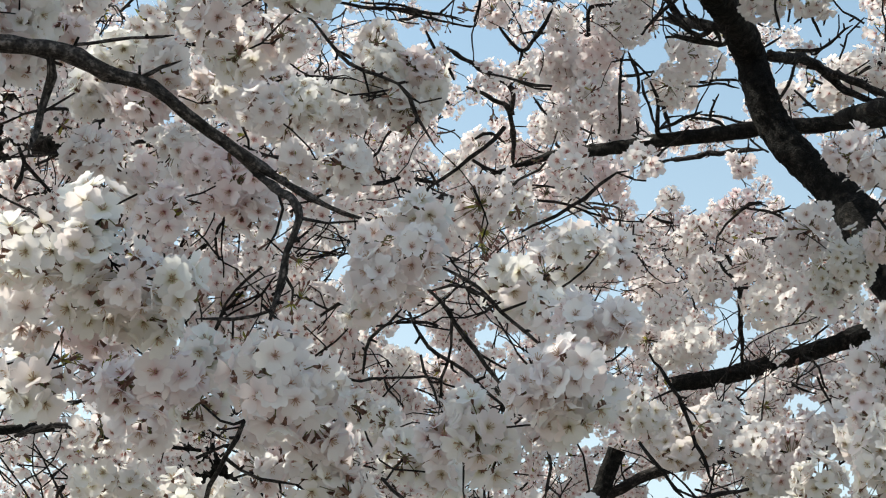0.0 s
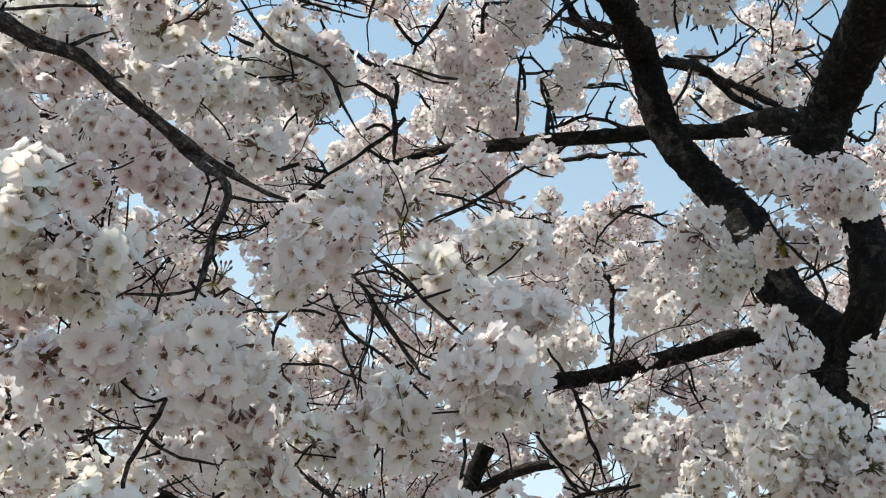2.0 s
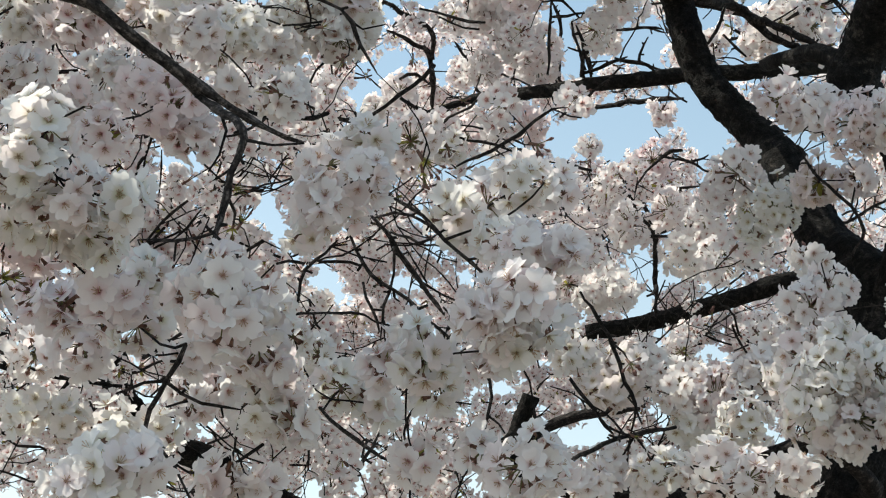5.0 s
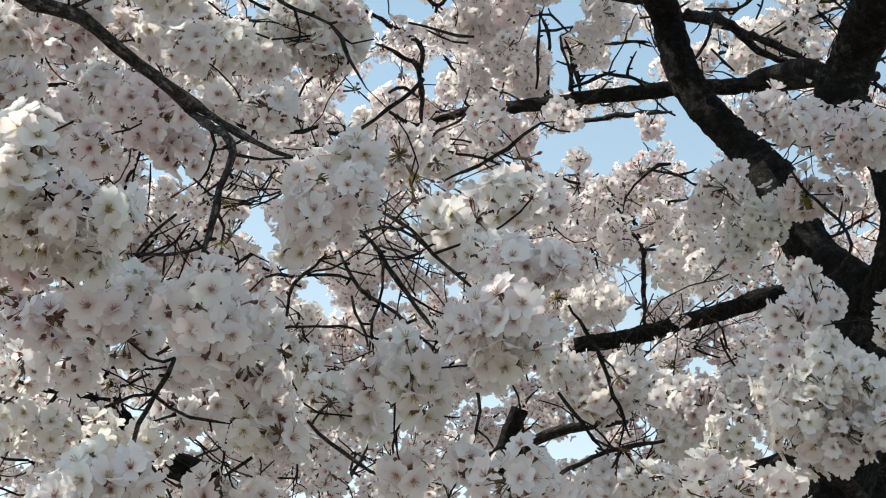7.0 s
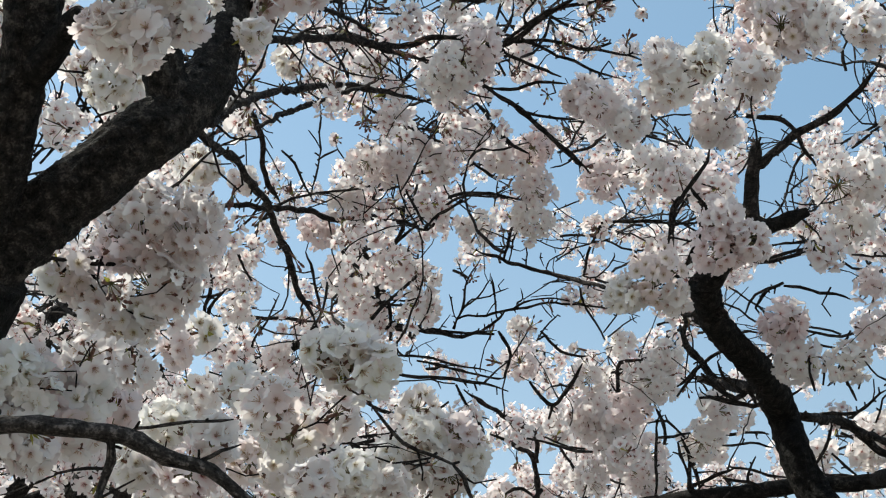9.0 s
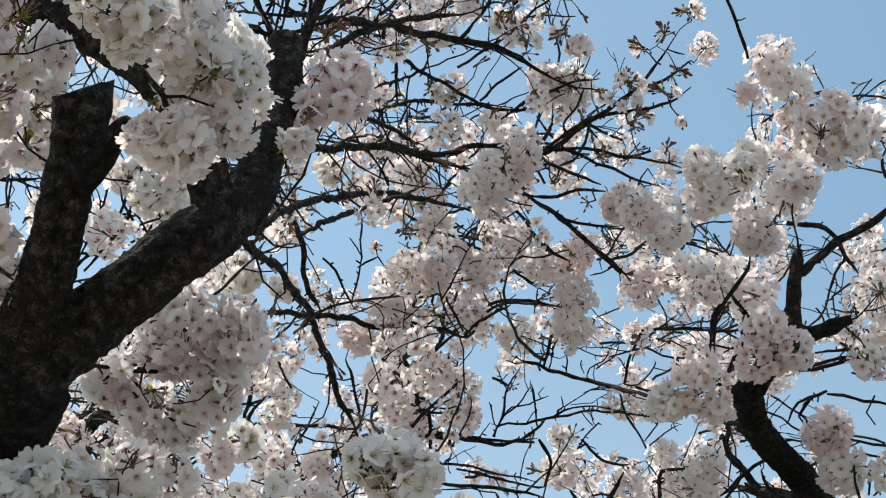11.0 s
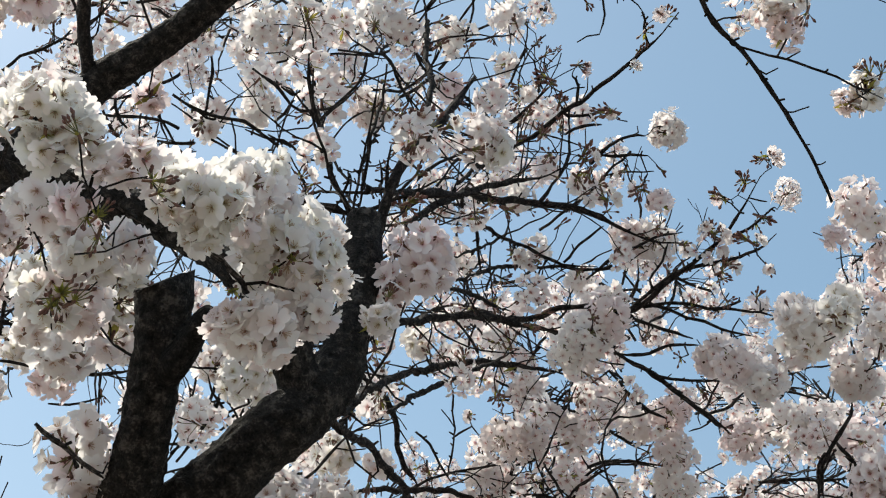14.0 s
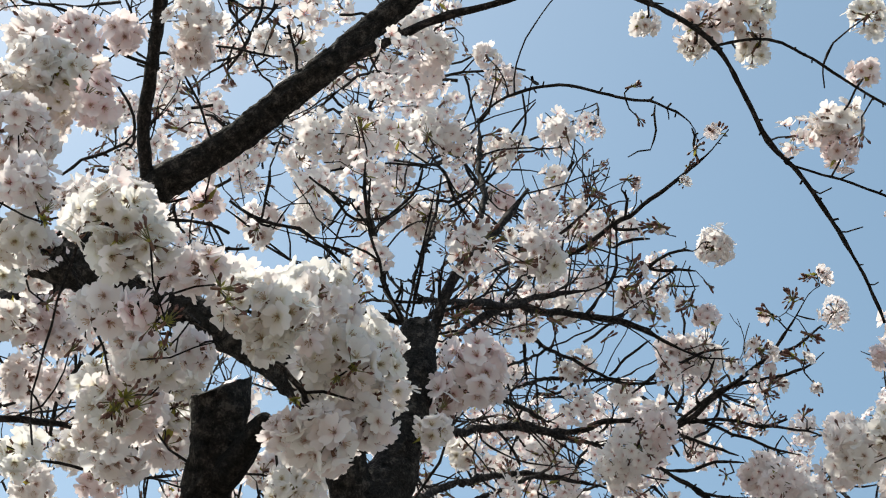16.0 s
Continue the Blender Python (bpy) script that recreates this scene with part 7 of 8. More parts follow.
blossoms("A", [(-0.77, 1.61, 3.20, 0.079), (-0.83, 1.61, 3.17, 0.079), (-0.84, 1.65, 3.12, 0.071), (-0.78, 1.66, 3.14, 0.071), (-0.94, 2.20, 3.71, 0.106), (-0.94, 2.27, 3.64, 0.096), (-0.95, 2.30, 3.60, 0.085), (-1.00, 1.50, 3.49, 0.094), (-1.00, 1.54, 3.60, 0.098), (-1.00, 1.57, 3.71, 0.102), (-1.06, 1.53, 3.72, 0.102), (-0.99, 1.52, 3.75, 0.102), (-1.05, 1.52, 3.86, 0.096), (-1.01, 1.64, 3.92, 0.099), (-0.99, 1.71, 3.87, 0.089), (-1.01, 1.60, 3.39, 0.086), (-1.15, 1.95, 3.73, 0.082), (-1.19, 1.99, 3.67, 0.093), (-1.18, 2.07, 3.74, 0.096), (-1.14, 2.11, 3.72, 0.085), (-1.21, 2.14, 3.65, 0.096), (-1.19, 2.23, 3.72, 0.088), (-1.11, 2.37, 3.59, 0.088), (-1.16, 2.19, 3.45, 0.093)])
blossoms("A", [(-1.17, 2.32, 3.63, 0.088), (-0.72, 2.30, 3.52, 0.103), (-0.82, 2.43, 3.65, 0.088), (-0.86, 2.45, 3.77, 0.079)])
blossoms("C", [(0.80, 4.37, 2.86, 0.132), (0.66, 4.23, 2.81, 0.126), (1.18, 6.40, 3.67, 0.152), (1.31, 6.41, 3.55, 0.152), (1.42, 6.39, 3.52, 0.178), (1.06, 4.46, 2.96, 0.137), (0.98, 4.16, 2.83, 0.142), (1.40, 6.38, 3.59, 0.152), (0.93, 6.49, 3.52, 0.178), (0.47, 4.20, 2.99, 0.142), (0.54, 4.50, 3.16, 0.154), (0.02, 4.66, 3.76, 0.148), (-0.05, 4.68, 3.71, 0.130), (0.09, 4.69, 3.67, 0.111), (-0.21, 4.34, 3.62, 0.120), (-0.28, 4.36, 3.57, 0.103), (-0.62, 4.42, 3.36, 0.103), (-0.38, 4.12, 3.25, 0.126), (-0.46, 4.14, 3.17, 0.126), (-0.57, 4.13, 3.17, 0.126), (-0.36, 4.02, 3.04, 0.136), (-0.42, 4.01, 3.05, 0.121), (-0.09, 4.58, 3.02, 0.137), (-0.20, 4.57, 3.03, 0.137)])
blossoms("A", [(0.11, 2.96, 4.73, 0.118), (0.44, 2.17, 4.00, 0.082), (0.41, 2.19, 3.99, 0.055)])
blossoms("A", [(-0.77, 2.07, 2.81, 0.101), (-0.73, 2.09, 2.79, 0.112), (-0.77, 2.03, 2.73, 0.112), (-0.72, 2.13, 2.84, 0.095), (-0.68, 2.14, 2.78, 0.106), (-0.66, 2.18, 2.84, 0.101), (-0.72, 2.06, 2.71, 0.112), (-0.62, 2.24, 2.83, 0.095), (-0.80, 2.01, 2.75, 0.112), (-0.66, 2.19, 2.77, 0.101)])
blossoms("A", [(-0.83, 1.80, 3.27, 0.100), (-0.82, 1.89, 3.36, 0.100), (-0.80, 1.84, 3.39, 0.090), (-0.85, 1.76, 3.30, 0.085), (-0.83, 1.91, 3.30, 0.100), (-0.87, 1.83, 3.22, 0.100)])
buds("A", [(0.06, 2.49, 4.58, 0.080), (0.11, 2.47, 4.60, 0.080), (-0.38, 2.09, 3.91, 0.094), (-0.41, 2.09, 3.90, 0.063), (-0.17, 2.73, 4.71, 0.086), (-0.10, 2.71, 4.73, 0.072), (-0.08, 2.38, 4.68, 0.060), (-0.10, 2.87, 4.58, 0.086), (-0.23, 2.74, 4.70, 0.072), (-0.09, 2.90, 4.55, 0.072), (-0.02, 2.80, 4.65, 0.058), (0.04, 2.72, 4.72, 0.050), (0.34, 2.94, 4.59, 0.066), (0.29, 2.98, 4.56, 0.066), (0.22, 3.01, 4.54, 0.066), (0.23, 3.12, 4.41, 0.074), (0.31, 3.05, 4.48, 0.066), (0.04, 2.99, 4.58, 0.074), (0.30, 3.17, 4.34, 0.059), (0.21, 3.19, 4.33, 0.059), (-0.42, 2.15, 3.77, 0.062), (-0.62, 2.00, 4.33, 0.080), (-0.87, 1.94, 4.26, 0.068), (-0.61, 2.24, 3.93, 0.055)])
buds("A", [(-0.00, 2.96, 4.61, 0.059), (0.13, 3.09, 4.46, 0.066), (0.20, 3.06, 4.48, 0.059), (-0.20, 2.83, 4.62, 0.065), (-0.15, 2.82, 4.63, 0.065), (-0.25, 2.72, 4.49, 0.055), (-0.33, 2.81, 4.38, 0.062), (-0.36, 2.84, 4.35, 0.062), (-0.06, 2.93, 4.51, 0.065), (0.13, 3.19, 4.34, 0.059), (-0.29, 3.02, 4.42, 0.065), (-0.45, 2.11, 3.51, 0.058), (-0.97, 2.01, 4.18, 0.068), (-0.80, 2.02, 4.22, 0.051), (-0.36, 2.40, 4.31, 0.056), (-0.39, 2.37, 4.34, 0.056)])
buds("A", [(-0.63, 2.15, 3.85, 0.048), (-0.42, 2.15, 3.76, 0.062), (-0.40, 2.09, 3.90, 0.084), (-0.32, 2.45, 4.02, 0.058), (-0.10, 2.90, 4.55, 0.072), (-0.15, 2.78, 4.67, 0.072), (-0.04, 2.80, 4.65, 0.072), (-0.24, 2.76, 4.68, 0.072), (-0.57, 2.89, 3.99, 0.059), (-0.35, 3.30, 4.19, 0.066), (-0.17, 3.32, 4.18, 0.066), (-0.25, 3.03, 4.40, 0.065), (-0.46, 3.03, 4.11, 0.055), (-0.31, 3.16, 4.24, 0.065)])
buds("C", [(-0.35, 3.50, 4.33, 0.071), (-0.68, 3.55, 4.06, 0.062), (-0.65, 3.20, 4.24, 0.059), (-0.45, 3.52, 4.29, 0.055), (-0.56, 3.60, 4.16, 0.063), (-0.29, 3.62, 4.16, 0.055), (-0.30, 3.87, 4.09, 0.066), (-0.44, 3.89, 4.04, 0.066), (0.01, 3.67, 4.10, 0.063), (-0.03, 4.11, 4.03, 0.069), (-0.01, 4.22, 4.00, 0.070), (0.23, 4.12, 3.99, 0.069)])
buds("A", [(0.02, 2.22, 2.51, 0.064), (0.02, 2.22, 2.49, 0.048), (-0.23, 2.06, 2.34, 0.044), (-0.46, 1.86, 2.20, 0.047), (-0.41, 2.13, 2.21, 0.038), (-0.11, 2.74, 2.92, 0.062), (-0.25, 2.27, 2.48, 0.041), (0.18, 2.05, 2.20, 0.032), (-0.22, 2.10, 2.03, 0.043)])
buds("A", [(-0.64, 2.17, 3.02, 0.081), (-0.63, 2.18, 3.00, 0.063), (-0.68, 2.02, 2.69, 0.072), (-0.55, 2.18, 3.03, 0.054), (-0.26, 1.99, 2.76, 0.039)])
buds("A", [(-0.74, 1.49, 3.03, 0.058), (-0.75, 1.50, 3.02, 0.043), (-0.87, 1.40, 3.29, 0.039), (-0.58, 1.32, 3.05, 0.030), (-0.65, 1.32, 3.00, 0.036), (-0.10, 2.74, 3.96, 0.056), (-0.70, 1.27, 3.09, 0.030), (-0.46, 1.53, 3.10, 0.032)])
buds("A", [(-0.63, 1.30, 2.98, 0.046), (-0.57, 1.29, 3.02, 0.033), (-0.72, 1.45, 3.00, 0.060), (-0.85, 1.37, 3.24, 0.045), (-0.64, 1.23, 3.04, 0.033), (-0.52, 1.50, 3.03, 0.042), (-0.48, 1.53, 3.09, 0.043), (-0.60, 2.11, 3.77, 0.072), (-0.42, 2.15, 3.77, 0.062), (-0.41, 1.96, 3.39, 0.062), (-1.06, 1.85, 3.56, 0.058)])
buds("A", [(-0.54, 1.67, 2.35, 0.052), (-0.55, 1.73, 2.19, 0.052), (-0.45, 1.77, 2.17, 0.046), (-0.22, 2.07, 2.35, 0.045)])
buds("A", [(-0.29, 2.99, 4.39, 0.060), (-0.23, 3.01, 4.37, 0.060), (-0.28, 3.07, 4.30, 0.060), (-0.26, 3.11, 4.25, 0.060), (-0.13, 3.04, 4.35, 0.060), (0.19, 2.98, 4.40, 0.060), (0.21, 3.05, 4.31, 0.060), (0.22, 3.09, 4.27, 0.060), (0.32, 3.03, 4.32, 0.060), (0.30, 3.00, 4.37, 0.060), (0.10, 3.17, 4.17, 0.060), (0.14, 3.22, 4.11, 0.060), (0.05, 3.27, 4.04, 0.060), (-0.35, 3.20, 4.13, 0.060), (-0.15, 3.22, 4.11, 0.060), (0.23, 3.20, 4.12, 0.060), (-0.47, 2.92, 4.45, 0.060), (-0.36, 2.93, 4.45, 0.060), (-0.43, 3.00, 4.36, 0.060), (-0.32, 3.03, 4.34, 0.060)])
buds("A", [(-0.37, 2.09, 3.90, 0.110), (-0.40, 2.10, 3.89, 0.078), (-0.34, 2.09, 3.90, 0.073), (-0.30, 2.16, 3.91, 0.069), (-0.59, 2.05, 3.76, 0.061), (-0.40, 2.07, 3.70, 0.070), (-0.30, 2.25, 3.82, 0.053), (-0.42, 2.02, 3.45, 0.074), (-0.64, 1.34, 2.99, 0.050), (-0.56, 1.29, 3.00, 0.033), (-0.72, 1.49, 3.02, 0.061), (-0.37, 2.03, 3.53, 0.047)])
buds("A", [(-0.21, 2.72, 4.66, 0.082), (-0.16, 2.71, 4.67, 0.082), (-0.02, 2.77, 4.62, 0.082), (-0.10, 2.85, 4.54, 0.082), (-0.18, 2.83, 4.55, 0.082), (-0.12, 2.87, 4.51, 0.082), (0.04, 2.90, 4.48, 0.082), (-0.05, 2.92, 4.47, 0.082), (0.23, 2.92, 4.45, 0.082), (0.34, 2.85, 4.51, 0.082), (0.28, 2.90, 4.47, 0.082), (0.31, 2.95, 4.41, 0.082), (0.28, 2.99, 4.37, 0.082), (0.20, 2.98, 4.39, 0.082), (-0.28, 2.99, 4.38, 0.082), (0.21, 3.04, 4.32, 0.082), (0.45, 2.15, 4.02, 0.066), (0.47, 2.15, 4.02, 0.055)])

# ---- the crowd of far blossom, on twigs that fill the crowns ----
# openings through the crowns where the sky shows: bearing, height angle and half widths in degrees, from the standing place
GAPS = []
# low crown
GAPS += [(-0.8, 28.1, 1.0, 0.6), (-2.2, 25.8, 0.5, 1.0), (-0.0, 26.0, 0.6, 0.5), (1.0, 24.6, 0.6, 0.5), (3.4, 25.9, 0.4, 0.5), (5.1, 27.9, 0.6, 0.3), (-8.8, 23.9, 1.8, 0.6), (-7.3, 23.4, 1.0, 0.8), (-11.9, 23.4, 0.8, 1.0), (-9.0, 23.1, 1.2, 0.6), (-6.4, 23.0, 0.6, 0.7), (-6.9, 26.5, 0.4, 1.2), (-9.7, 26.0, 0.8, 0.6), (7.2, 22.0, 1.0, 0.5), (4.1, 20.6, 0.6, 0.5), (3.8, 19.8, 0.8, 0.6), (2.1, 18.1, 1.0, 0.6), (1.1, 17.7, 0.6, 0.5), (-0.6, 18.4, 0.4, 0.6), (-10.7, 18.8, 0.5, 0.8), (-9.2, 17.3, 0.4, 0.5), (-12.0, 15.6, 0.6, 0.4), (-7.4, 13.3, 1.0, 0.4), (-4.3, 14.7, 0.5, 0.4)]
# low crown
GAPS += [(-13.5, 12.9, 0.6, 0.4)]
# middle crown
GAPS += [(18.3, 38.5, 0.6, 1.6), (18.2, 34.7, 0.8, 0.6), (9.9, 39.2, 0.8, 0.8), (11.0, 38.7, 0.4, 0.6), (6.9, 37.3, 0.8, 1.2), (8.6, 36.4, 0.6, 1.0), (0.0, 35.6, 0.4, 0.6), (-3.1, 35.9, 0.6, 0.8), (-7.8, 40.8, 1.6, 1.2), (-5.3, 41.1, 0.8, 1.0), (-13.6, 38.1, 1.2, 0.8), (-12.3, 37.3, 0.8, 0.6), (-2.2, 38.1, 0.8, 0.6), (-0.9, 38.1, 0.8, 0.8), (12.0, 28.9, 1.2, 0.4), (2.4, 28.5, 1.2, 0.6), (3.3, 28.6, 0.6, 0.6), (0.7, 29.9, 1.2, 0.6), (-0.5, 28.3, 1.6, 0.7), (-3.0, 30.4, 1.2, 0.8), (-0.3, 25.8, 0.8, 0.8), (7.7, 32.9, 0.6, 1.2), (9.5, 32.0, 0.5, 0.8), (2.1, 33.4, 0.8, 0.8)]
# middle crown
GAPS += [(-13.7, 30.8, 1.2, 0.8), (-11.4, 31.8, 0.6, 0.6), (6.7, 26.2, 0.8, 0.3), (-10.1, 26.1, 0.6, 0.4), (0.2, 31.6, 0.8, 0.6), (9.0, 30.1, 0.8, 0.3)]
# top of the crown
GAPS += [(-6.7, 46.4, 2.9, 3.5), (-3.2, 51.3, 2.4, 1.8), (2.8, 53.6, 2.9, 1.4), (4.4, 52.7, 1.4, 1.2), (-7.2, 42.1, 2.0, 1.6), (-10.0, 45.4, 2.4, 3.1), (-8.8, 53.1, 1.6, 2.4), (13.1, 46.2, 1.0, 1.2), (17.9, 45.9, 1.0, 0.6), (18.7, 53.4, 0.8, 0.8), (22.3, 50.8, 1.0, 0.8), (5.7, 51.5, 0.8, 0.6), (0.8, 50.5, 1.8, 0.8), (5.2, 43.0, 1.0, 1.2), (1.8, 42.8, 1.2, 0.8), (-1.7, 38.8, 1.6, 1.0), (-5.7, 40.7, 1.2, 0.8), (29.3, 46.5, 1.0, 0.6), (24.6, 48.2, 0.8, 0.8), (33.8, 50.6, 0.8, 0.6), (17.3, 38.7, 0.6, 0.8), (9.1, 54.3, 1.2, 0.8), (13.8, 45.3, 1.0, 0.8)]
# right of the crown
GAPS += [(-6.6, 46.8, 2.9, 1.8), (-10.4, 45.1, 3.1, 2.6), (-8.0, 41.9, 1.2, 1.2), (-5.8, 41.5, 1.0, 1.2), (-5.7, 44.6, 1.2, 1.2), (8.5, 43.3, 0.6, 0.6), (-1.8, 39.0, 1.2, 0.6), (-3.1, 39.9, 1.2, 0.5), (8.1, 37.2, 0.6, 0.8), (18.8, 34.9, 1.0, 1.2), (17.7, 36.6, 0.8, 0.8), (-3.4, 35.1, 0.6, 0.6), (12.5, 45.0, 0.8, 1.2), (13.3, 46.4, 0.8, 1.2), (18.9, 45.2, 1.0, 0.8), (24.1, 36.4, 0.8, 1.2), (5.9, 43.2, 1.0, 0.6)]
# web of bare twigs
GAPS += [(-2.1, 32.9, 1.2, 0.6), (-3.2, 30.5, 1.5, 1.0), (0.8, 30.7, 1.2, 0.4), (0.8, 30.0, 1.1, 0.5), (2.2, 31.6, 0.8, 1.2), (-0.2, 32.1, 1.0, 0.8), (-2.1, 30.9, 1.0, 0.5), (-1.8, 28.0, 1.0, 0.5), (-5.5, 30.5, 1.0, 0.8), (-7.9, 29.6, 0.6, 0.6), (-11.5, 32.2, 0.8, 0.3), (-13.7, 31.1, 1.0, 0.8), (-11.4, 35.3, 0.8, 0.8)]
# under the arched branch
GAPS += [(10.5, 36.3, 0.7, 0.8), (8.8, 37.8, 0.9, 0.5), (6.9, 36.7, 0.7, 0.7), (12.3, 35.1, 0.5, 0.8), (10.7, 34.3, 0.6, 0.6), (7.8, 35.9, 0.6, 0.6), (7.2, 34.2, 0.6, 0.5), (10.1, 39.0, 0.8, 0.3), (6.0, 38.2, 0.8, 0.4), (8.4, 32.9, 0.6, 0.5)]
# right edge of the crown
GAPS += [(-1.6, 47.5, 1.9, 1.4), (-3.9, 45.1, 1.2, 1.2)]
# between the limbs of the fork
GAPS += [(-6.7, 27.6, 1.0, 0.9), (-7.2, 26.5, 0.9, 1.1), (-7.6, 27.1, 0.6, 1.1), (-9.5, 27.3, 0.8, 0.6), (-10.1, 26.0, 0.8, 0.7), (-13.6, 28.2, 0.8, 0.8), (-14.1, 28.8, 0.7, 1.1), (-14.9, 27.3, 0.7, 0.8), (-14.9, 28.4, 0.6, 1.3), (-18.4, 28.6, 1.1, 1.0), (-18.8, 27.9, 0.9, 0.9), (-19.5, 25.2, 0.8, 1.2), (-19.9, 25.7, 0.7, 0.8), (-8.6, 29.4, 1.1, 0.6), (-9.7, 29.2, 0.7, 0.7), (-17.2, 21.6, 0.7, 0.9), (-7.5, 25.6, 0.8, 0.6), (-12.6, 29.1, 0.6, 0.9), (-12.3, 27.0, 0.6, 0.8)]


def place(yaw, pitch, far):
    a, b = radians(yaw), radians(pitch)
    return STAND + far * np.array((-math.sin(a) * math.cos(b), math.cos(a) * math.cos(b), math.sin(b)))


def opening(p):
    """How deep a place lies inside one of the openings: 0 outside, 1 at its middle."""
    d = p - STAND
    yaw, pitch = math.degrees(math.atan2(-d[0], d[1])), math.degrees(math.asin(d[2] / np.linalg.norm(d)))
    deep = 0.0
    for y, q, w, h in GAPS:
        e = ((yaw - y) * math.cos(radians(pitch)) / w) ** 2 + ((pitch - q) / h) ** 2
        deep = max(deep, 1 - e)
    return deep


THICK = np.array([row for lines in LINES.values() for rows in lines if rows[:, 3].max() > 0.025 for row in rows])


def against_bough(p):
    """True where a far cluster would sit in the face of a thick bough."""
    return bool((np.linalg.norm(THICK[:, :3] - p, axis=1) - THICK[:, 3]).min() < 0.075)


def grow(key, at, way, length, radius, level, rng, nodes):
    """A crooked twig with knobbly spurs that forks into finer ones."""
    n = max(3, int(length / 0.035))
    rows, kids = [(*at, radius)], []
    for k in range(n):
        way = (way + Vector((rng.uniform(-1, 1), rng.uniform(-1, 1), rng.uniform(-0.9, 1.05))) * 0.34).normalized()
        at = at + way * length / n
        if opening(np.array(at)) > 0.08:
            break
        thick = radius * (1 - 0.6 * (k + 1) / n) * (1.25 if rng.random() < 0.25 else 1)
        rows.append((*at, max(0.0016, thick)))
        if level < 1 + (k < 3) and k and rng.random() < 0.2:
            side = way.cross(Vector((rng.uniform(-1, 1), rng.uniform(-1, 1), rng.uniform(-1, 1)))).normalized()
            kids.append((at.copy(), (way + side * rng.uniform(0.6, 1.3)).normalized(), length * rng.uniform(0.25, 0.55), thick * 0.72))
    if len(rows) < 3:
        return
    rows = np.array(rows)
    nodes += list(rows[1:])
    tube(TWIGS[key], rows, 4 if level == 0 else 3, 0.2, rng.random(), cap=False)
    for start, turned, reach, thick in kids:
        grow(key, start, turned, reach, max(thick, 0.002), level + 1, rng, nodes)


def spray(key, start, rng, length, clusters, clear=0.0, buds=0.0, thick=0.0044):
    """A forked twig with clusters of far blossom on it."""
    way = Vector((rng.uniform(-1, 1), rng.uniform(-0.6, 0.6), rng.uniform(-0.7, 0.9))).normalized()
    nodes = []
    grow(key, Vector(start), way, length, thick, 0 if clusters < 8 else 1, rng, nodes)
    if not nodes:
        return
    for _ in range(clusters):
        row = nodes[rng.randrange(len(nodes))]
        p = row[:3] + np.array((rng.uniform(-1, 1), rng.uniform(-1, 1), rng.uniform(-1, 1))) * (0.10 if clusters > 3 else 0.05)
        if opening(p) > clear or against_bough(p):
            continue
        tube(TWIGS[key], np.array([(*row[:3], 0.002), (*(0.5 * (row[:3] + p) + 0.012), 0.0018), (*p, 0.0016)]), 3, 0, 1, cap=False)
        m = Matrix.Translation(p) @ facing(Vector(p - row[:3]) + Vector((0, 0, 0.001))) @ Matrix.Scale(rng.uniform(0.72, 1.1), 4)
        CROWD[key].stamp(rng.choice(FAR_BUDS if rng.random() < buds else FAR_CLUSTERS), m)


def fill(key, count, yaws, pitches, fars, clusters, seed, buds=0.0, thick=0.0044):
    rng = random.Random(seed)
    made = 0
    while made < count:
        p = place(rng.uniform(*yaws), rng.uniform(*pitches), rng.uniform(*fars))
        if opening(p) > 0.25:
            continue
        spray(key, p, rng, rng.uniform(0.35, 0.7), clusters, buds=buds, thick=thick)
        made += 1


fill("C", 460, (-22, 18), (9, 29), (6.2, 7.4), 8, 1)
fill("C", 74, (-19, 22), (28, 38), (5.0, 6.6), 4, 2)
fill("C", 230, (-19, 22), (26, 42), (4.8, 6.6), 1, 6, 0.5)
fill("A", 22, (-8, 30), (36, 42), (4.4, 5.2), 5, 3, 0.3)
fill("A", 46, (3, 31), (42, 55), (4.4, 5.2), 5, 13, 0.3)
fill("A", 36, (-6, 30), (36, 42), (4.2, 5.2), 2, 7, 0.7)
fill("A", 64, (3, 31), (42, 55), (4.2, 5.2), 2, 14, 0.7)
fill("B", 32, (-24, -8), (22, 40), (4.4, 5.2), 5, 4)
fill("A", 110, (-2, 22), (10, 34), (3.4, 4.6), 5, 5)
fill("C", 110, (-22, 18), (9, 29), (5.0, 6.2), 1, 9, 0.3)
fill("A", 26, (-12, 16), (10, 30), (2.9, 4.0), 1, 10, 0.3, 0.0028)


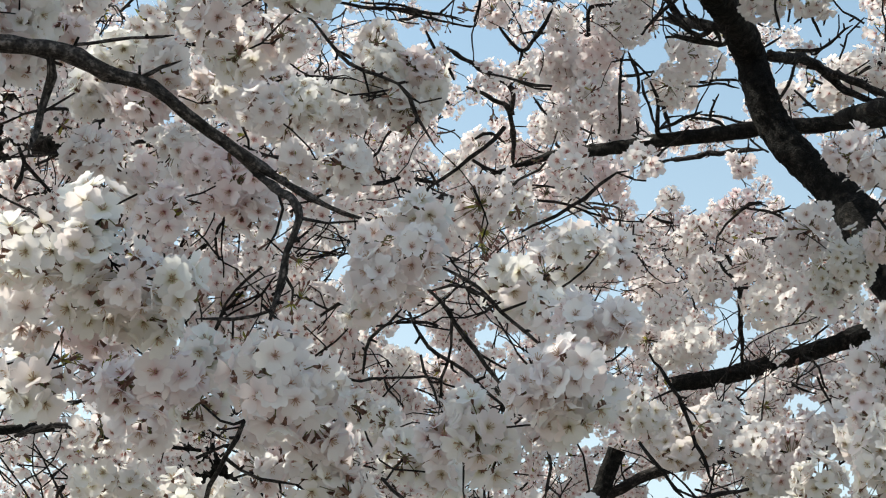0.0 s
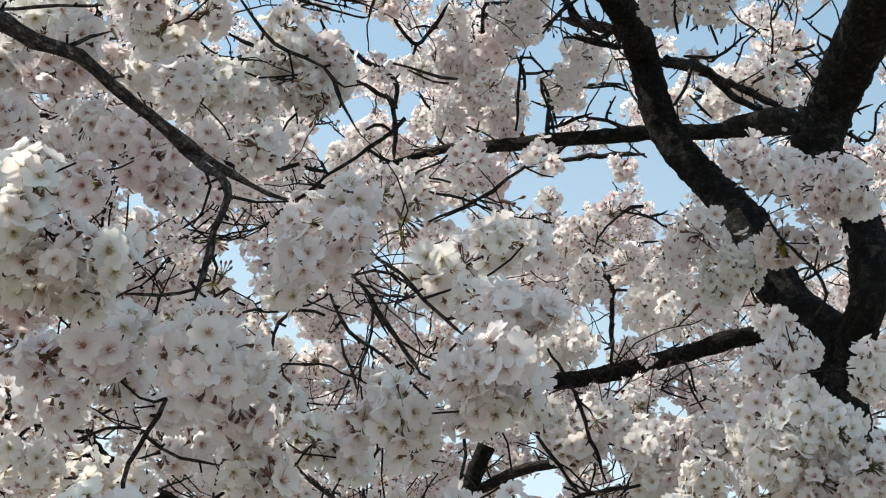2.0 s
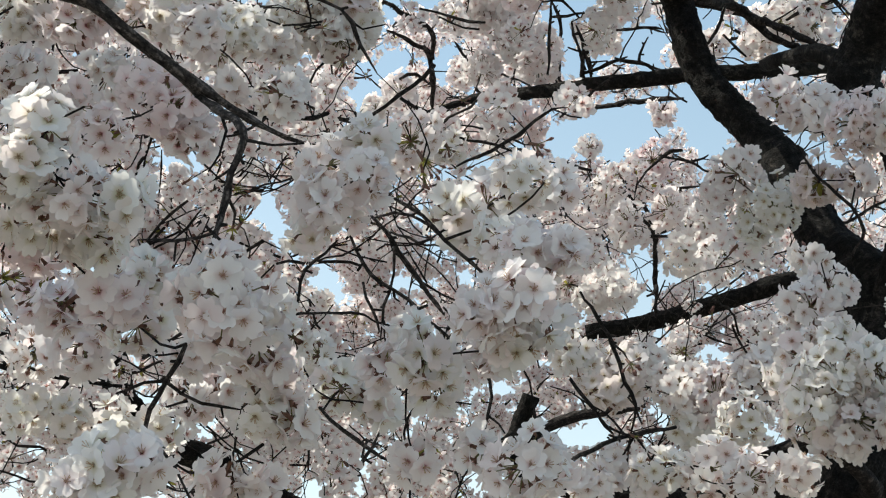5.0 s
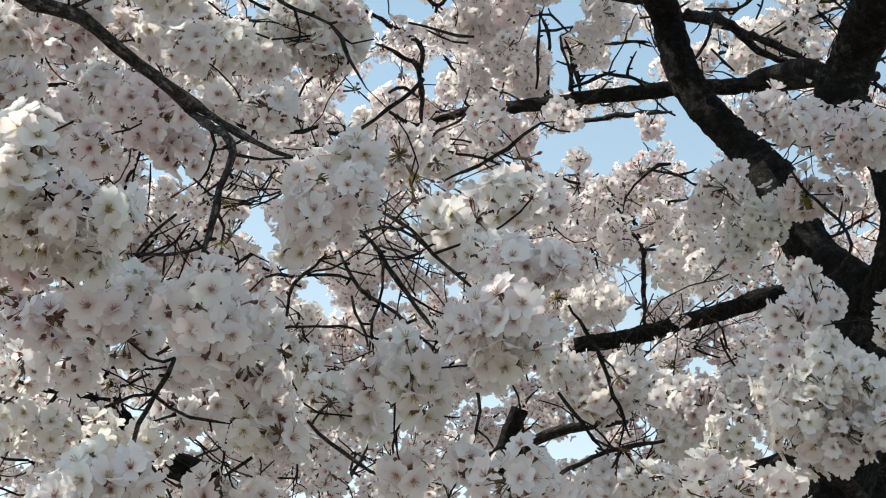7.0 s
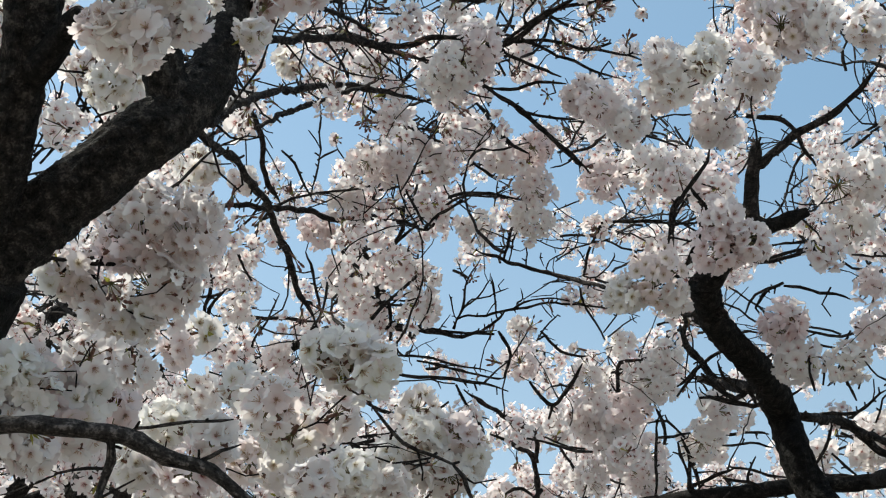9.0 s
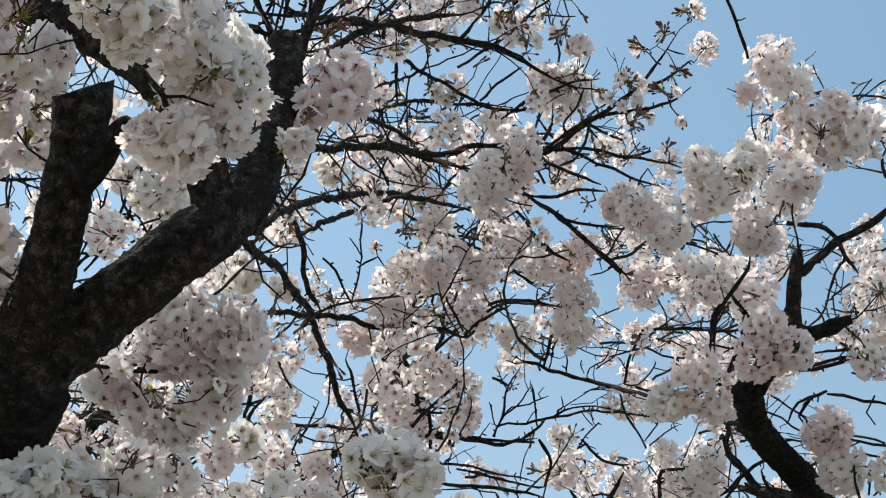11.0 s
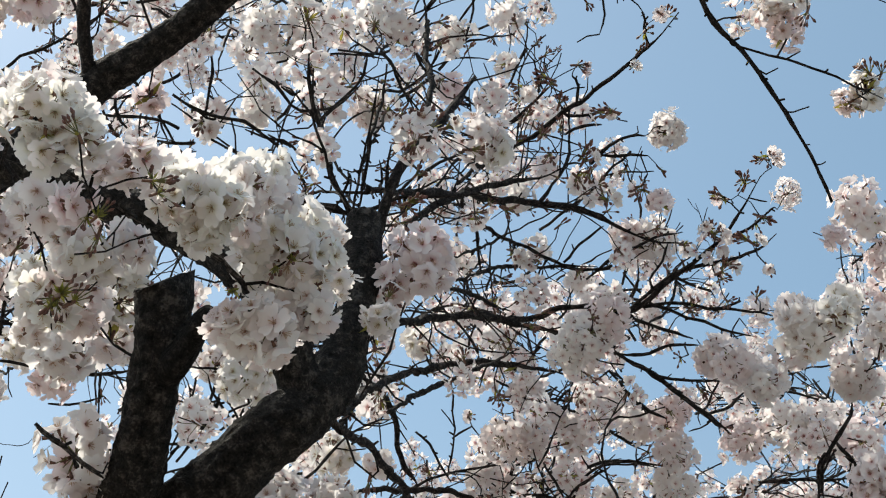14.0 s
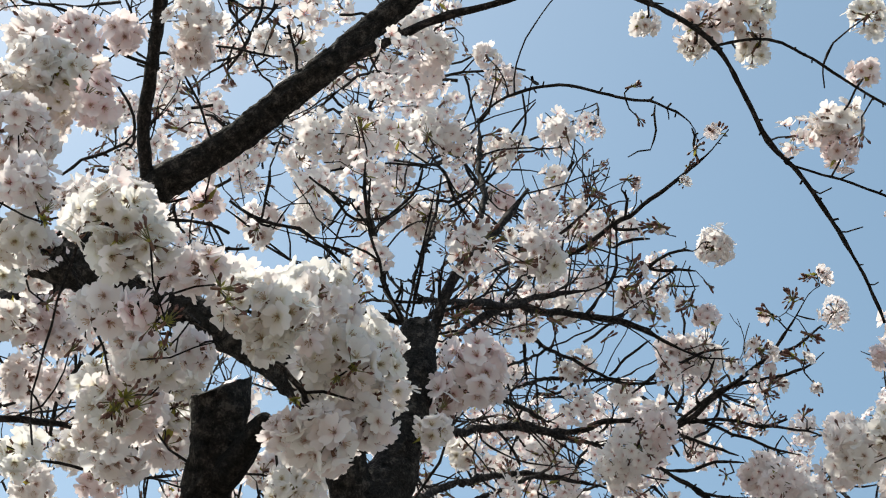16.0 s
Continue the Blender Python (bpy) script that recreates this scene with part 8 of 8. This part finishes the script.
def shoots(key, seed, spacing, bloom, bud_share):
    """Short side shoots along every thin bough, some ending in a bud tuft or blossom."""
    rng = random.Random(seed)
    for rows in list(LINES[key]):
        if rows[:, 3].max() > 0.014:
            continue
        for a, b in zip(rows[1:-1], rows[2:]):
            if rng.random() < 0.42:
                way = (Vector(b[:3] - a[:3]).cross(Vector((rng.uniform(-1, 1), rng.uniform(-1, 1), rng.uniform(-1, 1)))).normalized() + Vector(b[:3] - a[:3]).normalized() * 0.4)
                tip = a[:3] + np.array(way) * (float(a[3]) + rng.uniform(0.004, 0.012))
                tube(TWIGS[key], np.array([(*a[:3], min(0.0024, a[3])), (*tip, min(0.0021, a[3] * 0.8))]), 4, 0, 1)
        along = 0.0
        for a, b in zip(rows[:-1], rows[1:]):
            along += float(np.linalg.norm(b[:3] - a[:3]))
            if along < spacing:
                continue
            along = rng.uniform(-0.5, 0.3) * spacing
            ahead = Vector(b[:3] - a[:3]).normalized()
            way = (ahead * rng.uniform(0.1, 0.9) + ahead.cross(Vector((rng.uniform(-1, 1), rng.uniform(-1, 1), rng.uniform(-1, 1)))).normalized()).normalized()
            reach = rng.choice((0.03, 0.05, 0.09, 0.16, 0.26))
            if b[0] > 0.0 and b[2] > 3.9:
                reach = min(reach, 0.08)
            if reach > 0.06 and opening(b[:3] + np.array(way) * reach) > 0:
                reach = min(reach * 0.6, 0.09)
            tip = b[:3] + np.array(way) * reach
            if opening(tip) > 0.3 or against_bough(tip):
                if rng.random() < 0.7:
                    twiglet(key, b[:3], b[:3] + np.array(way) * min(reach, 0.06), 0.0017, 0.0014, rng)
                continue
            twiglet(key, b[:3], tip, min(0.0023, float(b[3]) * 0.7), 0.0012, rng)
            chance = rng.random()
            if np.linalg.norm(tip - STAND) < 2.85 or chance > bloom + bud_share or (chance < bloom and opening(tip) > 0.1):
                continue
            m = Matrix.Translation(tip) @ facing(way) @ Matrix.Scale(rng.uniform(0.7, 1.05), 4)
            CROWD[key].stamp(rng.choice(FAR_CLUSTERS if chance < bloom else FAR_BUDS), m)


shoots("A", 11, 0.10, 0.12, 0.6)
shoots("B", 12, 0.10, 0.40, 0.2)
shoots("C", 13, 0.10, 0.40, 0.25)

for key in TREES:
    hang(key, tagged(new("twig_web", TWIGS[key].mesh("twig_web", [TWIG_BARK])), "thin dark twigs", kind="stuff"))
    if CROWD[key].verts:
        hang(key, tagged(new("far_blossom", CROWD[key].mesh("far_blossom", FAR_MATERIALS)), "crowded white blossom clusters", kind="stuff"))
